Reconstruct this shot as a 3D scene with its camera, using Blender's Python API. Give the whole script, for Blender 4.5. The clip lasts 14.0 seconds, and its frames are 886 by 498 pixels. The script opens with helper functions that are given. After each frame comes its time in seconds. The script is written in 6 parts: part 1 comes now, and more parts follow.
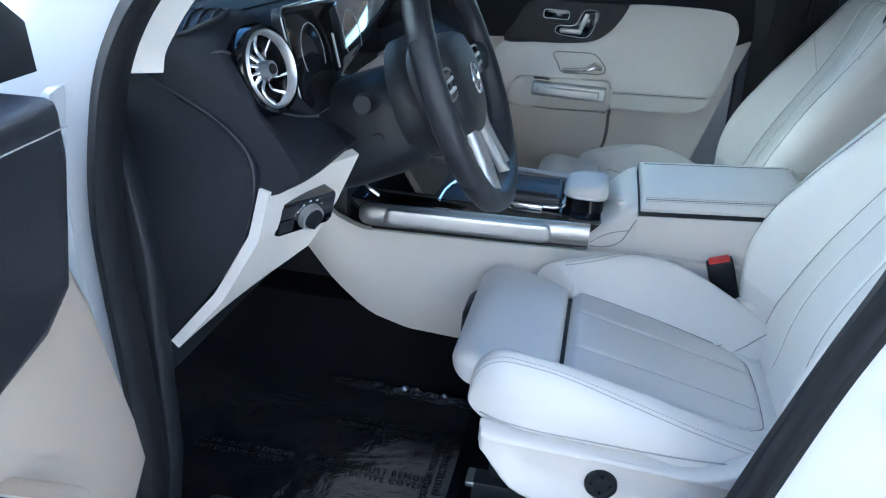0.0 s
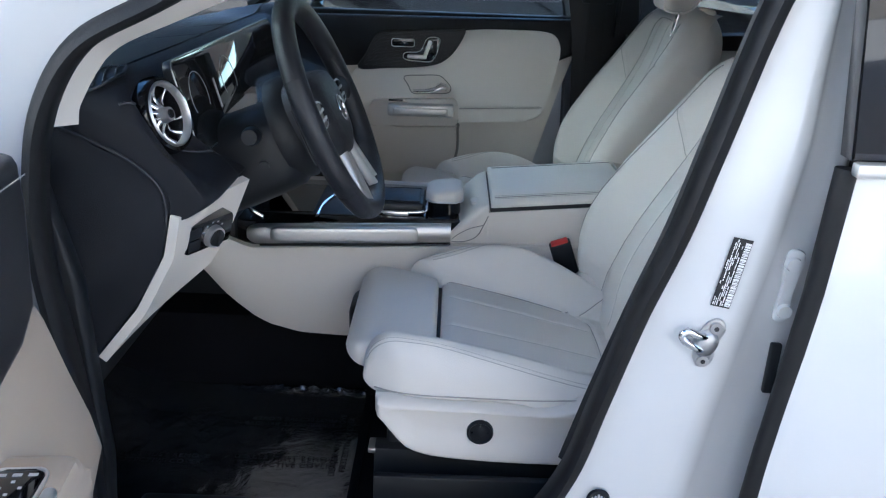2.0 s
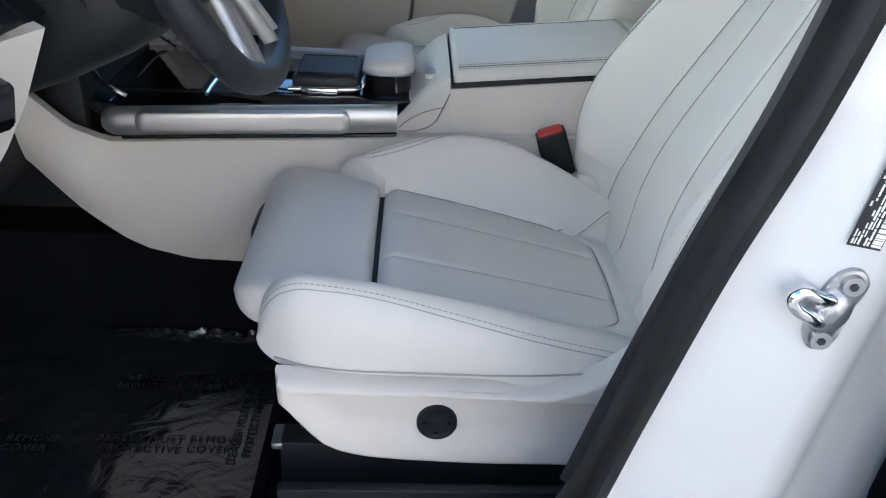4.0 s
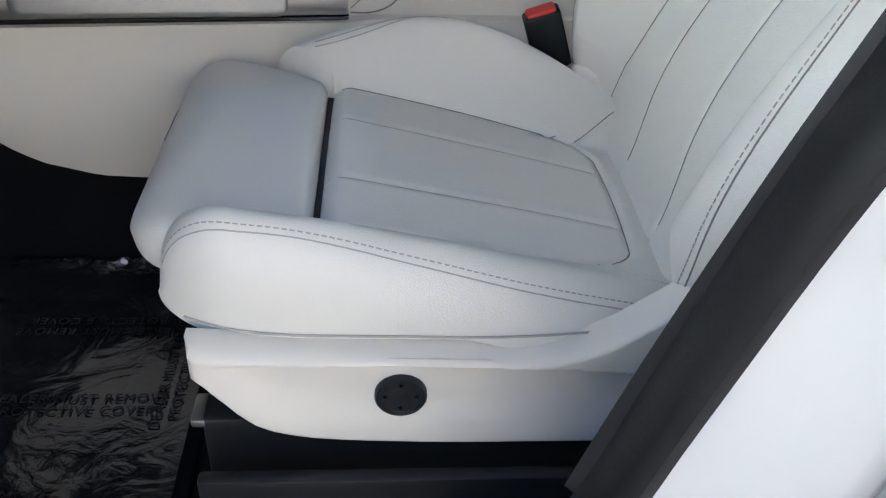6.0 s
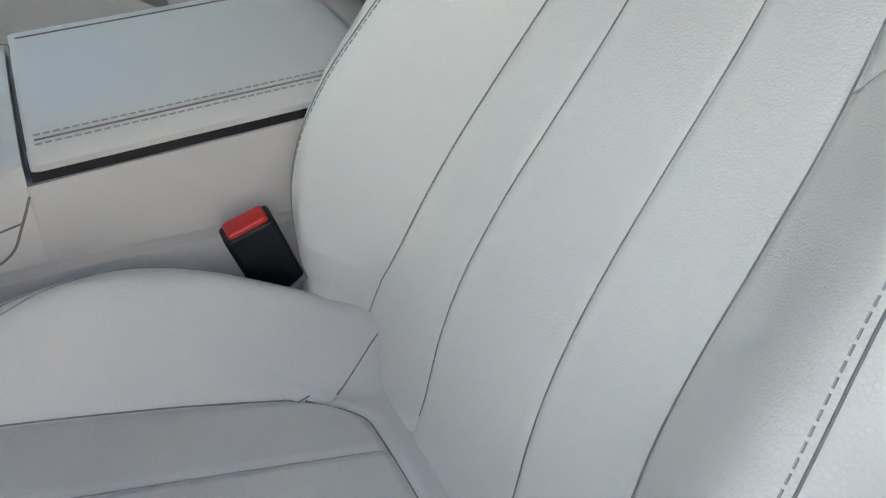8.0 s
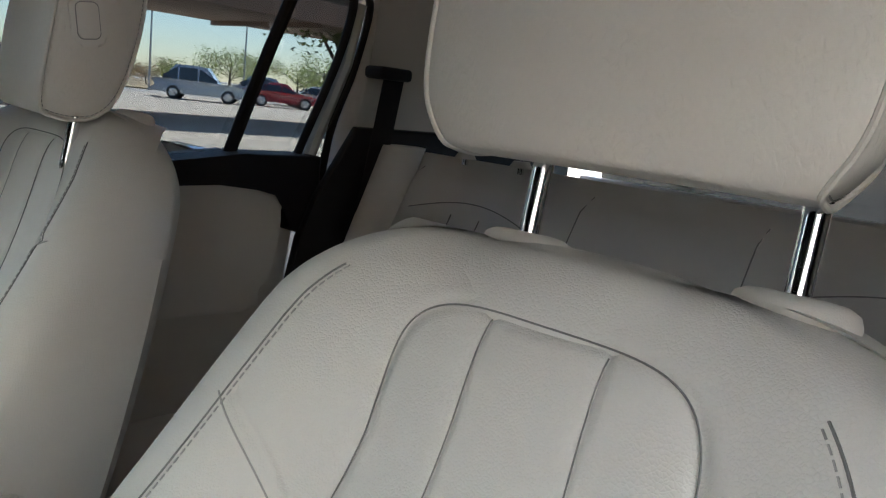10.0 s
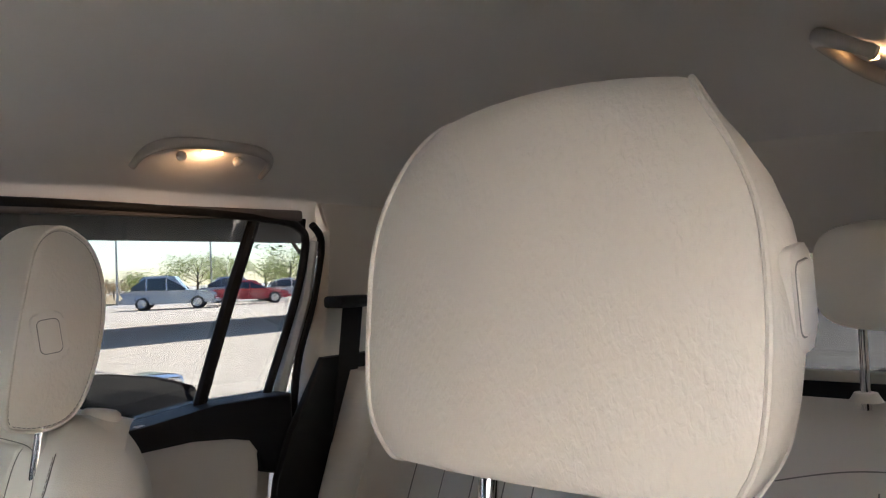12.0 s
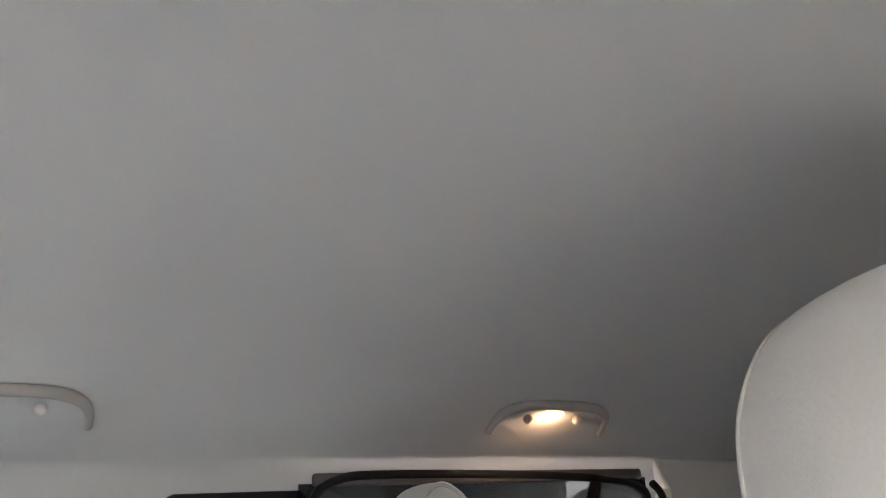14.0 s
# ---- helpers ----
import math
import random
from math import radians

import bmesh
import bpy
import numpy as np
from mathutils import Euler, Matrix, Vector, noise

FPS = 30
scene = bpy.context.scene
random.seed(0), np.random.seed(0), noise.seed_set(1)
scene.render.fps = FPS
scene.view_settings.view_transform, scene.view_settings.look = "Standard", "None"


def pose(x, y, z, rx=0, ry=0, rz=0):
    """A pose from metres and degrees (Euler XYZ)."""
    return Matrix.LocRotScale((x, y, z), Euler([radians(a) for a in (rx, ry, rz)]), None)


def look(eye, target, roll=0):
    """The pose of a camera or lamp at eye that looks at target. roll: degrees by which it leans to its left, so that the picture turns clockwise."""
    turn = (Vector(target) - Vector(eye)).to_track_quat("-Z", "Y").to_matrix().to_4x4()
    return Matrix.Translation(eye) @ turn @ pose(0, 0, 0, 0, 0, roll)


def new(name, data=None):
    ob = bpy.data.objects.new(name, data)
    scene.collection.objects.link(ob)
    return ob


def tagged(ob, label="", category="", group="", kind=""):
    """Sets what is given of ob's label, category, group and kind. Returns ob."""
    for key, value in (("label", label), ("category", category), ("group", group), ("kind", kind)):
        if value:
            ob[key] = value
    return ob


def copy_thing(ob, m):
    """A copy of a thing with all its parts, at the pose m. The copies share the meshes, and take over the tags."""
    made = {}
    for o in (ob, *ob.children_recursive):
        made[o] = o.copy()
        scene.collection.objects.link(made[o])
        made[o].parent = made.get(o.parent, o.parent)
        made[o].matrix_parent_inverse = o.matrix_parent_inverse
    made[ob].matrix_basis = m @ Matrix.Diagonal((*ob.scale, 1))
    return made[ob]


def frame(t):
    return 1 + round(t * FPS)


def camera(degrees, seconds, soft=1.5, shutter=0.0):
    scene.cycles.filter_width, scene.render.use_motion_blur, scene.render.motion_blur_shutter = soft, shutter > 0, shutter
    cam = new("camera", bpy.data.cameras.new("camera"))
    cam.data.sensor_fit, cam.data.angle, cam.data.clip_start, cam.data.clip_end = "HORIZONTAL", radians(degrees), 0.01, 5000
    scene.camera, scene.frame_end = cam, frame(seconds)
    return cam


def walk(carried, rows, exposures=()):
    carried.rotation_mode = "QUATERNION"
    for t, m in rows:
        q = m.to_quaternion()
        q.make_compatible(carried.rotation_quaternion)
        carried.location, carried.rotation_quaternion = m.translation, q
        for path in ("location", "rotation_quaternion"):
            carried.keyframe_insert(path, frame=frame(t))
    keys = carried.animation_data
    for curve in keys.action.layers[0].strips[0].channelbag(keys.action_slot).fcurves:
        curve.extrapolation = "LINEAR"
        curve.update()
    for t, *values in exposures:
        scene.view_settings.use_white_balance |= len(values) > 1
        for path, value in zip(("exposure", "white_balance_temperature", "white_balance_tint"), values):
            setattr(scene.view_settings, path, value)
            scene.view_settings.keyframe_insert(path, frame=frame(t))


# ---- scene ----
# ---- camera and walk ----
cam = camera(57.6, 14.0, 1.2)
PATH = [
    (0, (-0.021, -1.54, 1.319), (-0.342, 0.27, 0.531), 4.3),
    (0.5, (-0.008, -1.693, 1.356), (-0.181, 0.151, 0.601), 3.2),
    (1, (-0.016, -1.747, 1.371), (-0.095, 0.11, 0.633), 2.8),
    (1.5, (-0.017, -1.757, 1.374), (-0.046, 0.106, 0.645), 2.3),
    (2, (-0.011, -1.754, 1.374), (-0.016, 0.108, 0.644), 2.1),
    (2.5, (-0.014, -1.73, 1.365), (0.004, 0.123, 0.613), 2.0),
    (3, (-0.008, -1.619, 1.323), (0.036, 0.211, 0.516), 2.2),
    (3.5, (0.005, -1.432, 1.256), (0.073, 0.36, 0.369), 2.5),
    (4, (0.023, -1.301, 1.203), (0.107, 0.444, 0.229), 2.8),
    (4.2, (0.034, -1.243, 1.181), (0.123, 0.48, 0.17), 3.0),
    (6.5, (0.042, -1.041, 1.115), (0.246, 0.529, -0.107), 3.4),
    (7, (0.031, -0.924, 1.128), (0.342, 0.598, -0.132), 2.8),
    (7.5, (0.062, -0.81, 1.144), (0.564, 0.642, -0.137), 3.0),
    (8, (0.107, -0.733, 1.14), (0.899, 0.72, 0.015), 3.5),
    (8.3, (0.153, -0.673, 1.187), (1.043, 0.696, 0.032), 3.2),
    (8.5, (0.167, -0.649, 1.2), (1.148, 0.713, 0.113), 4.6),
    (9, (0.163, -0.62, 1.221), (1.45, 0.696, 0.438), 9.4),
    (9.2, (0.158, -0.62, 1.223), (1.541, 0.686, 0.604), 10.6),
    (11.3, (0.152, -0.655, 1.377), (1.686, 0.610, 1.164), 1.4),
    (11.5, (0.152, -0.655, 1.379), (1.688, 0.617, 1.232), 0.5),
    (12, (0.144, -0.667, 1.371), (1.654, 0.643, 1.431), -2.3),
    (12.5, (0.113, -0.678, 1.327), (1.529, 0.690, 1.678), -5.5),
    (13, (0.055, -0.700, 1.288), (1.344, 0.703, 1.897), -7.2),
    (13.5, (0.054, -0.720, 1.286), (1.137, 0.798, 2.010), -5.9),
    (14, (0.045, -0.717, 1.296), (0.929, 0.891, 2.092), -5.4),
]
walk(cam, [(t, look(eye, target, roll)) for t, eye, target, roll in PATH], [(0.0, 3.32, 4600, 2), (0.6, 2.95, 4750, 4), (1.5, 2.70, 4900, 6), (4.0, 2.95, 5250, 6), (6.5, 2.98, 5500, 4), (7.5, 2.98, 5500, 6), (9.2, 2.70, 5500, 4), (11.3, 3.08, 6350, 16), (12.5, 3.92, 5950, 12), (14.0, 4.0, 5600, 11)])

# ---- light ----
world = bpy.data.worlds.new("daylight")
scene.world = world
world.use_nodes = True
wn, wl = world.node_tree.nodes, world.node_tree.links
sky = wn.new("ShaderNodeTexSky")
sky.sky_type, sky.sun_disc = "NISHITA", False
sky.dust_density, sky.ozone_density = 0.2, 1.6
sky.sun_elevation, sky.sun_rotation = radians(48), radians(56)
wn["Background"].inputs[1].default_value = 0.09
wl.new(sky.outputs[0], wn["Background"].inputs[0])
sun = new("sun", bpy.data.lights.new("sun", "SUN"))
sun.data.energy, sun.data.angle, sun.data.color = 5.0, radians(0.6), (1.0, 0.94, 0.85)
# the sun stands high behind, passenger side; an added, unseen roof shades the car
sun.matrix_world = look((6.0, 4.0, 8.0), (0, 0, 0))


# ---- materials ----
def mat(name, color, rough=0.5, metal=0.0, bump=0.0, scale=200.0, vary=0.06, coat=0.0, kind="noise", big=6.0, spec=0.5, wear=0.05, sheen=0.0):
    m = bpy.data.materials.new(name)
    m.use_nodes = True
    n, l = m.node_tree.nodes, m.node_tree.links
    b = n["Principled BSDF"]
    co = n.new("ShaderNodeTexCoord")
    big_n = n.new("ShaderNodeTexNoise")
    big_n.inputs["Scale"].default_value, big_n.inputs["Detail"].default_value = big, 5.0
    fine = n.new("ShaderNodeTexNoise")
    fine.inputs["Scale"].default_value, fine.inputs["Detail"].default_value = scale, 3.0
    l.new(co.outputs["Object"], big_n.inputs["Vector"])
    l.new(co.outputs["Object"], fine.inputs["Vector"])
    mix = n.new("ShaderNodeMix")
    mix.data_type = "RGBA"
    mix.inputs["A"].default_value = (*[c * (1 - vary) for c in color], 1)
    mix.inputs["B"].default_value = (*[min(1.0, c * (1 + vary)) for c in color], 1)
    add = n.new("ShaderNodeMath")
    add.operation = "MULTIPLY_ADD"
    l.new(fine.outputs["Fac"], add.inputs[0])
    add.inputs[1].default_value = 0.4
    half = n.new("ShaderNodeMath")
    half.operation = "MULTIPLY"
    half.inputs[1].default_value = 0.6
    l.new(big_n.outputs["Fac"], half.inputs[0])
    l.new(half.outputs[0], add.inputs[2])
    l.new(add.outputs[0], mix.inputs["Factor"])
    l.new(mix.outputs["Result"], b.inputs["Base Color"])
    rr = n.new("ShaderNodeMapRange")
    rr.inputs["To Min"].default_value, rr.inputs["To Max"].default_value = max(0.02, rough - wear), min(1.0, rough + wear)
    l.new(big_n.outputs["Fac"], rr.inputs["Value"])
    l.new(rr.outputs["Result"], b.inputs["Roughness"])
    b.inputs["Metallic"].default_value = metal
    b.inputs["Specular IOR Level"].default_value = spec
    b.inputs["Coat Weight"].default_value = coat
    b.inputs["Coat Roughness"].default_value = 0.04
    if sheen:
        b.inputs["Sheen Weight"].default_value = sheen
    if bump:
        bp = n.new("ShaderNodeBump")
        bp.inputs["Strength"].default_value = bump
        bp.inputs["Distance"].default_value = 0.001
        if kind == "leather":
            vo = n.new("ShaderNodeTexVoronoi")
            vo.feature = "DISTANCE_TO_EDGE"
            vo.inputs["Scale"].default_value = scale
            warp = n.new("ShaderNodeVectorMath")
            warp.operation = "MULTIPLY_ADD"
            warp.inputs[1].default_value = (0.0012, 0.0012, 0.0012)
            wn2 = n.new("ShaderNodeTexNoise")
            wn2.inputs["Scale"].default_value = 90
            l.new(co.outputs["Object"], wn2.inputs["Vector"])
            l.new(wn2.outputs["Color"], warp.inputs[0])
            l.new(co.outputs["Object"], warp.inputs[2])
            l.new(warp.outputs[0], vo.inputs["Vector"])
            ramp = n.new("ShaderNodeMapRange")
            ramp.inputs["From Max"].default_value = 0.25
            l.new(vo.outputs["Distance"], ramp.inputs["Value"])
            l.new(ramp.outputs["Result"], bp.inputs["Height"])
        elif kind == "wrinkle":
            grain = n.new("ShaderNodeTexNoise")
            grain.inputs["Scale"].default_value, grain.inputs["Detail"].default_value, grain.inputs["Distortion"].default_value = scale, 2.0, 0.5
            pull = n.new("ShaderNodeMapping")
            pull.inputs["Scale"].default_value = (1.0, 1.25, 0.6)
            l.new(co.outputs["Object"], pull.inputs["Vector"])
            l.new(pull.outputs["Vector"], grain.inputs["Vector"])
            l.new(grain.outputs["Fac"], bp.inputs["Height"])
            bp.inputs["Distance"].default_value = 0.0016
        else:
            l.new(fine.outputs["Fac"], bp.inputs["Height"])
        l.new(bp.outputs["Normal"], b.inputs["Normal"])
    return m


CREAM = mat("cream_leather", (0.75, 0.715, 0.665), 0.42, bump=0.2, scale=420, vary=0.03, kind="leather", big=5)
CREAM_GRAIN = mat("grained_cream_leather", (0.72, 0.67, 0.60), 0.45, bump=0.5, scale=250, vary=0.03, kind="wrinkle", big=5)
CREAM_PLASTIC = mat("cream_plastic", (0.72, 0.675, 0.615), 0.5, bump=0.25, scale=900, vary=0.03, big=4)
THREAD = mat("grey_thread", (0.42, 0.40, 0.37), 0.7, bump=0.2, scale=900)
# paints in the shade of seams and gaps; also serves as dark thread
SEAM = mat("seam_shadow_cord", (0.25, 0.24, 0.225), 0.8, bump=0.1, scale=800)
DARK = mat("soft_black_plastic", (0.013, 0.014, 0.018), 0.42, bump=0.45, scale=700, vary=0.2, kind="leather", big=9, spec=0.28)
DARK_LEATHER = mat("black_leather", (0.018, 0.019, 0.023), 0.30, bump=0.3, scale=500, vary=0.15, kind="leather", big=9)
DARK_FLAT = mat("hard_black_plastic", (0.013, 0.014, 0.016), 0.45, bump=0.2, scale=900, vary=0.2, spec=0.35)
GLOSS = mat("gloss_black_lacquer", (0.006, 0.006, 0.007), 0.06, vary=0.2, coat=0.6, wear=0.03)
SCREEN = mat("display_glass", (0.012, 0.013, 0.015), 0.05, vary=0.2, coat=1.0, wear=0.02)
RUBBER = mat("black_rubber_seal", (0.012, 0.012, 0.013), 0.55, spec=0.25, bump=0.3, scale=300, vary=0.25, big=14)
CARPET = mat("black_carpet", (0.010, 0.010, 0.012), 0.95, bump=1.0, scale=1400, vary=0.4, spec=0.1)
WHITE = mat("white_car_paint", (0.60, 0.605, 0.61), 0.22, bump=0.04, scale=60, vary=0.015, coat=1.0, big=3)
SILVER = mat("satin_silver", (0.70, 0.69, 0.68), 0.46, metal=1.0, bump=0.04, scale=500, vary=0.05)
CHROME = mat("bright_chrome", (0.82, 0.82, 0.83), 0.08, metal=1.0, vary=0.03, wear=0.03)
STEEL = mat("zinc_steel", (0.45, 0.45, 0.46), 0.35, metal=1.0, bump=0.3, scale=250, vary=0.12)
RED = mat("red_plastic", (0.62, 0.025, 0.02), 0.35, vary=0.06, coat=0.3)
FABRIC = mat("grey_headliner_cloth", (0.68, 0.645, 0.60), 0.95, bump=0.5, scale=1300, vary=0.05, spec=0.15, big=3)
PILLAR = mat("cream_pillar_cloth", (0.66, 0.61, 0.55), 0.9, bump=0.35, scale=1200, vary=0.04, spec=0.2)
INK = mat("black_ink", (0.01, 0.01, 0.011), 0.5, vary=0.1)
PAPER = mat("white_sticker", (0.75, 0.75, 0.75), 0.5, vary=0.02)
GREY_MARK = mat("grey_marking", (0.5, 0.5, 0.5), 0.5, vary=0.03)
WEB = mat("black_belt_webbing", (0.015, 0.015, 0.017), 0.8, bump=0.8, scale=900, vary=0.25)


def glass(name, tint, rough=0.0):
    m = bpy.data.materials.new(name)
    m.use_nodes = True
    n, l = m.node_tree.nodes, m.node_tree.links
    b = n["Principled BSDF"]
    tr = n.new("ShaderNodeBsdfTransparent")
    tr.inputs[0].default_value = (*tint, 1)
    gl = n.new("ShaderNodeBsdfGlossy")
    gl.inputs["Roughness"].default_value = 0.02
    fr = n.new("ShaderNodeFresnel")
    fr.inputs[0].default_value = 1.45
    sp = n.new("ShaderNodeMixShader")
    l.new(fr.outputs[0], sp.inputs[0])
    l.new(tr.outputs[0], sp.inputs[1])
    l.new(gl.outputs[0], sp.inputs[2])
    l.new(sp.outputs[0], n["Material Output"].inputs[0])
    n.remove(b)
    return m


GLASS = glass("clear_glass", (0.86, 0.9, 0.88))
DARK_GLASS = glass("privacy_glass", (0.16, 0.165, 0.165))
TINT_GLASS = glass("tinted_glass", (0.34, 0.355, 0.36))


# ---- mesh helpers ----
def thing(name, label, category, group="", at=(0, 0, 0), kind=""):
    e = new(name)
    e.location = at
    e.empty_display_size = 0.05
    return tagged(e, label, category, group, kind)


def stands(ob):
    """Where a thing or part stands in the world."""
    return stands(ob.parent) @ ob.matrix_parent_inverse @ ob.matrix_basis if ob.parent else ob.matrix_basis.copy()


def part(name, bm, material, parent=None, label="", smooth=True):
    me = bpy.data.meshes.new(name)
    bmesh.ops.recalc_face_normals(bm, faces=bm.faces)
    if smooth:
        for f in bm.faces:
            f.smooth = True
        for e in bm.edges:
            if len(e.link_faces) == 2 and e.calc_face_angle(0) > 0.75:
                e.smooth = False
    bm.to_mesh(me)
    bm.free()
    me.materials.append(material)
    ob = new(name, me)
    if parent:
        ob.parent = parent
        ob.matrix_parent_inverse = stands(parent).inverted()
    if label:
        ob["label"] = label
    return ob


def loft(rings, closed=True, cap=True, bm=None):
    bm = bm or bmesh.new()
    vs = [[bm.verts.new(p) for p in r] for r in rings]
    n = len(rings[0])
    for a, b in zip(vs, vs[1:]):
        for i in range(n if closed else n - 1):
            j = (i + 1) % n
            bm.faces.new((a[i], a[j], b[j], b[i]))
    if cap and closed:
        bm.faces.new(vs[0][::-1])
        bm.faces.new(vs[-1])
    return bm


def tube(pts, r, n=8, closed=False, bm=None, flat=1.0):
    pts = [Vector(p) for p in pts]
    rings = []
    k = len(pts)
    up = None
    for i, p in enumerate(pts):
        a, b = (pts[i - 1], pts[(i + 1) % k]) if closed or 0 < i < k - 1 else (pts[max(i - 1, 0)], pts[min(i + 1, k - 1)])
        d = (b - a).normalized()
        if up is None:
            up = d.orthogonal().normalized()
        up = (up - d * up.dot(d)).normalized()
        side = d.cross(up)
        rr = r[i] if isinstance(r, (list, tuple)) else r
        rings.append([p + (up * math.cos(t) + side * math.sin(t) * flat) * rr for t in [2 * math.pi * j / n for j in range(n)]])
    if closed:
        rings.append(rings[0])
        bm = bm or bmesh.new()
        vs = [[bm.verts.new(q) for q in ring] for ring in rings[:-1]]
        for i in range(k):
            a, b = vs[i], vs[(i + 1) % k]
            for j in range(n):
                bm.faces.new((a[j], a[(j + 1) % n], b[(j + 1) % n], b[j]))
        return bm
    return loft(rings, True, True, bm)


def box(x0, x1, y0, y1, z0, z1, bevel=0.004, seg=2, m=None, bm=None):
    bm = bm or bmesh.new()
    made = bmesh.ops.create_cube(bm, size=1.0)["verts"]
    for v in made:
        v.co = Vector(((x0 + x1) / 2 + v.co.x * (x1 - x0), (y0 + y1) / 2 + v.co.y * (y1 - y0), (z0 + z1) / 2 + v.co.z * (z1 - z0)))
    if bevel:
        edges = list({e for v in made for e in v.link_edges})
        out = bmesh.ops.bevel(bm, geom=edges, offset=bevel, segments=seg, affect="EDGES", profile=0.5)
        made = list({v for f in out["faces"] for v in f.verts} | {v for v in made if v.is_valid})
    if m is not None:
        for v in made:
            v.co = m @ v.co
    return bm


def slab(poly, axis, a, b, bevel=0.003, seg=2):
    """A flat outline, given in the two other axes, drawn out along axis from a to b."""
    bm = bmesh.new()

    def at(p, h):
        return {"x": (h, p[0], p[1]), "y": (p[0], h, p[1]), "z": (p[0], p[1], h)}[axis]
    lo = [bm.verts.new(at(p, a)) for p in poly]
    hi = [bm.verts.new(at(p, b)) for p in poly]
    n = len(poly)
    bm.faces.new(lo[::-1])
    top = bm.faces.new(hi)
    for i in range(n):
        bm.faces.new((lo[i], lo[(i + 1) % n], hi[(i + 1) % n], hi[i]))
    if bevel:
        edges = [e for e in bm.edges if all(v in hi for v in e.verts) or all(v in lo for v in e.verts)]
        bmesh.ops.bevel(bm, geom=edges, offset=bevel, segments=seg, affect="EDGES", profile=0.5)
    return bm


def smooth_poly(pts, n=6, closed=True):
    """A rounded line through the points."""
    out = []
    k = len(pts)
    pts = [Vector(p) for p in pts]
    rng = range(k) if closed else range(k - 1)
    for i in rng:
        p0 = pts[(i - 1) % k] if closed or i else pts[0]
        p1, p2 = pts[i], pts[(i + 1) % k]
        p3 = pts[(i + 2) % k] if closed or i + 2 < k else pts[-1]
        for j in range(n):
            t = j / n
            out.append(0.5 * ((2 * p1) + (p2 - p0) * t + (2 * p0 - 5 * p1 + 4 * p2 - p3) * t * t + (3 * p1 - p0 - 3 * p2 + p3) * t ** 3))
    if not closed:
        out.append(pts[-1])
    return out


def round_rect(cx, cy, w, h, r, n=5):
    pts = []
    for sx, sy, a0 in ((1, 1, 0), (-1, 1, 90), (-1, -1, 180), (1, -1, 270)):
        for i in range(n + 1):
            a = radians(a0 + 90 * i / n)
            pts.append((cx + sx * (w / 2 - r) + r * math.cos(a), cy + sy * (h / 2 - r) + r * math.sin(a)))
    return pts


def sheet(fn, us, vs, thick, bm=None):
    """A curved panel: fn(u, v) over the two lists, with a thickness."""
    bm = bm or bmesh.new()
    g = [[bm.verts.new(fn(u, v)) for v in vs] for u in us]
    faces = []
    for i in range(len(us) - 1):
        for j in range(len(vs) - 1):
            faces.append(bm.faces.new((g[i][j], g[i + 1][j], g[i + 1][j + 1], g[i][j + 1])))
    bmesh.ops.recalc_face_normals(bm, faces=faces)
    if thick:
        bmesh.ops.solidify(bm, geom=faces, thickness=thick)
    return bm


def lerp_table(table):
    xs, ys = zip(*table)
    return lambda x: float(np.interp(x, xs, ys))


def soft(table):
    """Like lerp_table but with rounded corners."""
    f = lerp_table(table)
    span = (table[-1][0] - table[0][0]) * 0.05
    return lambda x: sum(f(x + span * k) for k in (-1, -0.5, 0, 0.5, 1)) / 5


def step(a, b, x):
    t = min(1.0, max(0.0, (x - a) / (b - a)))
    return t * t * (3 - 2 * t)


def spaced(a, b, n):
    return [a + (b - a) * i / (n - 1) for i in range(n)]


def dashes(points, length, gap, r, bm=None):
    """Short stitches along a line of points."""
    bm = bm or bmesh.new()
    d = 0.0
    pts = [Vector(p) for p in points]
    seg_i, pos = 0, 0.0
    total = [0.0]
    for a, b in zip(pts, pts[1:]):
        total.append(total[-1] + (b - a).length)

    def at(s):
        k = max(0, min(len(pts) - 2, int(np.searchsorted(total, s)) - 1))
        t = (s - total[k]) / max(1e-9, total[k + 1] - total[k])
        return pts[k].lerp(pts[k + 1], t)
    while d + length < total[-1]:
        tube([at(d), at(d + length)], r, 4, bm=bm)
        d += length + gap
    return bm


# ---- cabin shell ----
cabin_floor = thing("floor", "black carpeted car floor with footwells", "floor", kind="structure")
part("carpet", sheet(lambda x, y: Vector((x, y, 0.385 + (0.34 * step(-0.72, -1.0, x) if x < -0.72 else 0) + 0.16 * step(0.16, 0.10, abs(y)))),
                     spaced(-1.02, 2.1, 60), spaced(-0.66, 0.66, 41), 0.02), CARPET, cabin_floor)


def roof_z(x, y):
    edge = abs(y) / 0.62
    return 1.628 - 0.012 * (x - 0.6) ** 2 - 0.035 * edge ** 2 - 0.062 * step(0.45, 1.05, edge) - 0.07 * step(0.98, 1.14, edge) - 0.10 * step(-0.30, -0.62, x)


headliner = tagged(part("ceiling", sheet(lambda x, y: Vector((x, y, roof_z(x, y))), spaced(-0.55, 2.05, 70), spaced(-0.70, 0.70, 71), -0.02), FABRIC),
                   "soft grey cloth headliner of the car roof", "ceiling", kind="structure")

body = thing("car_body", "glossy white car body with door openings and pillars", "car body", kind="structure")
# outer roof
part("roof_panel", sheet(lambda x, y: Vector((x, y, roof_z(x, y) + 0.055 - 0.01 * step(0.6, 0.75, abs(y)))), spaced(-0.62, 2.15, 40), spaced(-0.75, 0.75, 31), 0.004), WHITE, body)


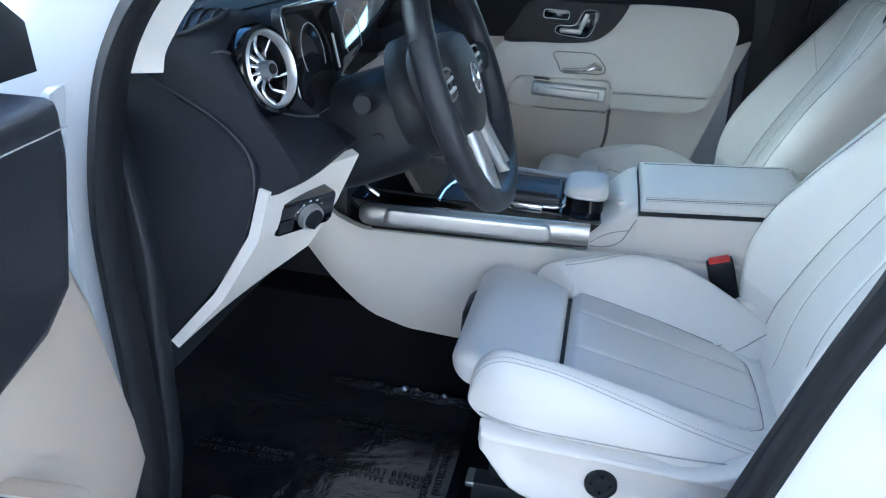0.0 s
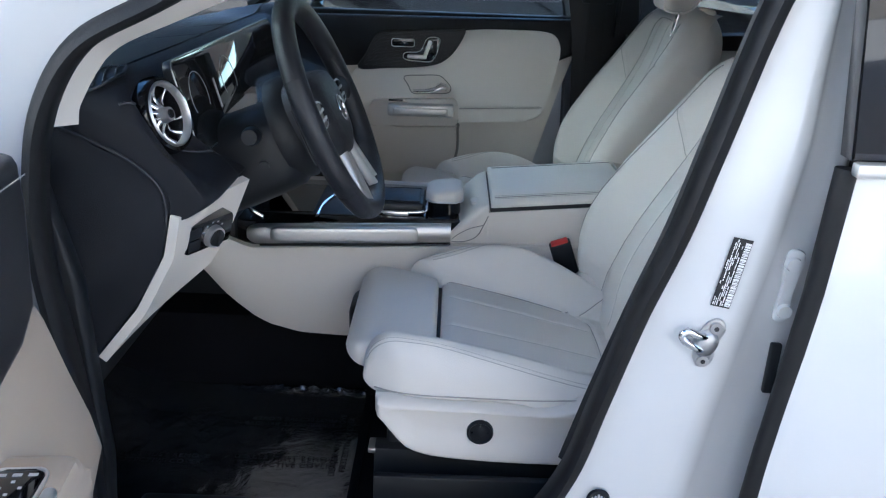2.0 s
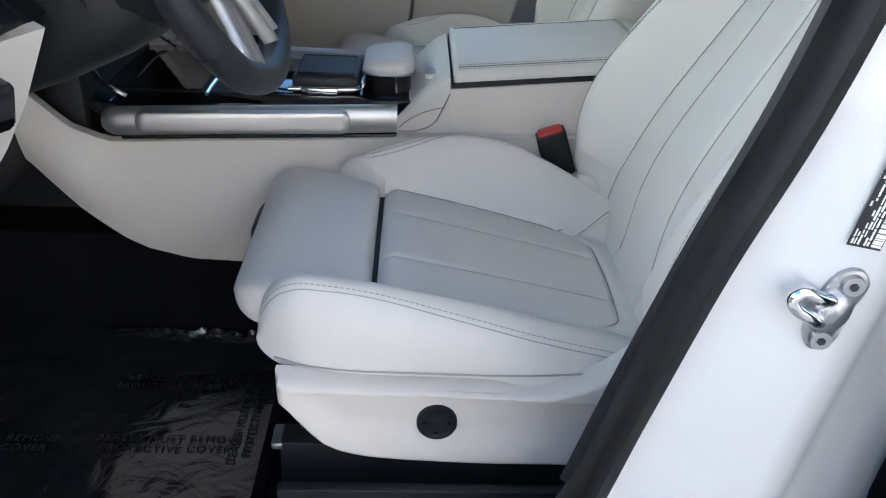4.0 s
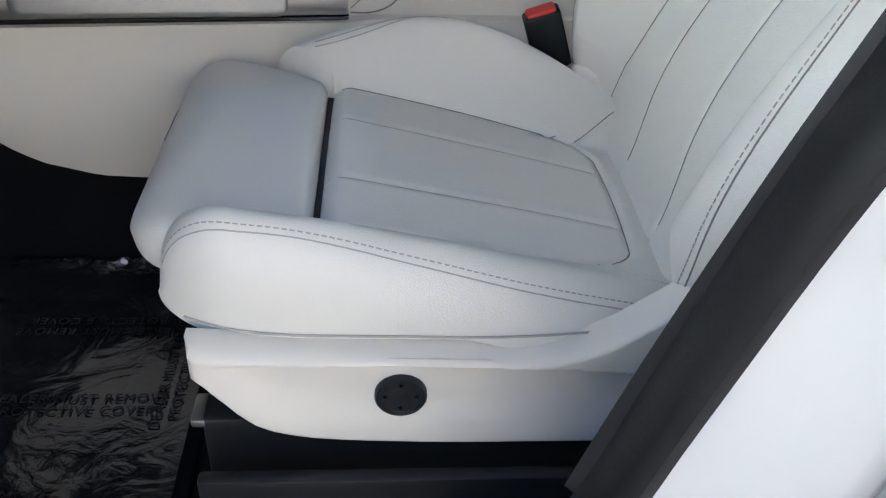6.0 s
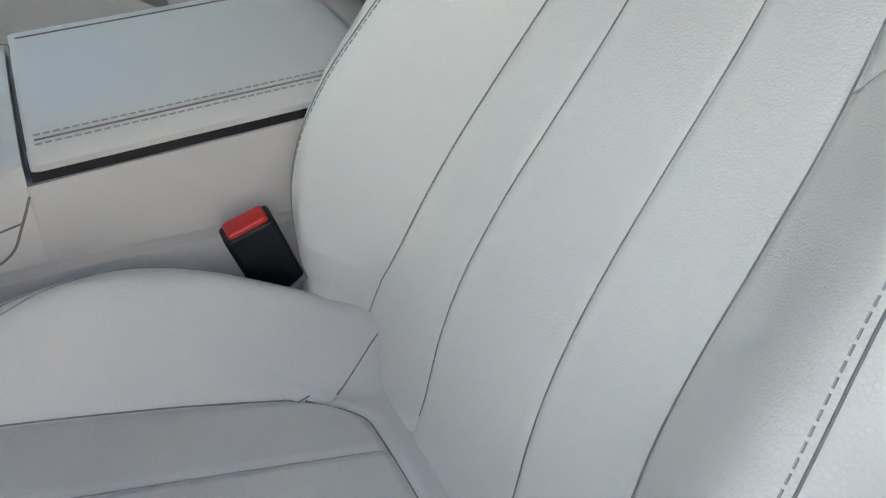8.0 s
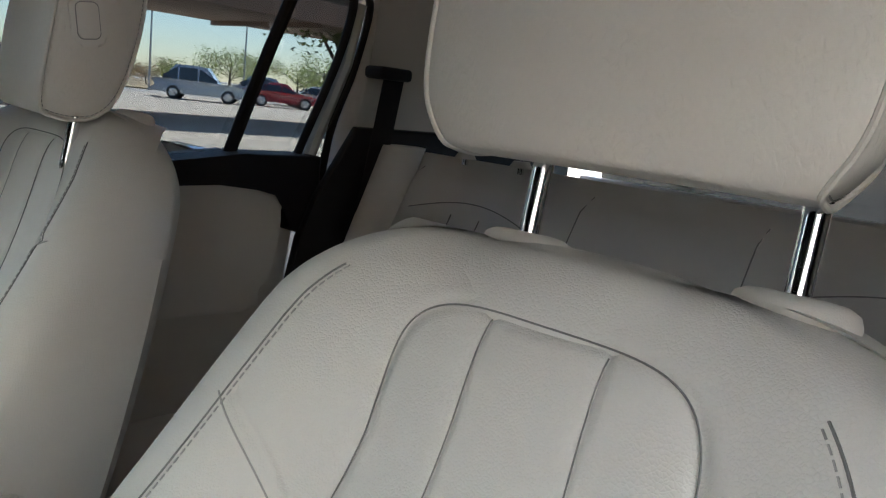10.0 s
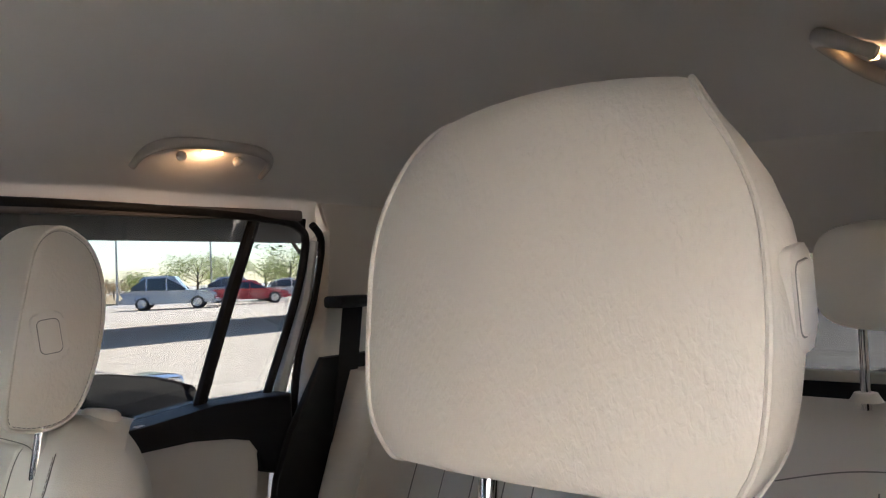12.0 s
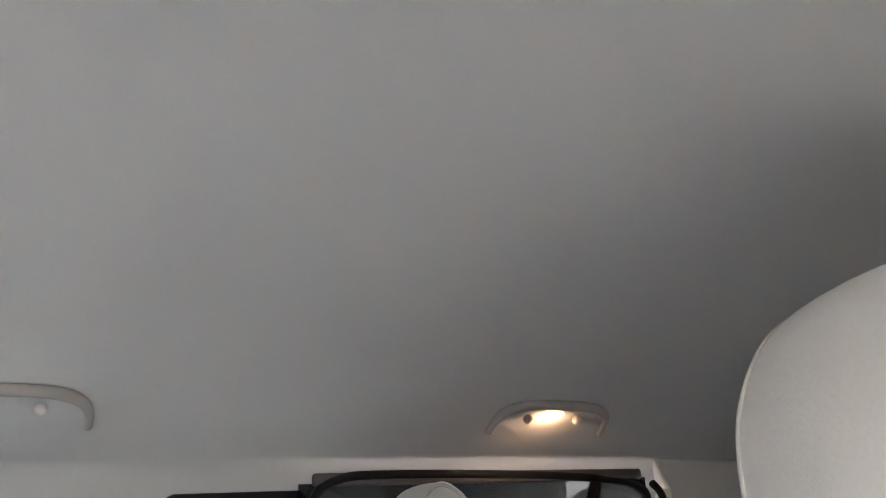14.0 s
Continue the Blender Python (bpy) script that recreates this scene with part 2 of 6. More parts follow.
def rail(points, w, d, material, name, parent, label="", n=10):
    """A bar with a rounded oblong section along points; w across the car, d in the plane of the side."""
    pts = smooth_poly(points, 8, closed=False)
    rings = []
    for i, p in enumerate(pts):
        t = (pts[min(i + 1, len(pts) - 1)] - pts[max(i - 1, 0)]).normalized()
        side = t.cross(Vector((0, 1, 0))).normalized()
        ring = []
        for k in range(16):
            a = 2 * math.pi * k / 16
            ca, sa = math.cos(a), math.sin(a)
            ring.append(p + side * (d / 2) * math.copysign(abs(ca) ** 0.6, ca) + Vector((0, 1, 0)) * (w / 2) * math.copysign(abs(sa) ** 0.6, sa))
        rings.append(ring)
    return part(name, loft(rings), material, parent, label)


# B pillar: the seal edge runs from roof to sill; white outside it
SEAL_B = [(0.45, 1.48), (0.40, 1.42), (0.353, 1.313), (0.311, 1.15), (0.280, 1.03), (0.242, 0.916), (0.205, 0.78), (0.172, 0.66), (0.12, 0.57), (0.04, 0.51), (-0.08, 0.485)]
SEAL_A = [(-0.08, 0.485), (-0.30, 0.485), (-0.44, 0.50), (-0.505, 0.56), (-0.505, 0.68), (-0.515, 0.80), (-0.53, 0.96), (-0.522, 1.07), (-0.498, 1.16), (-0.445, 1.235), (-0.352, 1.285), (-0.20, 1.36), (0.0, 1.425), (0.2, 1.46), (0.45, 1.48)]
loop = [Vector((x, -0.80, z)) for x, z in SEAL_A[:-1]] + [Vector((x, -0.80, z)) for x, z in SEAL_B[:-1]]
seal_pts = smooth_poly(loop, 6)
rings = []
for i, p in enumerate(seal_pts):
    t = (seal_pts[(i + 1) % len(seal_pts)] - seal_pts[i - 1]).normalized()
    side = t.cross(Vector((0, 1, 0))).normalized()
    rings.append([p + side * a + Vector((0, b, 0)) for a, b in ((-0.004, 0.03), (-0.008, 0.0), (-0.006, -0.012), (0.0, -0.017), (0.012, -0.012), (0.018, 0.0), (0.014, 0.03), (0.0, 0.035))])
rings.append(rings[0])
part("door_seal", loft(rings, cap=False), RUBBER, body, "black rubber door seal")

# side frame of the driver's door opening, a shaped white flange around the seal
def rd_edge(z):
    """Front edge of the rear door at a height."""
    return float(np.interp(z, [0.36, 0.66, 0.75, 0.98, 1.15, 1.32, 1.5], [0.425, 0.412, 0.418, 0.440, 0.448, 0.425, 0.40]))


rr = []
for i, p in enumerate(seal_pts):
    t = (seal_pts[(i + 1) % len(seal_pts)] - seal_pts[i - 1]).normalized()
    side = t.cross(Vector((0, 1, 0))).normalized()
    if side.dot(p - Vector((-0.1, -0.8, 0.95))) < 0:
        side = -side
    k = step(0.02, 0.14, p.x) * step(1.49, 1.38, p.z)
    reach = side * (0.07 + 0.07 * step(-0.3, -0.45, p.x))
    reach = reach.lerp(Vector((rd_edge(p.z) + 0.045 - p.x, 0, 0)), k)
    ys = ((0.0, -0.765), (0.06, -0.795), (0.30, -0.801), (0.50, -0.806 - 0.012 * (1 - k)), (0.58, -0.804 - 0.015 * (1 - k)), (0.64, -0.794 - 0.028 * (1 - k)), (0.70, -0.784 - 0.038 * (1 - k)), (0.82, -0.781 - 0.041 * (1 - k)), (0.92, -0.779 - 0.038 * (1 - k)), (1.0, -0.765 - 0.035 * (1 - k)), (1.01, -0.74))
    rr.append([Vector((p.x, y, p.z)) + reach * u for u, y in ys])
rr.append(rr[0])
part("door_frame", loft(rr, closed=False, cap=False), WHITE, body)
# inner faces of the opening, cream and black trims behind the seal


def strip(pts, w0, y0, y1, material, name, label="", thick=0.012):
    """A band along the side opening, from the seal inwards."""
    pp = smooth_poly([Vector((x, 0, z)) for x, z in pts], 6, closed=False)
    rr = []
    for i, p in enumerate(pp):
        t = (pp[min(i + 1, len(pp) - 1)] - pp[max(i - 1, 0)]).normalized()
        side = t.cross(Vector((0, 1, 0))).normalized()
        rr.append([Vector((p.x, y0, p.z)), Vector((p.x, y0 + (y1 - y0) * 0.5, p.z)) + side * w0 * 0.25, Vector((p.x, y1, p.z)) + side * w0,
                   Vector((p.x, y1 + 0.01, p.z)) + side * (w0 - thick), Vector((p.x, y0 + 0.01, p.z)) - side * thick])
    return part(name, loft(rr), material, body, label)


strip([(-0.540, 1.132), (-0.527, 1.174), (-0.468, 1.252), (-0.362, 1.303), (-0.2, 1.37), (0.0, 1.435)], -0.030, -0.785, -0.725, CREAM_PLASTIC, "pillar_trim", "cream windscreen pillar trim")
strip([(0.46, 1.47), (0.40, 1.41), (0.36, 1.313), (0.318, 1.15), (0.287, 1.03), (0.25, 0.916), (0.21, 0.78), (0.178, 0.66)], 0.10, -0.77, -0.70, DARK_FLAT, "pillar_lining", "black centre pillar lining")

# sill and kick area
part("sill_step", box(-0.62, 1.6, -0.835, -0.70, 0.30, 0.475, 0.02, 3), WHITE, body)
sill = thing("sill_trim", "ribbed black plastic door sill trim", "sill trim", at=(0, -0.68, 0.47))
part("cover", box(-0.50, 0.40, -0.775, -0.655, 0.455, 0.492, 0.012, 3), DARK_FLAT, sill)
part("lip", box(-0.115, 0.40, -0.66, -0.645, 0.45, 0.54, 0.004), DARK_FLAT, sill)
# seat rail cover that peeps out below the seat
rail_ob = thing("seat_rail", "black steel seat rail bolted to the floor", "seat rail", group="seat rails")
part("channel", box(-0.12, 0.46, -0.60, -0.565, 0.40, 0.552, 0.004), DARK_FLAT, rail_ob)
part("end_cap", box(-0.130, -0.115, -0.600, -0.565, 0.541, 0.551, 0.003), STEEL, rail_ob, "bare steel rail end")
# front wall of the footwell, with kick panel
part("kick_panel", slab([(-1.0, 0.385), (-0.53, 0.385), (-0.515, 0.60), (-0.52, 0.9), (-0.56, 1.08), (-1.0, 1.08)], "y", -0.735, -0.70, 0.01), DARK_FLAT, body, "black footwell side lining")
part("bulkhead", box(-1.06, -1.0, -0.72, 0.72, 0.38, 1.10, 0.01), CARPET, body, "carpeted front bulkhead")
part("front_jamb", slab([(-1.0, 0.30), (-0.52, 0.44), (-0.545, 0.60), (-0.555, 0.80), (-0.575, 1.0), (-0.56, 1.12), (-1.0, 1.12)], "y", -0.815, -0.74, 0.01), WHITE, body)
# front wing and bonnet edge seen past the pillar
part("front_wing", sheet(lambda x, u: Vector((x, -0.90 + 0.035 * step(0.55, 1.0, u) + 0.30 * step(0.9, 1.0, u) * 0, 0.35 + 0.72 * u)), spaced(-1.75, -0.72, 14), spaced(0, 1, 16), 0.006), WHITE, body)
part("bonnet", sheet(lambda x, y: Vector((x, y, 1.075 + 0.10 * step(-1.9, -0.8, x) - 0.05 * (abs(y) / 0.85) ** 4)), spaced(-1.85, -0.82, 16), spaced(-0.87, 0.87, 21), 0.006), WHITE, body)
# windscreen pillar outside
rail([(-0.92, -0.80, 1.10), (-0.62, -0.775, 1.255), (-0.42, -0.745, 1.385), (-0.22, -0.70, 1.475), (0.0, -0.68, 1.535), (0.5, -0.68, 1.57), (1.2, -0.68, 1.56)], 0.08, 0.06, WHITE, "roof_rail", body)
rail([(-0.92, 0.80, 1.10), (-0.62, 0.775, 1.255), (-0.42, 0.745, 1.385), (-0.22, 0.70, 1.475), (0.0, 0.68, 1.535), (0.5, 0.68, 1.57), (1.2, 0.68, 1.56)], 0.08, 0.06, WHITE, "roof_rail", body)
# windscreen
shield = part("windscreen", sheet(lambda u, y: Vector((-1.0 + 0.60 * u + 0.05 * (y / 0.7) ** 2, y, 1.10 + 0.40 * u)), spaced(0, 1, 8), spaced(-0.72, 0.72, 12), 0.004), GLASS, body, "clear curved windscreen")
shield.visible_shadow = False

# label, plugs and striker on the white centre pillar
sticker = thing("pillar_label", "black and white printed data sticker", "sticker", at=(0.37, -0.80, 0.96))
SM = Matrix.Translation((0.354, -0.8065, 0.984)) @ Euler((radians(90), radians(9), radians(-4))).to_matrix().to_4x4()
part("backing", box(-0.0125, 0.0125, -0.048, 0.048, 0.0, 0.0006, 0, m=SM), INK, sticker, "black sticker base")
bm = bmesh.new()
random.seed(4)
for i in range(6):
    x = -0.0108 + i * 0.0024
    y = -0.046
    while y < 0.043:
        w = random.uniform(0.002, 0.011)
        if random.random() < 0.72:
            box(x, x + random.choice((0.0009, 0.0014)), y, min(0.046, y + w), 0.0006, 0.0009, 0, m=SM, bm=bm)
        y += w + 0.0012
part("print", bm, PAPER, sticker, "rows of white print", smooth=False)
bm = bmesh.new()
y = -0.046
while y < 0.044:
    w = random.choice((0.0010, 0.0018, 0.0030))
    box(0.0045, 0.0118, y, min(0.047, y + w), 0.0006, 0.0009, 0, m=SM, bm=bm)
    y += w + random.choice((0.0006, 0.0010))
part("barcode", bm, PAPER, sticker, "white barcode field", smooth=False)

striker = thing("door_striker", "bare metal door striker bolted to the pillar", "door striker", at=(0.33, -0.80, 0.90))
SK = Matrix.Translation((0.340, -0.803, 0.884)) @ Euler((radians(90), radians(12), radians(-8))).to_matrix().to_4x4()
part("plate", slab([(p.x, p.y) for p in smooth_poly([Vector((-0.013, -0.024, 0)), Vector((0.0, -0.037, 0)), Vector((0.013, -0.026, 0)), Vector((0.011, 0.0, 0)), Vector((0.014, 0.026, 0)), Vector((0.002, 0.037, 0)), Vector((-0.012, 0.026, 0)), Vector((-0.016, 0.0, 0))], 6)], "z", 0, 0.006, 0.002), STEEL, striker).matrix_basis = SK
hook = smooth_poly([SK @ Vector(p) for p in ((-0.002, -0.010, 0.003), (-0.010, -0.009, 0.012), (-0.022, -0.004, 0.018), (-0.034, 0.001, 0.021), (-0.040, 0.008, 0.021), (-0.034, 0.015, 0.020), (-0.022, 0.012, 0.017), (-0.010, 0.010, 0.011), (-0.002, 0.010, 0.003))], 5, closed=False)
part("hook", tube(hook, 0.0054, 12), CHROME, striker, "bright rounded striker hook")
part("hook_foot", loft([[SK @ Vector((-0.004 + r * 0.8 * math.cos(a), r * math.sin(a), z)) for a in [2 * math.pi * i / 20 for i in range(20)]] for r, z in ((0.021, 0.005), (0.019, 0.009), (0.014, 0.013), (0.004, 0.015))]), STEEL, striker)
for dy in (-0.025, 0.025):
    bm = bmesh.new()
    bmesh.ops.create_cone(bm, cap_ends=True, segments=16, radius1=0.0085, radius2=0.0078, depth=0.005, matrix=SK @ Matrix.Translation((0.001, dy, 0.0085)))
    bolt = part("bolt", bm, STEEL, striker)
    bm = bmesh.new()
    bmesh.ops.create_cone(bm, cap_ends=True, segments=6, radius1=0.0034, radius2=0.0034, depth=0.001, matrix=SK @ Matrix.Translation((0.001, dy, 0.0112)))
    part("socket", bm, INK, bolt)

# rear side door, closed, with its seal, skin, window and trim strip
rear = thing("rear_door", "closed glossy white rear car door with dark window", "car door")
part("skin", sheet(lambda u, z: Vector((rd_edge(z) + (1.38 - rd_edge(z)) * u, -0.875 - 0.02 * math.sin(math.pi * (z - 0.3) / 0.95) - 0.018 * step(0, 0.06, u) + 0.02, z)), spaced(0, 1, 26), spaced(0.36, 1.135, 24), 0.02), WHITE, rear)
part("edge_seal", tube([(rd_edge(z) - 0.004, -0.855 - 0.008 * math.sin(math.pi * (z - 0.3) / 0.95), z) for z in spaced(0.40, 1.14, 30)], 0.0130, 10), RUBBER, rear, "black rubber edge seal")
part("belt_strip", box(0.442, 1.38, -0.886, -0.868, 1.135, 1.152, 0.004), SILVER, rear, "satin silver window strip")
part("window_frame", slab([(0.440, 1.152), (0.62, 1.152), (0.60, 1.47), (0.43, 1.47), (0.40, 1.47), (0.418, 1.35)], "y", -0.872, -0.84, 0.003), GLOSS, rear, "gloss black window frame")
pane = part("pane", sheet(lambda u, z: Vector((0.46 + 0.92 * u, -0.862 + 0.14 * step(1.1, 1.6, z), z)), spaced(0, 1, 6), spaced(1.13, 1.46, 6), 0.004), DARK_GLASS, rear, "dark tinted pane")
part("lining", sheet(lambda x, z: Vector((x, -0.70 - 0.03 * step(0.9, 1.05, z), z)), spaced(0.46, 1.25, 8), spaced(0.40, 1.13, 12), 0.03), DARK_FLAT, rear)
part("latch", box(0.430, 0.445, -0.793, -0.783, 0.802, 0.878, 0.003), DARK_FLAT, rear, "black door check slot")
plug = thing("pillar_plug", "black round plastic plug on the sill", "plug", at=(0.215, -0.8, 0.61))
bm = bmesh.new()
bmesh.ops.create_cone(bm, cap_ends=True, segments=24, radius1=0.017, radius2=0.0155, depth=0.004, matrix=Matrix.Translation((0.222, -0.805, 0.625)) @ Matrix.Rotation(radians(90), 4, "X"))
part("disc", bm, DARK_FLAT, plug)
bm = bmesh.new()
for k in range(5):
    box(0.212 + k * 0.0042, 0.2145 + k * 0.0042, -0.8085, -0.807, 0.612, 0.636 - 0.003 * abs(k - 2), 0, bm=bm)
part("print", bm, GREY_MARK, plug, "small pale print", smooth=False)
hinge = thing("rear_door_hinge", "white painted rear door hinge on the pillar", "hinge", at=(0.41, -0.83, 0.9))
part("leaf", slab([(p.x, p.y) for p in smooth_poly([Vector((0.424, 0.915, 0)), Vector((0.444, 0.915, 0)), Vector((0.442, 0.945, 0)), Vector((0.446, 0.975, 0)), Vector((0.450, 1.008, 0)), Vector((0.428, 1.008, 0)), Vector((0.429, 0.955, 0))], 5)], "y", -0.793, -0.784, 0.003), WHITE, hinge)
for z in (0.928, 0.994):
    bm = bmesh.new()
    bmesh.ops.create_cone(bm, cap_ends=True, segments=14, radius1=0.011, radius2=0.009, depth=0.008, matrix=Matrix.Translation((0.436, -0.794, z)) @ Matrix.Rotation(radians(90), 4, "X"))
    part("bolt", bm, WHITE, hinge)

# ---- front seats ----
YC = -0.39
BACK_L = 0.580
_tab = [(0.318, 0.655)]
for i in range(1, 130):
    a = radians(25.0 - 13.0 * (i * 0.005) / 0.55)
    _tab.append((_tab[-1][0] + 0.005 * math.sin(a), _tab[-1][1] + 0.005 * math.cos(a)))


def back_axis(s):
    k = min(max(s / 0.005, 0.0), 127.999)
    i = int(k)
    t = k - i
    a = radians(25.0 - 13.0 * s / 0.55)
    return _tab[i][0] * (1 - t) + _tab[i + 1][0] * t, _tab[i][1] * (1 - t) + _tab[i + 1][1] * t, a


back_w0 = soft([(-0.05, 0.205), (0.03, 0.228), (0.08, 0.256), (0.13, 0.272), (0.20, 0.274), (0.30, 0.262), (0.40, 0.248), (0.48, 0.233), (0.55, 0.213), (0.60, 0.190), (0.64, 0.16)])


def back_w(s):
    """Half width of the backrest, drawn in round its top corners."""
    k = min(1.0, max(0.0, (s - (BACK_L - 0.085)) / 0.085))
    return back_w0(s) - 0.085 * (1 - math.sqrt(1 - k * k))


panel_e = soft([(-0.05, 0.190), (0.0, 0.182), (0.03, 0.177), (0.06, 0.164), (0.10, 0.149), (0.15, 0.139), (0.20, 0.133), (0.30, 0.122), (0.36, 0.114), (0.40, 0.106), (0.44, 0.098), (0.60, 0.096)])
panel_l = soft([(-0.05, 0.064), (0.0, 0.064), (0.05, 0.063), (0.10, 0.060), (0.15, 0.057), (0.20, 0.054), (0.30, 0.048), (0.40, 0.044), (0.45, 0.039), (0.60, 0.036)])
bolster_h = soft([(-0.05, 0.050), (0.05, 0.062), (0.12, 0.068), (0.20, 0.068), (0.32, 0.058), (0.44, 0.034), (0.54, 0.005), (0.65, 0.0)])
lumbar = soft([(-0.05, 0.0), (0.0, 0.0), (0.04, 0.012), (0.08, 0.028), (0.12, 0.038), (0.20, 0.040), (0.28, 0.030), (0.36, 0.017), (0.44, 0.006), (0.54, 0.0), (0.65, 0.0)])
stitch_in = soft([(-0.05, 0.014), (0.05, 0.017), (0.10, 0.024), (0.15, 0.031), (0.20, 0.035), (0.26, 0.040), (0.32, 0.047), (0.40, 0.052), (0.60, 0.052)])


def panel_mid(s):
    """The seat's lean: how far the panel's middle lies off the centre line."""
    return -0.005 * step(0.0, 0.12, s) - 0.008 * step(0.15, 0.45, s)


def panel_side(s):
    """Half width of the centre panel, closing in a rounded top."""
    if s <= 0.45:
        return panel_e(s)
    k = min(1.0, (s - 0.45) / 0.09)
    return panel_e(0.45) * (1 - k ** 4.4) ** (1 / 4.4)


def panel_dist(s, av):
    """How far a place lies outside the centre panel."""
    if s <= 0.45:
        return av - panel_e(s)
    f = (av / panel_e(0.45)) ** 4.4 + ((s - 0.45) / 0.09) ** 4.4
    return (f ** (1 / 4.4) - 1) * 0.095


def groove(d, width=0.0045, depth=0.0035):
    return depth * math.exp(-(d / width) ** 2)


def slant(u):
    """Height of the seam that crosses the bolster, by the way out from the panel's edge."""
    return 0.366 + u * 0.88 + 0.009 * math.sin(math.pi * min(1.0, max(0.0, u / 0.082)))


def back_depth(s, v):
    full = abs(v)
    v = v - panel_mid(s)
    av = abs(v)
    e = panel_e(s)
    w = back_w(s)
    d = bolster_h(s) * step(e - 0.012, max(e + 0.045, w - 0.052), av)
    d += lumbar(s)
    # soft fullness of the centre strips
    d += 0.004 * (1 - min(1.0, av / e) ** 2) * step(0.56, 0.49, s)
    if s < 0.545:
        d -= groove(av - panel_l(s), 0.0035, 0.0026) if panel_dist(s, av) < 0 else 0
    d -= groove(panel_dist(s, av))
    # slanting seam across the bolster
    if av > e and s > 0.3 and av < w - 0.052:
        d -= groove(s - slant(av - e), 0.004, 0.003)
    r = 0.050
    k = (full - (w - r)) / r
    if k > 0:
        d -= r * 1.05 * (1 - math.sqrt(max(0.0, 1 - min(1.0, k) ** 2)))
    k = (s - (BACK_L - 0.07)) / 0.07
    if k > 0:
        d -= 0.055 * (1 - math.sqrt(max(0.0, 1 - min(1.0, k) ** 2)))
    return d


def back_pt(s, v, lift=0.0):
    x, z, a = back_axis(s)
    d = back_depth(s, v) + lift
    return Vector((x - math.cos(a) * d, YC + v, z + math.sin(a) * d))


def cush_z(x):
    return 0.7205 - 0.215 * (x + 0.02) - 0.08 * max(0.0, x - 0.1) ** 2


crest_in = soft([(-0.20, 0.008), (-0.10, 0.022), (-0.03, 0.046), (0.04, 0.070), (0.10, 0.088), (0.17, 0.091), (0.24, 0.076), (0.30, 0.056), (0.4, 0.046)])
crest_out = soft([(-0.20, 0.016), (-0.10, 0.030), (0.0, 0.038), (0.10, 0.038), (0.2, 0.032), (0.30, 0.028), (0.4, 0.026)])
ext_w = soft([(-0.20, 0.158), (-0.15, 0.160), (-0.10, 0.156), (-0.026, 0.138), (0.0, 0.136)])
ext_far = soft([(-0.20, 0.206), (-0.15, 0.204), (-0.10, 0.188), (-0.06, 0.166), (-0.026, 0.141), (0.0, 0.137)])


def cush_panel(v):
    """How far back the centre panel reaches."""
    return 0.287 - 0.35 * v * v - 30 * max(0.0, abs(v) - 0.085) ** 2


cush_e = soft([(-0.05, 0.137), (0.05, 0.135), (0.15, 0.130), (0.22, 0.124), (0.35, 0.118)])
cush_w = soft([(-0.20, 0.165), (-0.14, 0.188), (-0.11, 0.210), (-0.05, 0.224), (0.15, 0.228), (0.28, 0.215), (0.38, 0.195)])
cush_far = soft([(-0.20, 0.160), (-0.14, 0.165), (-0.10, 0.176), (-0.05, 0.194), (0.02, 0.214), (0.10, 0.226), (0.15, 0.228), (0.28, 0.215), (0.38, 0.195)])
cush_l = soft([(-0.05, 0.060), (0.30, 0.052)])
CUSH_F, CUSH_B = -0.140, 0.355


def cush_top(x, v):
    av = abs(v)
    e = cush_e(x)
    z = cush_z(x) + (crest_in(x) if v > 0 else crest_out(x)) * step(e - 0.008, 0.186 if v > 0 else 0.192, av)
    if x > -0.02:
        z += 0.004 * (1 - min(1.0, av / e) ** 2)
        back_line = cush_panel(v)
        if x < back_line:
            z -= groove(av - e, 0.0045, 0.0045)
            z -= groove(av - cush_l(x), 0.004, 0.003)
        if av < e + 0.004:
            z -= groove(x - back_line, 0.005, 0.005)
        # seam from the panel's corner to the backrest
        if av >= e - 0.01 and x > 0.22:
            z -= groove((x - 0.268) - (av - e) * 1.5, 0.003, 0.003)
        # rounded front of the panel
        if av < e + 0.004:
            k = max(0.0, 1 - (x + 0.014) / 0.022) if x > -0.014 else 1.0
            z -= 0.016 * k * k
    r = 0.046
    w = cush_far(x) if v > 0 else cush_w(x)
    k = (av - (w - r)) / r
    if k > 0:
        z -= 0.062 * (1 - math.sqrt(max(0.0, 1 - min(1.0, k) ** 2)))
    k = (CUSH_F + 0.055 - x) / 0.055
    if k > 0:
        z -= 0.060 * (1 - math.sqrt(max(0.0, 1 - min(1.0, k) ** 2)))
    # pocket under the thigh support
    z -= 0.075 * step(-0.0135, -0.0165, x) * step(ext_w(x) + 0.004, ext_w(x) - 0.004, av if v < 0 else av - ext_far(x) + ext_w(x))
    return z


def cush_pt(x, v, lift=0.0):
    return Vector((x, YC + v, cush_top(x, v) + lift))


seat = thing("car_seat", "cream leather front car seat with stitched panels", "car seat", group="front seats", at=(0.1, YC, 0.40))

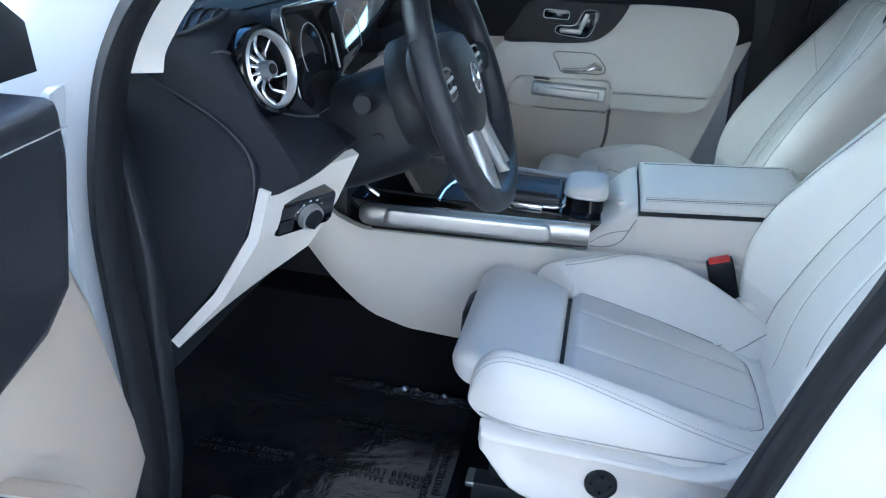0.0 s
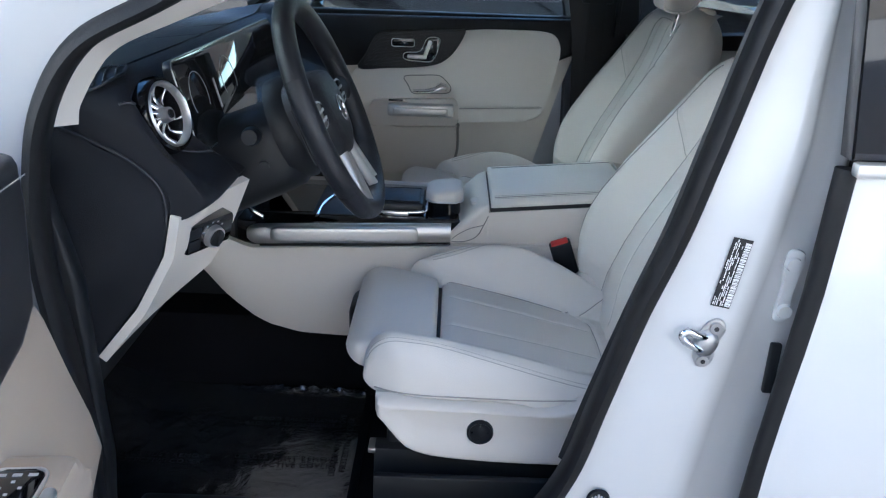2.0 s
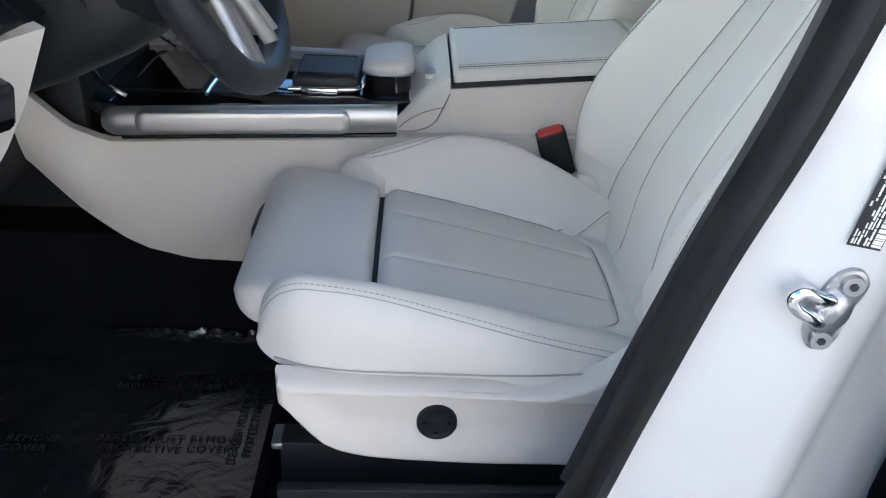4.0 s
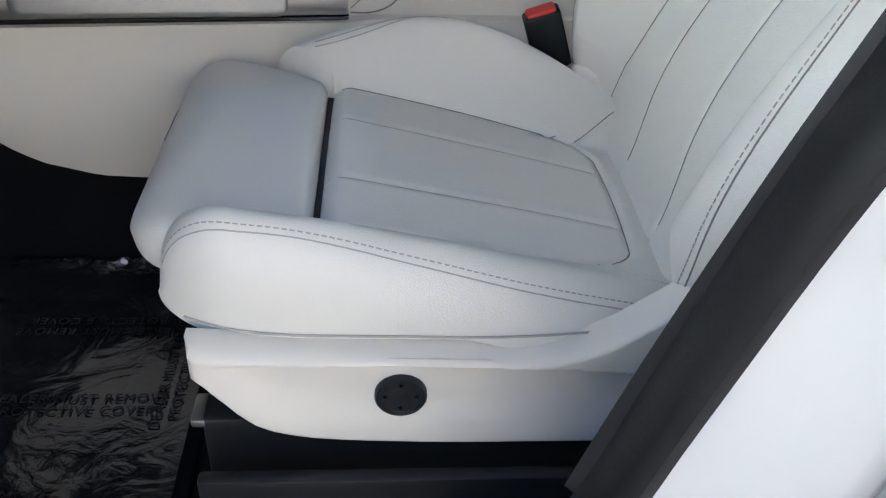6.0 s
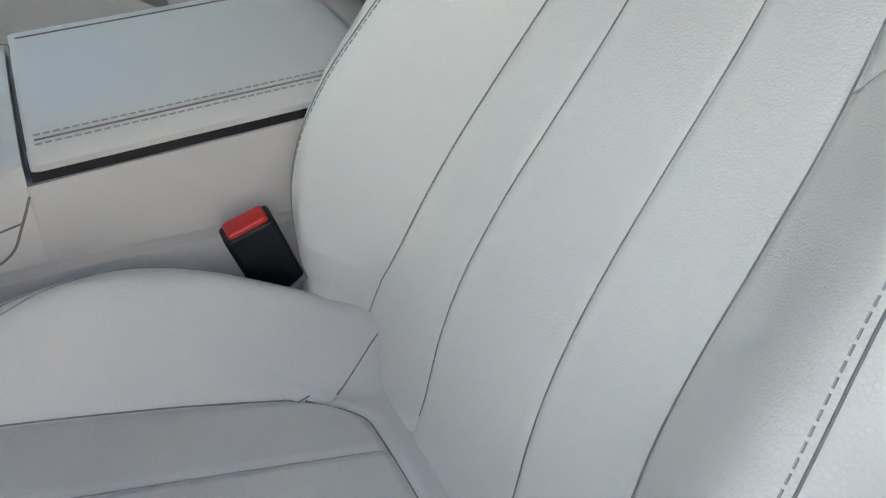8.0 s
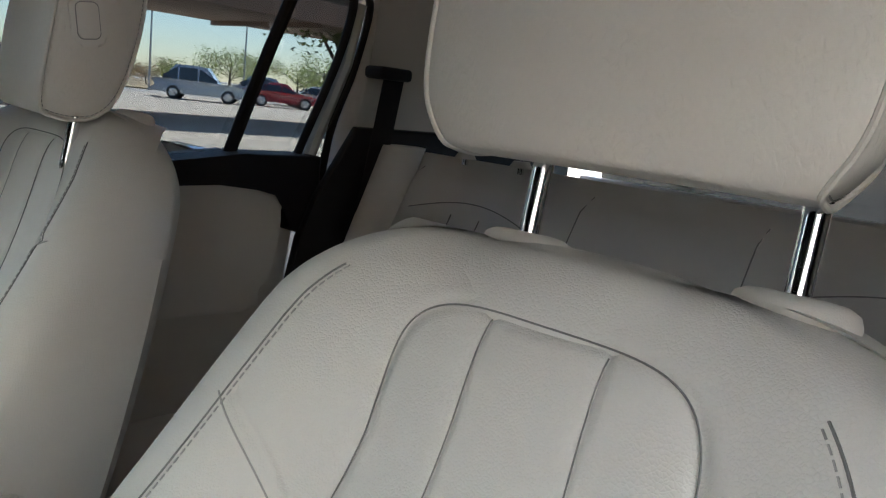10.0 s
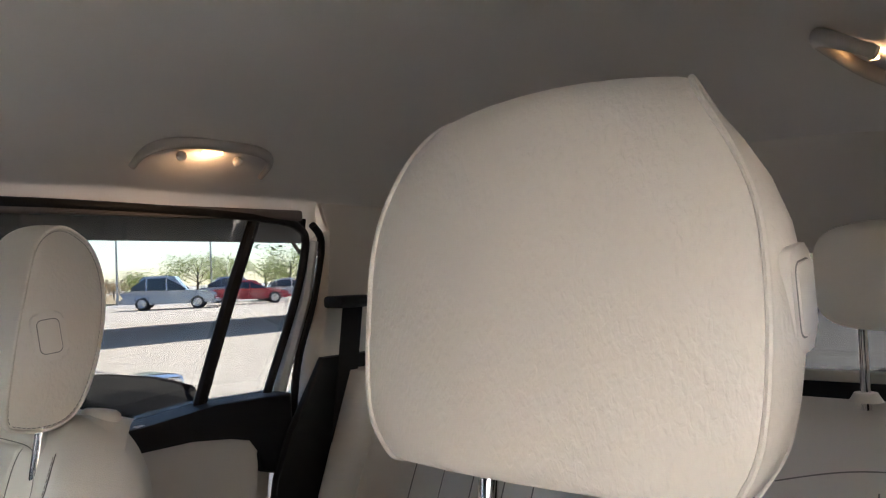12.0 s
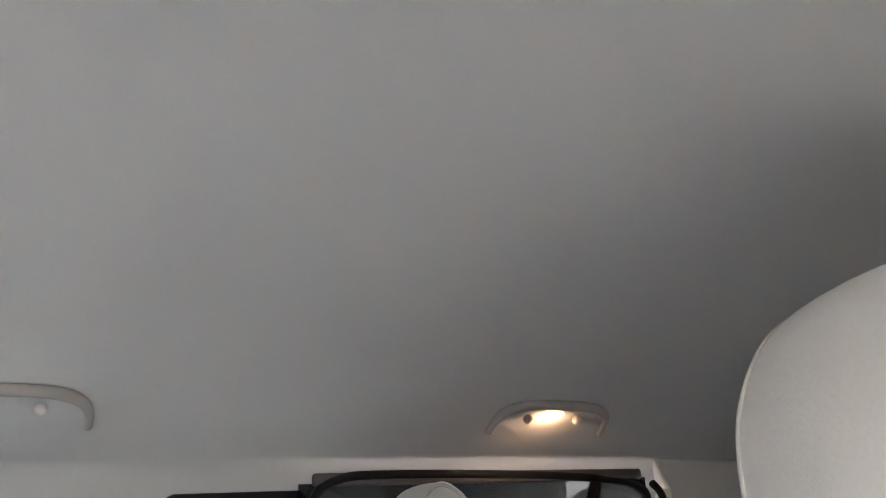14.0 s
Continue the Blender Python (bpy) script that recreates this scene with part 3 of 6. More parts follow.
# cushion
xs = sorted(set(spaced(CUSH_F, -0.1302, 14) + spaced(-0.13, -0.02, 46) + spaced(-0.02, 0.0, 14) + spaced(0.0, 0.23, 74) + spaced(0.23, CUSH_B, 56)))
rings = []
for x in xs:
    w, wf = cush_w(x), cush_far(x)
    low = 0.652 + 0.024 * (1 - math.sqrt(max(0.0, 1 - min(1.0, max(0.0, (-0.100 - x) / 0.040)) ** 2)))
    top = [cush_pt(x, v) for v in spaced(-w, wf, 190)]
    for q in top:
        q.z = max(q.z, low + 0.010) if x < -0.05 else q.z
    zb = min(top[0].z, top[-1].z)
    rings.append(top + [Vector((x, YC + wf - 0.001, min(zb - 0.004, low + 0.012))), Vector((x, YC + wf - 0.02, low - 0.006)), Vector((x, YC - w + 0.02, low - 0.006)), Vector((x, YC - w + 0.001, min(zb - 0.004, low + 0.012)))])
cushion = part("cushion", loft(rings), CREAM, seat)

# thigh support, its own piece in front
def ext_pt(x, v, w):
    q = abs(v) / w
    z = cush_z(-0.02) + 0.10 * (-0.02 - x) * 0.0 + 0.006 * (1 - q * q) + 0.003
    k = (x + 0.0315) / 0.011
    if k > 0:
        z -= 0.012 * (1 - math.sqrt(max(0.0, 1 - min(1.0, k) ** 2)))
    k = (q * w - (w - 0.022)) / 0.022
    if k > 0:
        z -= 0.020 * (1 - math.sqrt(max(0.0, 1 - min(1.0, k) ** 2)))
    return Vector((x, YC + v, z))


rings = []
for x in [-0.178 + 0.050 * (1 - math.cos(t * math.pi / 2)) for t in spaced(0.02, 1, 26)] + spaced(-0.127, -0.0205, 44):
    w = ext_w(x) - 0.05 * (1 - math.sqrt(1 - min(1.0, max(0.0, (-0.128 - x) / 0.0505)) ** 2))
    wf = ext_far(x) - 0.05 * (1 - math.sqrt(1 - min(1.0, max(0.0, (-0.128 - x) / 0.0505)) ** 2))
    top = [ext_pt(x, v, wf if v > 0 else w) for v in spaced(-w, wf, 60)]
    f = math.sqrt(max(0.0, 1 - min(1.0, max(0.0, (-0.128 - x) / 0.0502)) ** 2))
    zl = 0.700 - 0.022 * f
    for q in top:
        q.z = 0.700 + (q.z - 0.700) * f
    rings.append(top + [Vector((x, YC + wf - 0.003, zl)), Vector((x, YC - w + 0.003, zl))])
part("thigh_support", loft(rings), CREAM, seat)
# black strip added to paint the gap's shade
part("gap_liner", box(-0.022, -0.0125, YC - 0.136, YC + 0.138, 0.655, cush_z(-0.02) - 0.020, 0.001), DARK_FLAT, seat, "black strip painting in shade in the thigh support gap")

# backrest
rings = []
for s in spaced(-0.03, BACK_L - 0.0005, 270):
    x, z, a = back_axis(max(s, 0.0))
    if s < 0:
        x, z = x + s * math.sin(a), z + s * math.cos(a)
    w = back_w(s)
    f = []
    for v in spaced(-w, w, 220):
        d = back_depth(s, v)
        f.append(Vector((x - math.cos(a) * d, YC + v, z + math.sin(a) * d)))
    k = max(0.0, (s - (BACK_L - 0.09)) / 0.09)
    t = 0.120 - 0.050 * (1 - math.sqrt(max(0.0, 1 - min(1.0, k) ** 2)))
    b = []
    for v in spaced(w, -w, 30):
        q = abs(v) / w
        d = -t + 0.05 * max(0.0, q - 0.6) ** 2 / 0.16
        b.append(Vector((x - math.cos(a) * d, YC + v * 0.99, z + math.sin(a) * d)))
    rings.append(f + b)
backrest = part("backrest", loft(rings), CREAM, seat)

# soft roll that closes the top, between and behind the post collars
rx, rz, ra = back_axis(BACK_L - 0.042)
roll = []
for v in spaced(-0.125, 0.125, 40):
    k = math.sqrt(max(0.0, 1 - (v / 0.127) ** 2)) ** 0.6
    c = Vector((rx + math.cos(ra) * 0.056, YC + v, rz - math.sin(ra) * 0.056))
    roll.append([c + Vector((math.sin(b) * 0.052 * k, 0, math.cos(b) * 0.047 * k)) for b in [2 * math.pi * i / 28 for i in range(28)]])
part("top_roll", loft(roll), CREAM, seat)

# dark cords in the grooves paint in the shade of the seams
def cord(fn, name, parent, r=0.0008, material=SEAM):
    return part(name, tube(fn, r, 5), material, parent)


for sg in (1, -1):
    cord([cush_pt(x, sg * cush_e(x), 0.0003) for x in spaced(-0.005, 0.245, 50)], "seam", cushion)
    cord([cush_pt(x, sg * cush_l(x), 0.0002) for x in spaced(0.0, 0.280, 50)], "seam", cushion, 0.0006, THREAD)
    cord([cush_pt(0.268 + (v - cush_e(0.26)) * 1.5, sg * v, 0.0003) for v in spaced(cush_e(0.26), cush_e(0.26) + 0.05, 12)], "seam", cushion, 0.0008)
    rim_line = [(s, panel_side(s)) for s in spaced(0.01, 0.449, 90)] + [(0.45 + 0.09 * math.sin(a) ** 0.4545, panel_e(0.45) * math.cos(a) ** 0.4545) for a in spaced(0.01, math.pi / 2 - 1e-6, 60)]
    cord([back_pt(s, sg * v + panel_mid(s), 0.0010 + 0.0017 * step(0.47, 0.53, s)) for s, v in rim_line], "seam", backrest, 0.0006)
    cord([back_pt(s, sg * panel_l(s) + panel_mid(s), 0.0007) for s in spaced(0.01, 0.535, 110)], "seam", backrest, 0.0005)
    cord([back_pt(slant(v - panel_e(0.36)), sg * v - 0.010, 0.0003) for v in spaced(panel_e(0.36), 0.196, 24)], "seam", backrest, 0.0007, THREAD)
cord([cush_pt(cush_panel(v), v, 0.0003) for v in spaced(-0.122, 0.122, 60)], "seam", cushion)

# stitched edges of the bolsters
near_line = soft([(-0.14, 0.176), (-0.12, 0.186), (-0.09, 0.194), (0.0, 0.199), (0.07, 0.204), (0.14, 0.207), (0.19, 0.204), (0.24, 0.199), (0.34, 0.190)])
part("stitching", dashes([cush_pt(x, -near_line(x), 0.0004) for x in spaced(-0.134, 0.325, 120)], 0.0040, 0.0022, 0.0006), THREAD, cushion)
cord([cush_pt(x, -near_line(x) - 0.0045, 0.0002) for x in spaced(-0.134, 0.325, 120)], "seam", cushion, 0.0007, THREAD)
far_line = soft([(-0.11, 0.156), (-0.05, 0.161), (0.0, 0.167), (0.05, 0.177), (0.10, 0.192), (0.15, 0.202), (0.33, 0.200)])
for off in (0.0, 0.0055):
    cord([cush_pt(x, far_line(x) + off, 0.0003) for x in spaced(-0.035, 0.30, 90)], "seam", cushion, 0.0007, THREAD)
for sg in (1, -1):
    part("stitching", dashes([back_pt(s, sg * (back_w(s) - stitch_in(s) - 0.012 * (sg > 0)), 0.0004) for s in spaced(0.01, 0.54, 140)], 0.0045, 0.0020, 0.0006), THREAD, backrest)
    cord([back_pt(s, sg * (back_w(s) - stitch_in(s) - 0.012 * (sg > 0) + 0.0045), 0.0003) for s in spaced(0.01, 0.54, 140)], "seam", backrest, 0.0008)

# lower welt of the cushion
for sg in (1, -1):
    cord([Vector((x, YC + (cush_far(x) if sg > 0 else -cush_w(x)) + sg * 0.0005, 0.668)) for x in spaced(-0.12, 0.32, 40)], "welt", cushion, 0.0012, THREAD)

# side shells with the four-way switch: an upper band, a dished field below it, the rear sweeping up to the backrest
shell_top = soft([(-0.13, 0.668), (-0.06, 0.664), (0.05, 0.658), (0.15, 0.654), (0.20, 0.660), (0.235, 0.678), (0.262, 0.702), (0.285, 0.727), (0.32, 0.744), (0.38, 0.757), (0.44, 0.762), (0.49, 0.750)])
shell_low = soft([(-0.13, 0.668), (-0.116, 0.655), (-0.108, 0.632), (-0.096, 0.600), (-0.080, 0.578), (-0.05, 0.562), (0.0, 0.554), (0.10, 0.549), (0.34, 0.548), (0.42, 0.566), (0.46, 0.61), (0.49, 0.70)])


def side_shell(sg):
    def at(x, u):
        lo, hi = shell_low(x), max(shell_low(x) + 0.004, shell_top(x))
        z = lo + (hi - lo) * u
        edge = min(z - lo, hi - z, (x + 0.1165) * 1.2, (0.489 - x) * 1.2)
        k = 1 - min(1.0, max(0.0, edge / 0.011))
        y = 0.214 + 0.030 * math.sqrt(max(0.0, 1 - k * k))
        lip = lerp_lip(x)
        y -= 0.0105 * step(lip, lip - 0.0035, z) * step(lo + 0.010, lo + 0.060, z) * step(-0.105, -0.050, x) * step(0.318, 0.285, x + 0.25 * max(0.0, 0.61 - z))
        return Vector((x, YC + sg * y, z))
    return sheet(at, spaced(-0.116, 0.4885, 130), [0.5 - 0.5 * math.cos(math.pi * i / 70) for i in range(71)], 0.006)


lerp_lip = soft([(-0.13, 0.652), (0.03, 0.651), (0.20, 0.645), (0.26, 0.640), (0.30, 0.630), (0.50, 0.60)])
shell = part("side_shell", side_shell(-1), CREAM_PLASTIC, seat, "cream plastic seat side cover")
part("side_shell", side_shell(1), CREAM_PLASTIC, seat, "cream plastic seat side cover")
KX, KZ = 0.058, 0.610
circle = [2 * math.pi * i / 40 for i in range(40)]
switch = part("switch", loft([[Vector((KX + r * math.cos(a), YC - y, KZ + r * math.sin(a))) for a in circle] for r, y in ((0.0222, 0.230), (0.0222, 0.2385), (0.0210, 0.2405), (0.0190, 0.2405), (0.0175, 0.2385), (0.0100, 0.2375), (0.0070, 0.2385), (0.001, 0.2388))]), DARK_FLAT, seat, "round black four-way lumbar switch")
for a in range(4):
    bm = bmesh.new()
    bmesh.ops.create_cone(bm, cap_ends=True, segments=3, radius1=0.0026, radius2=0.0022, depth=0.001, matrix=Matrix.Translation((KX + 0.0135 * math.cos(a * math.pi / 2), YC - 0.2384, KZ + 0.0135 * math.sin(a * math.pi / 2))) @ Matrix.Rotation(a * math.pi / 2, 4, "Y") @ Matrix.Rotation(radians(90), 4, "X"))
    part("arrow", bm, GLOSS, switch)
part("base", box(-0.10, 0.44, YC - 0.19, YC + 0.19, 0.45, 0.60, 0.01), DARK_FLAT, seat, "black seat base under the cushion")
part("hinge_cover", box(0.268, 0.36, YC + 0.180, YC + 0.216, 0.64, 0.722, 0.014, 3), CREAM_PLASTIC, seat)
part("front_bracket", box(-0.197, -0.10, YC + 0.06, YC + 0.160, 0.610, 0.688, 0.022, 4), DARK_FLAT, seat)

# headrest
HX, HZ = 0.522, 1.362


head_lean = radians(8)


def head_m(x, v, w):
    return Vector((HX + x * math.cos(head_lean) + w * math.sin(head_lean), YC - 0.006 + v, HZ + w * math.cos(head_lean) - x * math.sin(head_lean)))


# side profile once round (back, up), and the half width between the two piped edges
HEAD = [(p.x, p.y) for p in smooth_poly([Vector((x, w, 0)) for x, w in ((0.022, -0.108), (0.016, -0.088), (0.014, -0.050), (0.014, 0.0), (0.018, 0.050), (0.025, 0.092), (0.036, 0.114), (0.052, 0.125), (0.070, 0.122), (0.090, 0.105),
                                                                    (0.102, 0.070), (0.106, 0.020), (0.103, -0.035), (0.094, -0.080), (0.078, -0.104), (0.054, -0.112), (0.034, -0.112))], 6)]
head_half = soft([(-0.14, 0.102), (-0.113, 0.110), (-0.104, 0.120), (-0.092, 0.128), (-0.070, 0.1335), (-0.03, 0.1360), (0.0, 0.1350), (0.03, 0.1315), (0.06, 0.1240), (0.09, 0.111), (0.115, 0.094), (0.14, 0.080)])


def flank_y(x, w):
    return head_half(w) * (1 - 0.10 * step(0.03, 0.10, x))


def head_ring(k, out, q=1.0, sg=1):
    """The profile drawn in towards its middle by k on a flank, or at q of the half width across the face."""
    ring = []
    for x, w in HEAD:
        xk, wk = 0.058 + (x - 0.058) * k, w * k
        full = (1 - q * q) ** 0.9
        ring.append(head_m(xk - 0.021 * full * step(0.07, 0.03, x), sg * (flank_y(xk, wk) + out + (0.009 * step(-0.03, 0.06, wk) if sg > 0 else -0.008 * step(0.03, 0.11, wk))) * q, wk + 0.005 * full * step(0.02, 0.10, w)))
    return ring


rings = []
flank = ((0.03, 0.0085), (0.30, 0.0080), (0.50, 0.0068), (0.68, 0.0048), (0.82, 0.0026), (0.92, 0.0005), (0.975, -0.0025))
for k, out in flank:
    rings.append(head_ring(k, out, 1.0, -1))
for q in (-1.0, -0.99, -0.97, -0.92, -0.84, -0.7, -0.5, -0.25, 0.0, 0.25, 0.5, 0.7, 0.84, 0.92, 0.97, 0.99, 1.0):
    rings.append(head_ring(0.990 + 0.010 * step(1.0, 0.95, abs(q)), 0.0, abs(q), 1 if q > 0 else -1))
for k, out in flank[::-1]:
    rings.append(head_ring(k, out))
headrest = part("headrest", loft(rings), CREAM_GRAIN, seat, "cream grained leather headrest with piping")
for sg in (1, -1):
    part("piping", tube(head_ring(0.996, 0.0006, 1.0, sg), 0.0021, 8, closed=True), CREAM_GRAIN, headrest, "cream leather piping")
    part("stitching", dashes(head_ring(0.958, -0.0010, 1.0, sg), 0.0034, 0.0020, 0.0006), SEAM, headrest)
# release button in its dished surround on the outer flank
HB = Matrix.Translation(head_m(0.046, -flank_y(0.046, 0.0) - 0.0045, -0.004)) @ Matrix.Rotation(-head_lean, 4, "Y") @ Matrix.Rotation(radians(90), 4, "X")
part("button_surround", slab(round_rect(0, 0, 0.036, 0.054, 0.011), "z", -0.006, 0.0050, 0.003), CREAM_PLASTIC, headrest).matrix_basis = HB
# dark loop paints in the shaded gap round the button
part("button_gap", tube([(q[0], q[1], 0.0050) for q in round_rect(0, 0, 0.023, 0.038, 0.006)], 0.0006, 5, closed=True), SEAM, headrest).matrix_basis = HB
part("button", slab(round_rect(0, 0, 0.022, 0.037, 0.005), "z", 0, 0.0065, 0.0015), CREAM_PLASTIC, headrest).matrix_basis = HB
for v in (0.062, -0.104):
    part("post", tube([head_m(0.060, v, -0.08), head_m(0.060, v, -0.21)], 0.0068, 16), CHROME, headrest, "chrome headrest post")
    tilt = Matrix.Translation(head_m(0.060, v, -0.160)) @ Matrix.Rotation(head_lean, 4, "Y")
    circle = [2 * math.pi * i / 28 for i in range(28)]
    part("collar", loft([[tilt @ Vector((r * 0.85 * math.cos(a), r * 1.35 * math.sin(a), z)) for a in circle] for r, z in ((0.024, -0.020), (0.024, -0.004), (0.0225, 0.001), (0.018, 0.004), (0.0095, 0.005), (0.0085, 0.001))]), CREAM_PLASTIC, seat, "cream plastic headrest post collar")

passenger = copy_thing(seat, Matrix.Translation((0.128, -YC, 0.396)) @ Matrix.Rotation(radians(1.0), 4, "Y"))
for ob in passenger.children:
    if ob.name.startswith(("backrest", "top_roll", "collar")):
        ob.scale.z = 1.065
        ob.location.z -= 0.040
    if ob.name.startswith("headrest"):
        hub = Matrix.Translation(head_m(0.05, 0.0, 0.0))
        ob.matrix_basis = Matrix.Translation((-0.052, 0.006, -0.022)) @ hub @ Matrix.Rotation(radians(-11), 4, "Z") @ hub.inverted() @ ob.matrix_basis

# ---- centre console ----
console = thing("centre_console", "cream centre console with silver trim and gloss black tray", "console")
def con_y(x):
    """Half width of the console along its length."""
    return float(np.interp(x, [-0.62, -0.42, 0.0, 0.08, 0.6], [0.215, 0.176, 0.138, 0.135, 0.13]))


def con_low(x):
    return float(np.interp(x, [-0.74, -0.62, -0.516, -0.46, -0.42, -0.385, -0.32, -0.23, 0.6], [0.97, 0.850, 0.724, 0.645, 0.603, 0.579, 0.557, 0.548, 0.52]))


def con_top(x):
    return float(np.interp(x, [-0.74, -0.58, -0.47, -0.42, 0.0, 0.02, 0.6], [0.99, 0.90, 0.775, 0.750, 0.753, 0.757, 0.765]))


for sg in (-1, 1):
    part("side_panel", sheet(lambda x, u: Vector((x, sg * (con_y(x) + 0.012 * math.sin(math.pi * min(1.0, u * 1.1))), con_low(x) + (con_top(x) - con_low(x)) * u)), spaced(-0.72, 0.62, 80), spaced(0, 1, 14), -0.02 * sg * -1), CREAM_PLASTIC, console)
    # silver bar with a raised grip
    bar = part("trim_bar", loft([[Vector((x, sg * (con_y(x) + 0.004 + 0.014 * math.cos(a) * k), 0.776 + (0.012 * (x + 0.42) / 0.42) * 0.3 + 0.022 * math.sin(a) * k)) for a in [2 * math.pi * i / 20 for i in range(20)]]
                    for x, k in [(-0.425, 0.45), (-0.420, 0.75), (-0.412, 0.92), (-0.40, 1.0), (-0.2, 1.0), (-0.02, 1.0), (0.0, 0.99)]]), SILVER, console, "satin silver trim bar")
    grip = round_rect(-0.222, 0.7785, 0.305, 0.0335, 0.012)
    rr = []
    for k, h in ((1.0, 0.0), (1.0, 0.010), (0.965, 0.0135), (0.90, 0.0145), (0.5, 0.015)):
        rr.append([Vector((-0.222 + (x - -0.222) * (1 - (1 - k) * 0.12), sg * (con_y(x) + 0.010 + h), 0.7785 + (z - 0.7785) * k)) for x, z in grip])
    part("grip", loft(rr), SILVER, bar, "raised brushed aluminium grip")
    # black tube paints in the shaded line below the bar
    part("shadow_gap", tube([(x, sg * (con_y(x) + 0.008), 0.752) for x in spaced(-0.40, 0.0, 12)], 0.0035, 6), GLOSS, bar)
# gloss tray area between the bars
part("tray", slab([(-0.47, -0.150), (-0.38, -0.160), (-0.2, -0.145), (0.0, -0.128), (0.045, -0.105), (0.045, 0.105), (0.0, 0.128), (-0.2, 0.145), (-0.38, 0.160), (-0.47, 0.150)], "z", 0.745, 0.797, 0.004), GLOSS, console, "gloss black tray surface")
part("tray_well", box(-0.43, -0.20, -0.105, 0.105, 0.7965, 0.7995, 0.001), DARK_FLAT, console)
part("roller_lid", loft([[Vector((x, y, 0.801 + 0.0012 * (i % 2))) for y in (-0.10, 0.10)] + [Vector((x, y, 0.797)) for y in (0.10, -0.10)] for i, x in enumerate(spaced(-0.44, -0.30, 15))]), GLOSS, console)
part("divider_bow", tube(smooth_poly([Vector((-0.262, 0.10, 0.800)), Vector((-0.268, 0.03, 0.803)), Vector((-0.285, -0.05, 0.803)), Vector((-0.288, -0.118, 0.800))], 8, closed=False), 0.0035, 8), CHROME, console, "thin chrome divider bow")
# raised front wall of the compartment with chrome edges
part("compartment_edge", tube(smooth_poly([Vector((-0.40, -0.14, 0.80)), Vector((-0.44, -0.135, 0.825)), Vector((-0.455, -0.08, 0.84)), Vector((-0.455, 0.08, 0.84)), Vector((-0.44, 0.135, 0.825)), Vector((-0.40, 0.14, 0.80))], 6, closed=False), 0.004, 8), CHROME, console, "chrome compartment edge")
part("stack_base", box(-0.66, -0.452, -0.165, 0.165, 0.62, 0.985, 0.015), DARK_FLAT, console, "black lower centre stack")
# touch pad with its chrome frame
pad = part("touch_pad", box(-0.165, -0.060, -0.082, 0.036, 0.797, 0.822, 0.007, 3), DARK_LEATHER, console, "black touch control pad")
part("pad_top", box(-0.158, -0.070, -0.072, 0.026, 0.8222, 0.8245, 0.003), DARK_FLAT, pad)
part("pad_frame", tube(smooth_poly([Vector((-0.170, -0.088, 0.803)), Vector((-0.068, -0.088, 0.805)), Vector((-0.054, -0.078, 0.816)), Vector((-0.052, 0.034, 0.816)), Vector((-0.068, 0.042, 0.805)), Vector((-0.170, 0.042, 0.803))], 6, closed=False), 0.0045, 10), CHROME, pad, "chrome pad surround")
part("rocker_key", box(-0.150, -0.092, -0.100, -0.091, 0.798, 0.808, 0.003), CHROME, pad, "chrome rocker key")
# hand rest behind it, a cream pad on a black foot
foot = [Vector((p[0], p[1], 0)) for p in round_rect(-0.016, -0.022, 0.076, 0.112, 0.026, 7)]
fc0 = Vector((-0.016, -0.022, 0))
rest = part("hand_rest_foot", loft([[Vector((fc0.x + (p.x - fc0.x) * k, fc0.y + (p.y - fc0.y) * k, z)) for p in foot] for k, z in ((0.96, 0.796), (0.93, 0.815), (0.95, 0.824))]), GLOSS, console, "gloss black foot of the hand rest")
part("hand_rest", loft([[Vector((fc0.x + (p.x - fc0.x) * k, fc0.y + (p.y - fc0.y) * k, z + 0.10 * (p.x - fc0.x) * k * (z > 0.83))) for p in foot] for k, z in ((0.9, 0.823), (1.0, 0.8245), (1.06, 0.830), (1.07, 0.838), (1.02, 0.845), (0.9, 0.849), (0.5, 0.851), (0.1, 0.851))]), CREAM, rest, "cream leather hand rest pad")
part("silver_edge", tube([(fc0.x + (p.x - fc0.x) * 1.05, fc0.y + (p.y - fc0.y) * 1.05, 0.8265) for p in foot], 0.0022, 6, closed=True), SILVER, rest, "thin silver edge")
# rising shoulder with a button, then the armrest
part("shoulder", loft([[Vector((x, y, z)) for y, z in [(-w, 0.70), (-w - 0.004, z1 - 0.02), (-w + 0.006, z1 - 0.004), (-w + 0.03, z1), (0.0, z1 + 0.003), (w - 0.03, z1), (w - 0.006, z1 - 0.004), (w + 0.004, z1 - 0.02), (w, 0.70)]]
                       for x, z1, w in ((0.0, 0.782, 0.134), (0.012, 0.792, 0.134), (0.026, 0.804, 0.135), (0.045, 0.823, 0.136), (0.062, 0.838, 0.137), (0.078, 0.845, 0.137))]), CREAM_PLASTIC, console)
part("shoulder_line", tube(smooth_poly([Vector((0.002, -0.1385, 0.7585)), Vector((0.030, -0.1390, 0.7600)), Vector((0.055, -0.1405, 0.773)), Vector((0.068, -0.1412, 0.797)), Vector((0.078, -0.1412, 0.820))], 6, closed=False), 0.0011, 6), SEAM, console)
part("shoulder_line", tube(smooth_poly([Vector((0.003, -0.1385, 0.764)), Vector((0.016, -0.1390, 0.776)), Vector((0.040, -0.1402, 0.790)), Vector((0.069, -0.1412, 0.799))], 6, closed=False), 0.0008, 6), SEAM, console)
part("lid_button", slab(round_rect(0.052, -0.075, 0.022, 0.034, 0.007), "z", 0.826, 0.8345, 0.002), CREAM_PLASTIC, console)
def arm_tilt(x):
    return 0.09 * (x - 0.08)


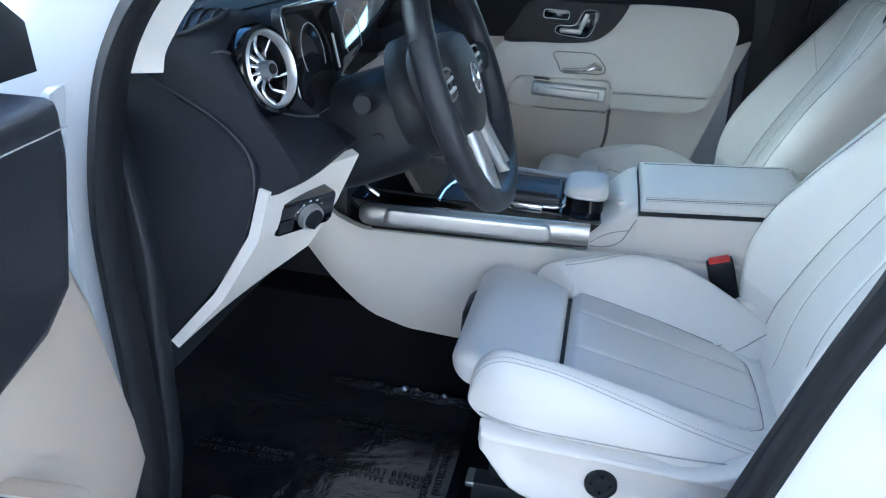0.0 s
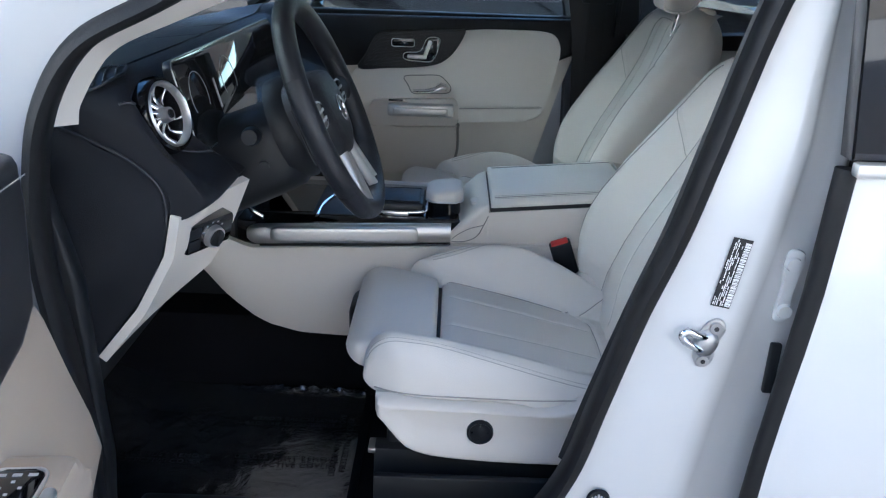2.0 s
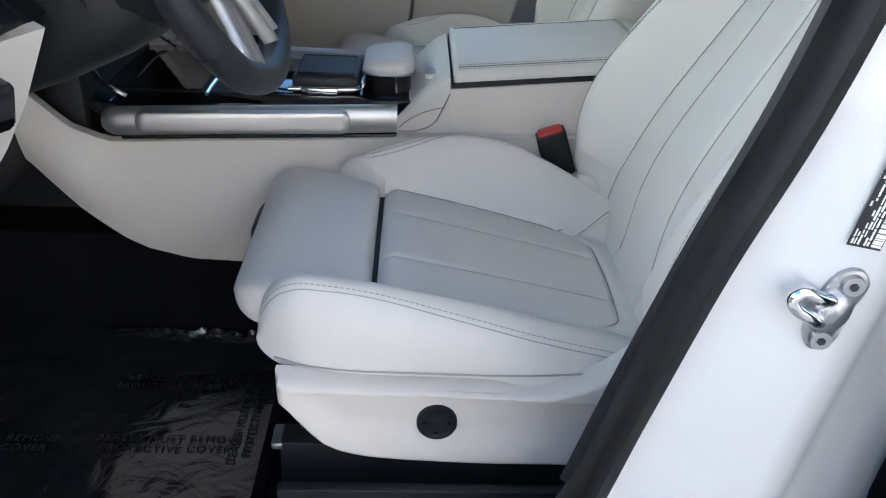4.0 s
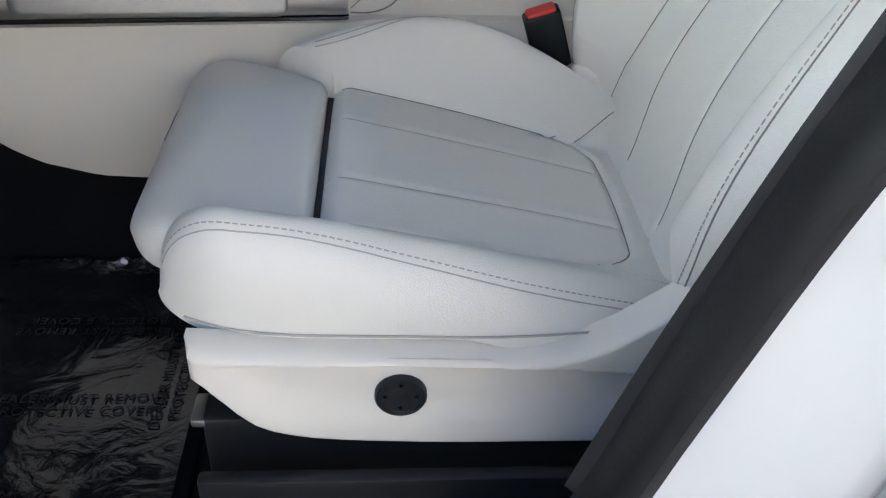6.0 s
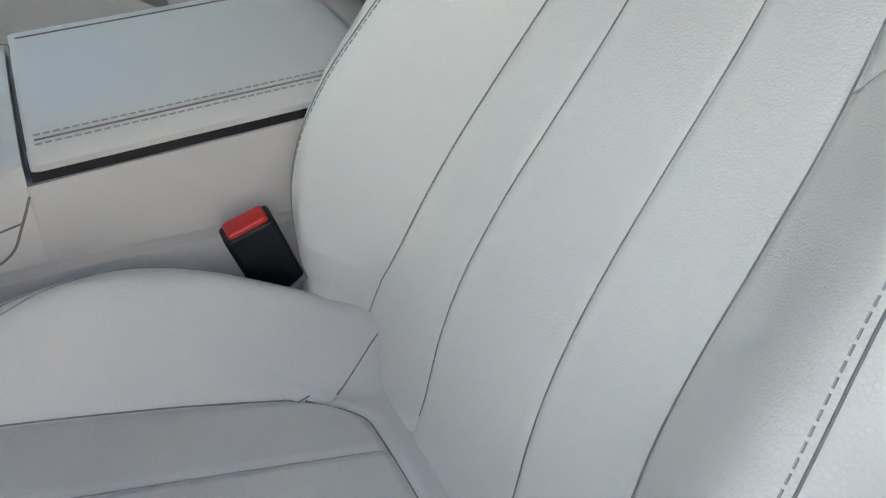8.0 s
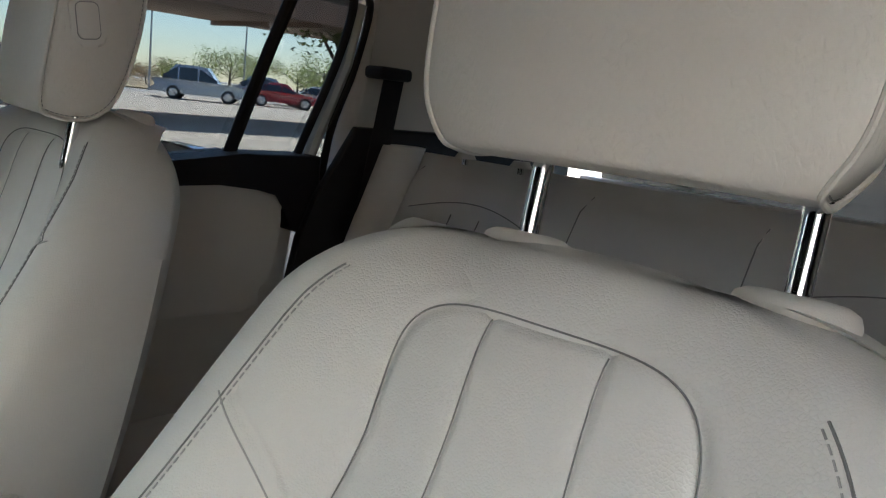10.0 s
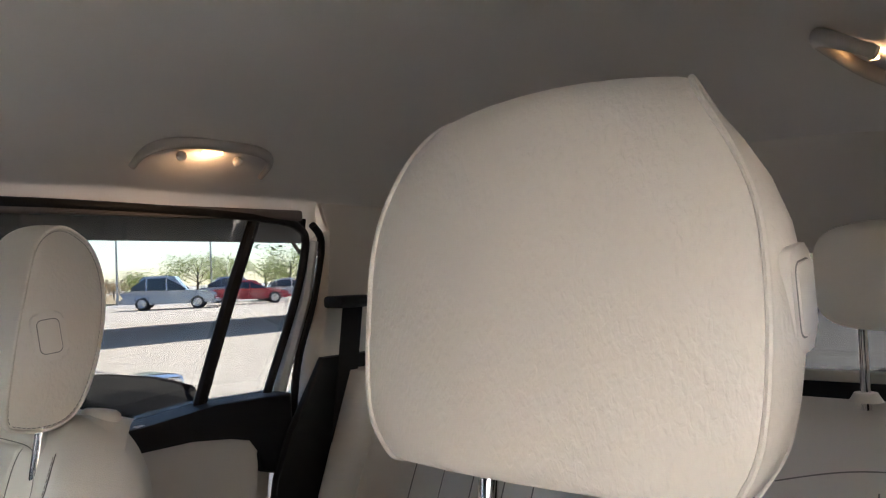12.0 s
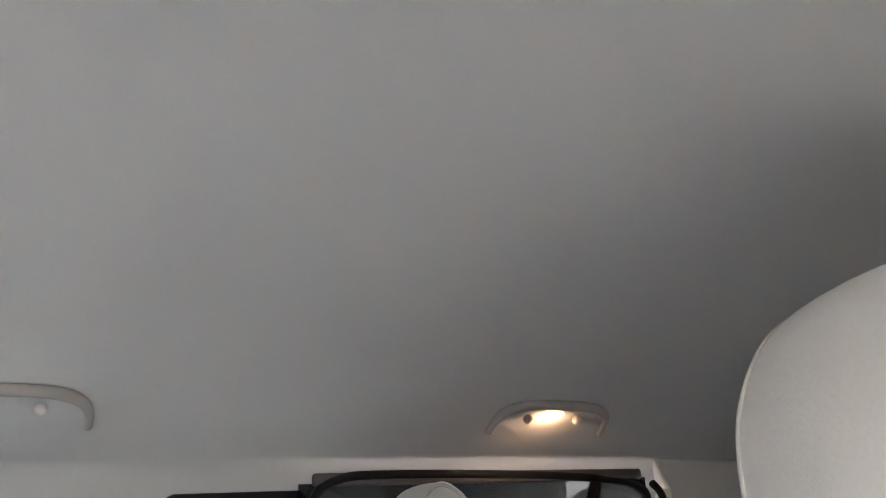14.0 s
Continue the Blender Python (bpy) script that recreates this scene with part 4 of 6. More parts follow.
def arm_ring(x, k):
    w, zt = 0.137 - 0.004 * (1 - k), 0.860 - 0.012 * (1 - k)
    prof = [(-w, 0.8360), (-w - 0.002, 0.842), (-w + 0.003, 0.850), (-w + 0.018, zt - 0.005), (-w + 0.05, zt), (-0.03, zt + 0.003), (0.03, zt + 0.003), (w - 0.05, zt), (w - 0.018, zt - 0.005), (w - 0.003, 0.850), (w + 0.002, 0.842), (w, 0.8360)]
    return [Vector((x, y, z + arm_tilt(x))) for y, z in prof]


arm = part("armrest", loft([arm_ring(0.083, 0.0), arm_ring(0.085, 0.6), arm_ring(0.090, 1.0)] + [arm_ring(x, 1.0) for x in spaced(0.11, 0.362, 10)] + [arm_ring(0.370, 0.6), arm_ring(0.372, 0.0)]), CREAM, console, "cream leather armrest lid with double stitching")
for z, y in ((0.8525, -0.1265), (0.8560, -0.1175)):
    part("stitching", dashes([(x, y, z + arm_tilt(x) + 0.0006) for x in spaced(0.090, 0.367, 40)], 0.005, 0.002, 0.0007), THREAD, arm)
part("seam", tube([(x, -0.122, 0.8547 + arm_tilt(x)) for x in spaced(0.090, 0.367, 20)], 0.0008, 5), SEAM, arm)
part("seam", tube([(x, 0.088, 0.8605 + arm_tilt(x)) for x in spaced(0.090, 0.367, 20)], 0.0008, 5), SEAM, arm)
# black block paints in the shade of the gap under the lid
part("lid_gap", loft([[Vector((x, y, z + arm_tilt(x))) for y, z in ((-0.133, 0.820), (0.133, 0.820), (0.133, 0.840), (-0.133, 0.840))] for x in (0.082, 0.374)]), INK, console)
part("bin", loft([[Vector((x, y, z)) for y, z in ((-0.1365, 0.60), (-0.1375, 0.80), (-0.1365, 0.826 + arm_tilt(x)), (0.1365, 0.826 + arm_tilt(x)), (0.1375, 0.80), (0.1365, 0.60))] for x in (0.078, 0.20, 0.32, 0.44)]), CREAM_PLASTIC, console)
part("rear_cap", loft([[Vector((x, y, z)) for y, z in [(-0.135, 0.60), (-0.135, h - 0.03), (-0.11, h), (0.11, h), (0.135, h - 0.03), (0.135, 0.60)]] for x, h in ((0.379, 0.881), (0.415, 0.874), (0.455, 0.845), (0.49, 0.80))]), CREAM_PLASTIC, console)

# ---- seat belt buckle ----
def buckle(y, lean):
    b = thing("belt_buckle", "black seat belt buckle with red release button", "seat belt buckle", group="belt buckles", at=(0.26, y, 0.68))
    m = Matrix.Translation((0.238, y, 0.751)) @ Euler((radians(lean), radians(-20), radians(0))).to_matrix().to_4x4()
    part("body", box(-0.0225, 0.0225, -0.012, 0.012, -0.055, 0.028, 0.004, 3, m=m), DARK_FLAT, b)
    part("button", box(-0.018, 0.018, -0.0095, 0.0095, 0.022, 0.0325, 0.003, 3, m=m), RED, b, "red release button")
    part("stalk", box(-0.014, 0.014, -0.006, 0.006, -0.11, -0.05, 0.003, m=m), DARK_FLAT, b)
    return b


buckle(-0.165, 8)
buckle(0.165, -8)

# ---- dashboard ----
dash = thing("dashboard", "black soft-touch dashboard with cream lower panel", "dashboard")
# section of the upper dash in x, z, at the outer end and at the middle
DP_END = [(-0.98, 1.06), (-0.80, 1.115), (-0.64, 1.152), (-0.53, 1.174), (-0.478, 1.178), (-0.446, 1.166), (-0.422, 1.120), (-0.398, 1.076), (-0.358, 1.044), (-0.336, 1.016), (-0.350, 1.000), (-0.40, 0.985), (-0.55, 0.98)]
DP_TIP = [(-0.98, 1.02), (-0.80, 1.075), (-0.64, 1.110), (-0.53, 1.136), (-0.475, 1.124), (-0.435, 1.106), (-0.406, 1.088), (-0.380, 1.067), (-0.357, 1.036), (-0.352, 1.015), (-0.362, 0.998), (-0.40, 0.985), (-0.55, 0.98)]
DP_MID = [(-0.98, 1.065), (-0.80, 1.112), (-0.64, 1.142), (-0.54, 1.154), (-0.50, 1.146), (-0.485, 1.12), (-0.48, 1.08), (-0.45, 1.050), (-0.40, 1.028), (-0.350, 1.006), (-0.360, 0.992), (-0.43, 0.98), (-0.55, 0.975)]
VENT_Y = 0.617


def dash_points(y):
    ay = abs(y)
    t = step(0.505, 0.562, ay)
    tip = max(0.0, (ay - 0.630) / 0.068)
    tip = 1 - math.sqrt(max(0.0, 1 - min(1.0, tip) ** 2))
    hollow = 0.045 * step(0.060, 0.050, abs(ay - VENT_Y))
    pts = []
    for i, ((a, b), (c, d), (e, f)) in enumerate(zip(DP_END, DP_MID, DP_TIP)):
        a -= hollow if i in (6, 7) else 0
        x, z = c + (a - c) * t, d + (b - d) * t
        pts.append(Vector((x + (e - x) * tip, y, z + (f - z) * tip)))
    return pts


def dash_ring(y):
    return [q for q in smooth_poly(dash_points(y), 4, closed=True)]


def dash_top(x, y):
    """Height of the dash top at a place."""
    p = dash_points(y)[:5]
    return float(np.interp(x, [q.x for q in p], [q.z for q in p]))


DASH_Y = spaced(0.50, 0.566, 14) + spaced(0.568, 0.65, 20) + spaced(0.655, 0.698, 16)
part("upper_dash", loft([dash_ring(y) for y in [-q for q in DASH_Y[::-1]] + spaced(-0.49, 0.49, 30) + DASH_Y]), DARK, dash)
# end panel beside the door opening
part("end_panel", slab([(p.x, p.y) for p in smooth_poly([Vector(q) for q in ((-0.56, 1.120, 0), (-0.50, 1.098, 0), (-0.435, 1.068, 0), (-0.396, 1.025, 0), (-0.398, 0.985, 0), (-0.413, 0.930, 0), (-0.436, 0.885, 0), (-0.464, 0.845, 0), (-0.496, 0.805, 0), (-0.534, 0.762, 0), (-0.58, 0.75, 0), (-0.61, 0.9, 0))], 5)], "y", -0.708, -0.66, 0.006), DARK, dash, "black dashboard end panel")
part("end_cord", tube(smooth_poly([Vector((x, -0.7085, z)) for x, z in ((-0.56, 1.124), (-0.526, 1.115), (-0.488, 1.100), (-0.451, 1.081), (-0.421, 1.060), (-0.402, 1.036), (-0.397, 1.010), (-0.399, 0.988))], 5, closed=False), 0.0024, 8), DARK_LEATHER, dash)
crease = []
for t in spaced(0, 1, 30):
    ring = dash_ring(-0.560 - 0.128 * t)
    i = (7.7 - 3.1 * t * t) * 4
    crease.append(ring[int(i)].lerp(ring[int(i) + 1], i - int(i)))
part("lobe_crease", tube(crease, 0.0026, 8), DARK_LEATHER, dash)
# cream knee panel
def knee(u, v):
    """u downwards, v from the outside to the column."""
    us = [0, .35, .7, 1]
    a = Vector((float(np.interp(u, us, [-0.394, -0.408, -0.455, -0.521])), -0.702, float(np.interp(u, us, [0.996, 0.935, 0.850, 0.769]))))
    b = Vector((float(np.interp(u, us, [-0.338, -0.366, -0.392, -0.402])), -0.52 - 0.02 * u, float(np.interp(u, us, [1.003, 0.935, 0.885, 0.866]))))
    return a.lerp(b, v) + Vector((-0.008 * math.sin(math.pi * v), 0, 0.0))


part("knee_panel", sheet(knee, spaced(0, 1, 18), spaced(0, 1, 18), 0.014), CREAM_PLASTIC, dash, "cream lower dashboard panel")
part("underside", box(-0.98, -0.53, -0.69, 0.69, 0.70, 0.96, 0.02), DARK_FLAT, dash)
part("glove_side", sheet(lambda u, y: Vector((-0.335 - 0.16 * u, y, 0.985 - 0.24 * u)), spaced(0, 1, 8), spaced(0.16, 0.69, 12), 0.014), CREAM_PLASTIC, dash, "cream glovebox panel")
# light switch panel
ls_n = Vector((0.84, -0.46, -0.24)).normalized()
ls_u = Vector((0, 0, 1)).cross(ls_n).normalized()
ls_w = ls_n.cross(ls_u)
LS = Matrix.Translation((-0.3715, -0.616, 0.941)) @ Matrix((ls_u, ls_w, ls_n)).transposed().to_4x4()
lights = part("light_switch", slab(round_rect(0, 0, 0.094, 0.048, 0.006), "z", -0.02, 0.006, 0.002), GLOSS, dash, "gloss black light switch panel")
lights.matrix_basis = LS
bm = bmesh.new()
bmesh.ops.create_cone(bm, cap_ends=True, segments=36, radius1=0.0185, radius2=0.0170, depth=0.010, matrix=LS @ Matrix.Translation((0.006, -0.005, 0.010)))
knob = part("rotary_knob", bm, SILVER, lights, "silver rotary light knob")
bm = bmesh.new()
bmesh.ops.create_cone(bm, cap_ends=True, segments=30, radius1=0.0140, radius2=0.0130, depth=0.004, matrix=LS @ Matrix.Translation((0.006, -0.005, 0.016)))
box(0.0035, 0.0085, -0.018, 0.008, 0.016, 0.0205, 0.001, m=LS, bm=bm)
part("knob_face", bm, DARK_FLAT, lights)
for i in range(2):
    part("key", box(-0.043, -0.020, -0.020 + i * 0.021, -0.002 + i * 0.021, 0.006, 0.0085, 0.0015, m=LS), DARK_FLAT, lights)
bm = bmesh.new()
for i in range(5):
    a = radians(40 + i * 28)
    box(0.006 + 0.0235 * math.cos(a) - 0.0016, 0.006 + 0.0235 * math.cos(a) + 0.0016, -0.005 + 0.0235 * math.sin(a) - 0.0012, -0.005 + 0.0235 * math.sin(a) + 0.0012, 0.0058, 0.0066, 0, m=LS, bm=bm)
part("marks", bm, GREY_MARK, lights, "pale symbols", smooth=False)


# round turbine vents
def vent(center, facing, parent):
    m = Matrix.Translation(center) @ Vector(facing).to_track_quat("Z", "Y").to_matrix().to_4x4()
    circ = [2 * math.pi * i / 48 for i in range(48)]
    ring = part("air_vent", loft([[m @ Vector((r * math.cos(a), r * math.sin(a), z)) for a in circ] for r, z in ((0.047, -0.02), (0.0475, 0.004), (0.0468, 0.009), (0.0450, 0.0105), (0.0430, 0.008), (0.0420, 0.0), (0.0415, -0.02))], cap=False), SILVER, parent, "round silver turbine air vent")
    outer = part("surround", loft([[m @ Vector((r * math.cos(a), r * math.sin(a), z)) for a in circ] for r, z in ((0.0565, -0.06), (0.0560, 0.0), (0.053, 0.0065), (0.0480, 0.0075), (0.048, -0.02))], cap=False), GLOSS, ring)
    part("bowl", loft([[m @ Vector((r * math.cos(a), r * math.sin(a), z)) for a in circ] for r, z in ((0.0418, -0.002), (0.038, -0.022), (0.02, -0.032), (0.002, -0.034))], cap=False), GLOSS, ring)
    bm = bmesh.new()
    bmesh.ops.create_cone(bm, cap_ends=True, segments=28, radius1=0.0125, radius2=0.010, depth=0.016, matrix=m @ Matrix.Translation((0, 0, 0.0)))
    part("hub", bm, SILVER, ring)
    bm = bmesh.new()
    bmesh.ops.create_cone(bm, cap_ends=True, segments=20, radius1=0.007, radius2=0.006, depth=0.003, matrix=m @ Matrix.Translation((0, 0, 0.0085)))
    part("hub_cap", bm, GLOSS, ring)
    for k in range(10):
        a = 2 * math.pi * k / 10
        pts = [m @ Vector((r * math.cos(a + 0.35 * (r - 0.01) / 0.03), r * math.sin(a + 0.35 * (r - 0.01) / 0.03), -0.004 - 0.008 * math.sin(math.pi * (r - 0.01) / 0.03))) for r in spaced(0.010, 0.0418, 7)]
        part("blade", tube(pts, [0.0030, 0.0028, 0.0026, 0.0024, 0.0024, 0.0026, 0.0030], 6, flat=0.45), CHROME, ring)


vent((-0.416, -0.620, 1.119), (0.93, -0.20, 0.30), dash)
vent((-0.413, 0.617, 1.119), (0.93, 0.20, 0.30), dash)
for i in range(3):
    vent((-0.462, -0.115 + i * 0.115, 1.075), (0.97, 0, 0.2), dash)
# demister grille on the top corner
def grille_pt(u, v, lift):
    """u along the car, v outwards, on the dash surface."""
    x = -0.552 + 0.080 * u + 0.012 * v
    y = -0.602 - (0.082 * math.sin(math.pi * (0.12 + 0.76 * u)) ** 0.6) * v
    return Vector((x, y, dash_top(x, y) + lift))


grille = part("demister_grille", sheet(lambda u, v: grille_pt(u, v, 0.0035), spaced(0, 1, 22), spaced(0, 1, 12), 0.004), INK, dash, "black demister grille")
part("grille_frame", tube([grille_pt(u, 0, 0.004) for u in spaced(0, 1, 16)] + [grille_pt(1, v, 0.004) for v in spaced(0.1, 0.9, 8)] + [grille_pt(u, 1, 0.004) for u in spaced(1, 0, 16)] + [grille_pt(0, v, 0.004) for v in spaced(0.9, 0.1, 8)], 0.0024, 6, closed=True), DARK_LEATHER, grille)
for i in range(6):
    u = 0.12 + i * 0.15
    part("slat", tube([grille_pt(u + 0.05 * v, v, 0.0055) for v in spaced(0.04, 0.96, 10)], 0.0021, 6, flat=0.6), DARK_LEATHER, grille)
# speaker cover and strip on the dash top
for y0, y1 in ((-0.42, 0.0), (0.01, 0.20), (0.21, 0.60)):
    part("speaker_cover", sheet(lambda x, y: Vector((x, y, dash_top(x, y) + 0.0035)), spaced(-0.66, -0.545, 8), spaced(y0, y1, 8), 0.004), DARK_FLAT, dash)
# twin display
display = thing("display", "wide glossy black instrument display, switched off", "display", at=(-0.45, -0.2, 1.06))
def dm_slab(w, h, d0, d1, r):
    bm = slab(round_rect(-0.215, -0.006, w, h, r), "x", d0, d1, 0.002)
    for v in bm.verts:
        v.co = Vector((-0.413, 0, 1.1175)) + Vector((0.965, 0, 0.26)) * v.co.x + Vector((0, v.co.y, 0)) + Vector((-0.26, 0, 0.965)) * v.co.z
    return bm
part("housing", dm_slab(0.668, 0.148, -0.014, 0.0, 0.016), DARK_FLAT, display)
part("screen", dm_slab(0.664, 0.144, 0.0, 0.0025, 0.014), SCREEN, display, "glossy dark glass")
part("edge_line", tube([Vector((-0.413, 0, 1.1175)) + Vector((0, a, 0)) + Vector((-0.26, 0, 0.965)) * b for a, b in round_rect(-0.215, -0.006, 0.668, 0.148, 0.016)], 0.0011, 5, closed=True), STEEL, display, "thin metal screen edge")
bm = bmesh.new()
def dm_pt(y, z, d=0.003):
    return Vector((-0.413, 0, 1.1175)) + Vector((0.965, 0, 0.26)) * d + Vector((0, y, 0)) + Vector((-0.26, 0, 0.965)) * z
bm.free()
for cy in (-0.475, -0.30):
    part("dial", tube([dm_pt(cy + 0.040 * math.cos(a), 0.0 + 0.040 * math.sin(a)) for a in spaced(radians(-30), radians(210), 30)], 0.0005, 4), GREY_MARK, display, "faint dial outline")
part("gauge_bar", tube([dm_pt(-0.388, -0.035), dm_pt(-0.388, 0.015)], 0.0022, 4), GREY_MARK, display)

# ---- steering column and wheel ----
WC = Vector((-0.222, -0.390, 1.083))
WN = Vector((math.cos(radians(23)), 0, math.sin(radians(23))))
WU = Vector((-math.sin(radians(23)), 0, math.cos(radians(23))))
WY = Vector((0, 1, 0))


def wp(a, b, c):
    """A point on the wheel: across, up its plane, towards the driver."""
    return WC + WY * a + WU * b + WN * c


column = thing("steering_column", "black steering column cover with control stalks", "steering column", at=(-0.4, -0.39, 1.0))
part("shroud", loft([[wp(0.072 * k * math.copysign(abs(math.cos(a)) ** 0.7, math.cos(a)), -0.024 + 0.070 * k * math.copysign(abs(math.sin(a)) ** 0.7, math.sin(a)), d) for a in [2 * math.pi * i / 28 for i in range(28)]]
                     for k, d in ((1.1, -0.26), (1.15, -0.18), (1.12, -0.11), (1.05, -0.075), (0.9, -0.062))]), DARK_FLAT, column)
part("collar", loft([[wp(0.088 * k * math.cos(a), -0.005 + 0.088 * k * math.sin(a), d) for a in [2 * math.pi * i / 32 for i in range(32)]] for k, d in ((0.7, -0.085), (1.0, -0.078), (1.02, -0.055), (0.9, -0.040))]), DARK_FLAT, column)
stalk = part("stalk", tube([wp(-0.04, 0.012, -0.115), wp(-0.09, 0.018, -0.105), wp(-0.135, 0.025, -0.095), wp(-0.150, 0.026, -0.093)], [0.011, 0.011, 0.0155, 0.0135], 14), DARK_FLAT, column, "black control stalk")
part("stalk_end", tube([wp(-0.149, 0.026, -0.093), wp(-0.158, 0.027, -0.092)], [0.0135, 0.012], 14), DARK_FLAT, stalk)
part("stalk", tube([wp(0.04, 0.012, -0.115), wp(0.10, 0.018, -0.105), wp(0.15, 0.025, -0.095)], [0.011, 0.011, 0.013], 14), DARK_FLAT, column, "black control stalk")
part("lower_stalk", tube([wp(-0.04, -0.03, -0.12), wp(-0.085, -0.035, -0.115)], [0.010, 0.009], 12), DARK_FLAT, column)
for sg in (-1, 1):
    part("paddle", loft([[wp(sg * (0.055 + 0.035 * u), v * (0.035 + 0.015 * u) + 0.005 - 0.02 * u, d - 0.038) for v in (-1, 1)] + [wp(sg * (0.055 + 0.035 * u), v * (0.035 + 0.015 * u) + 0.005 - 0.02 * u, d - 0.043) for v in (1, -1)] for u, d in ((0, 0), (0.5, 0.004), (1.0, 0.010))]), DARK_FLAT, column, "black shift paddle")
part("column_boot", loft([[Vector((x, -0.39 + w * math.cos(a), z + h * math.sin(a))) for a in [2 * math.pi * i / 24 for i in range(24)]] for x, z, w, h in ((-0.36, 0.995, 0.085, 0.06), (-0.42, 0.96, 0.09, 0.07), (-0.50, 0.90, 0.08, 0.07), (-0.60, 0.82, 0.06, 0.06))]), DARK_FLAT, column)

wheel = thing("steering_wheel", "black leather steering wheel with silver spoke trim", "steering wheel", at=WC)
R = 0.182
rim_pts = []
for i in range(72):
    a = 2 * math.pi * i / 72
    rim_pts.append(wp(R * math.cos(a), R * math.sin(a) * (1.0 if math.sin(a) > -0.9 else 0.985), 0.012))
rim = part("rim", tube(rim_pts, 0.0192, 18, closed=True, flat=0.92), DARK_LEATHER, wheel, "black leather wheel rim")
for a in (25, 155, 215, 325):
    a = radians(a)
    ring = []
    c, d = wp(R * math.cos(a), R * math.sin(a), 0.012), (WY * math.cos(a) + WU * math.sin(a))
    part("rim_seam", tube([c + (d * math.cos(b) + WN * math.sin(b) * 0.92) * 0.0194 for b in [2 * math.pi * k / 20 for k in range(20)]], 0.0007, 4, closed=True), INK, rim)
# hub
hub_out = smooth_poly([Vector(p) for p in ((-0.070, 0.030, 0), (-0.040, 0.052, 0), (0.040, 0.052, 0), (0.070, 0.030, 0), (0.066, -0.010, 0), (0.045, -0.052, 0), (0.0, -0.064, 0), (-0.045, -0.052, 0), (-0.066, -0.010, 0))], 5)
hub = part("hub", loft([[wp(p.x * k * 1.22, p.y * k * 1.30, d) for p in hub_out] for k, d in ((1.0, -0.042), (1.02, -0.014), (0.98, 0.006), (0.90, 0.016), (0.70, 0.023), (0.40, 0.026), (0.1, 0.027))]), DARK_LEATHER, wheel)
part("emblem_ring", tube([wp(0.021 * math.cos(a), -0.002 + 0.021 * math.sin(a), 0.0275) for a in [2 * math.pi * i / 36 for i in range(36)]], 0.0022, 8, closed=True), CHROME, hub, "chrome ring emblem")
bm = bmesh.new()
bmesh.ops.create_cone(bm, cap_ends=True, segments=30, radius1=0.0205, radius2=0.0205, depth=0.002, matrix=Matrix.Translation(wp(0, -0.002, 0.0262)) @ WN.to_track_quat("Z", "Y").to_matrix().to_4x4())
part("emblem_disc", bm, GLOSS, hub)
for sg in (-1, 1):
    sp = part("spoke", loft([[wp(sg * x, y + h * math.cos(a), d + 0.011 * math.sin(a)) for a in [2 * math.pi * i / 12 for i in range(12)]] for x, y, h, d in ((0.055, 0.008, 0.030, -0.004), (0.09, 0.012, 0.022, 0.0), (0.13, 0.012, 0.020, 0.006), (0.165, 0.010, 0.024, 0.012))]), DARK_FLAT, wheel)
    part("button_pod", loft([[wp(sg * (0.108 + 0.030 * k * math.copysign(abs(math.cos(a)) ** 0.7, math.cos(a))), 0.012 + 0.020 * k * math.copysign(abs(math.sin(a)) ** 0.7, math.sin(a)), d) for a in [2 * math.pi * i / 24 for i in range(24)]] for k, d in ((1.05, 0.008), (1.0, 0.014), (0.92, 0.016), (0.2, 0.016))]), GLOSS, sp, "gloss black button pod")
    part("pod_frame", tube([wp(sg * (0.108 + 0.031 * math.copysign(abs(math.cos(a)) ** 0.7, math.cos(a))), 0.012 + 0.021 * math.copysign(abs(math.sin(a)) ** 0.7, math.sin(a)), 0.0135) for a in [2 * math.pi * i / 30 for i in range(30)]], 0.0018, 6, closed=True), SILVER, sp)
    bm = bmesh.new()
    for i in range(4):
        for j in range(2):
            box(-0.003, 0.003, -0.0025, 0.0025, 0, 0.002, 0.0006, m=Matrix.Translation(wp(sg * (0.090 + 0.012 * i), 0.004 + 0.014 * j, 0.0155)) @ WN.to_track_quat("Z", "Y").to_matrix().to_4x4(), bm=bm)
    tagged(part("buttons", bm, GREY_MARK, sp, "small pale button symbols", smooth=False), kind="stuff")
    # lower silver double spoke
    for off in (0.0, 0.022):
        part("spoke_trim", tube([wp(sg * (0.020 + off * 0.9), -0.060, 0.006), wp(sg * (0.032 + off), -0.110, 0.012), wp(sg * (0.047 + off * 1.2), -0.160, 0.016)], [0.010, 0.009, 0.010], 10, flat=0.55), SILVER, wheel, "satin silver lower spoke")

# ---- passenger door, closed ----
pdoor = thing("passenger_door", "closed front passenger door with cream and black lining", "car door", at=(0, 0.70, 0.45))
def outline(pts, n=5):
    return [(p.x, p.y) for p in smooth_poly([Vector((x, z, 0)) for x, z in pts], n)]


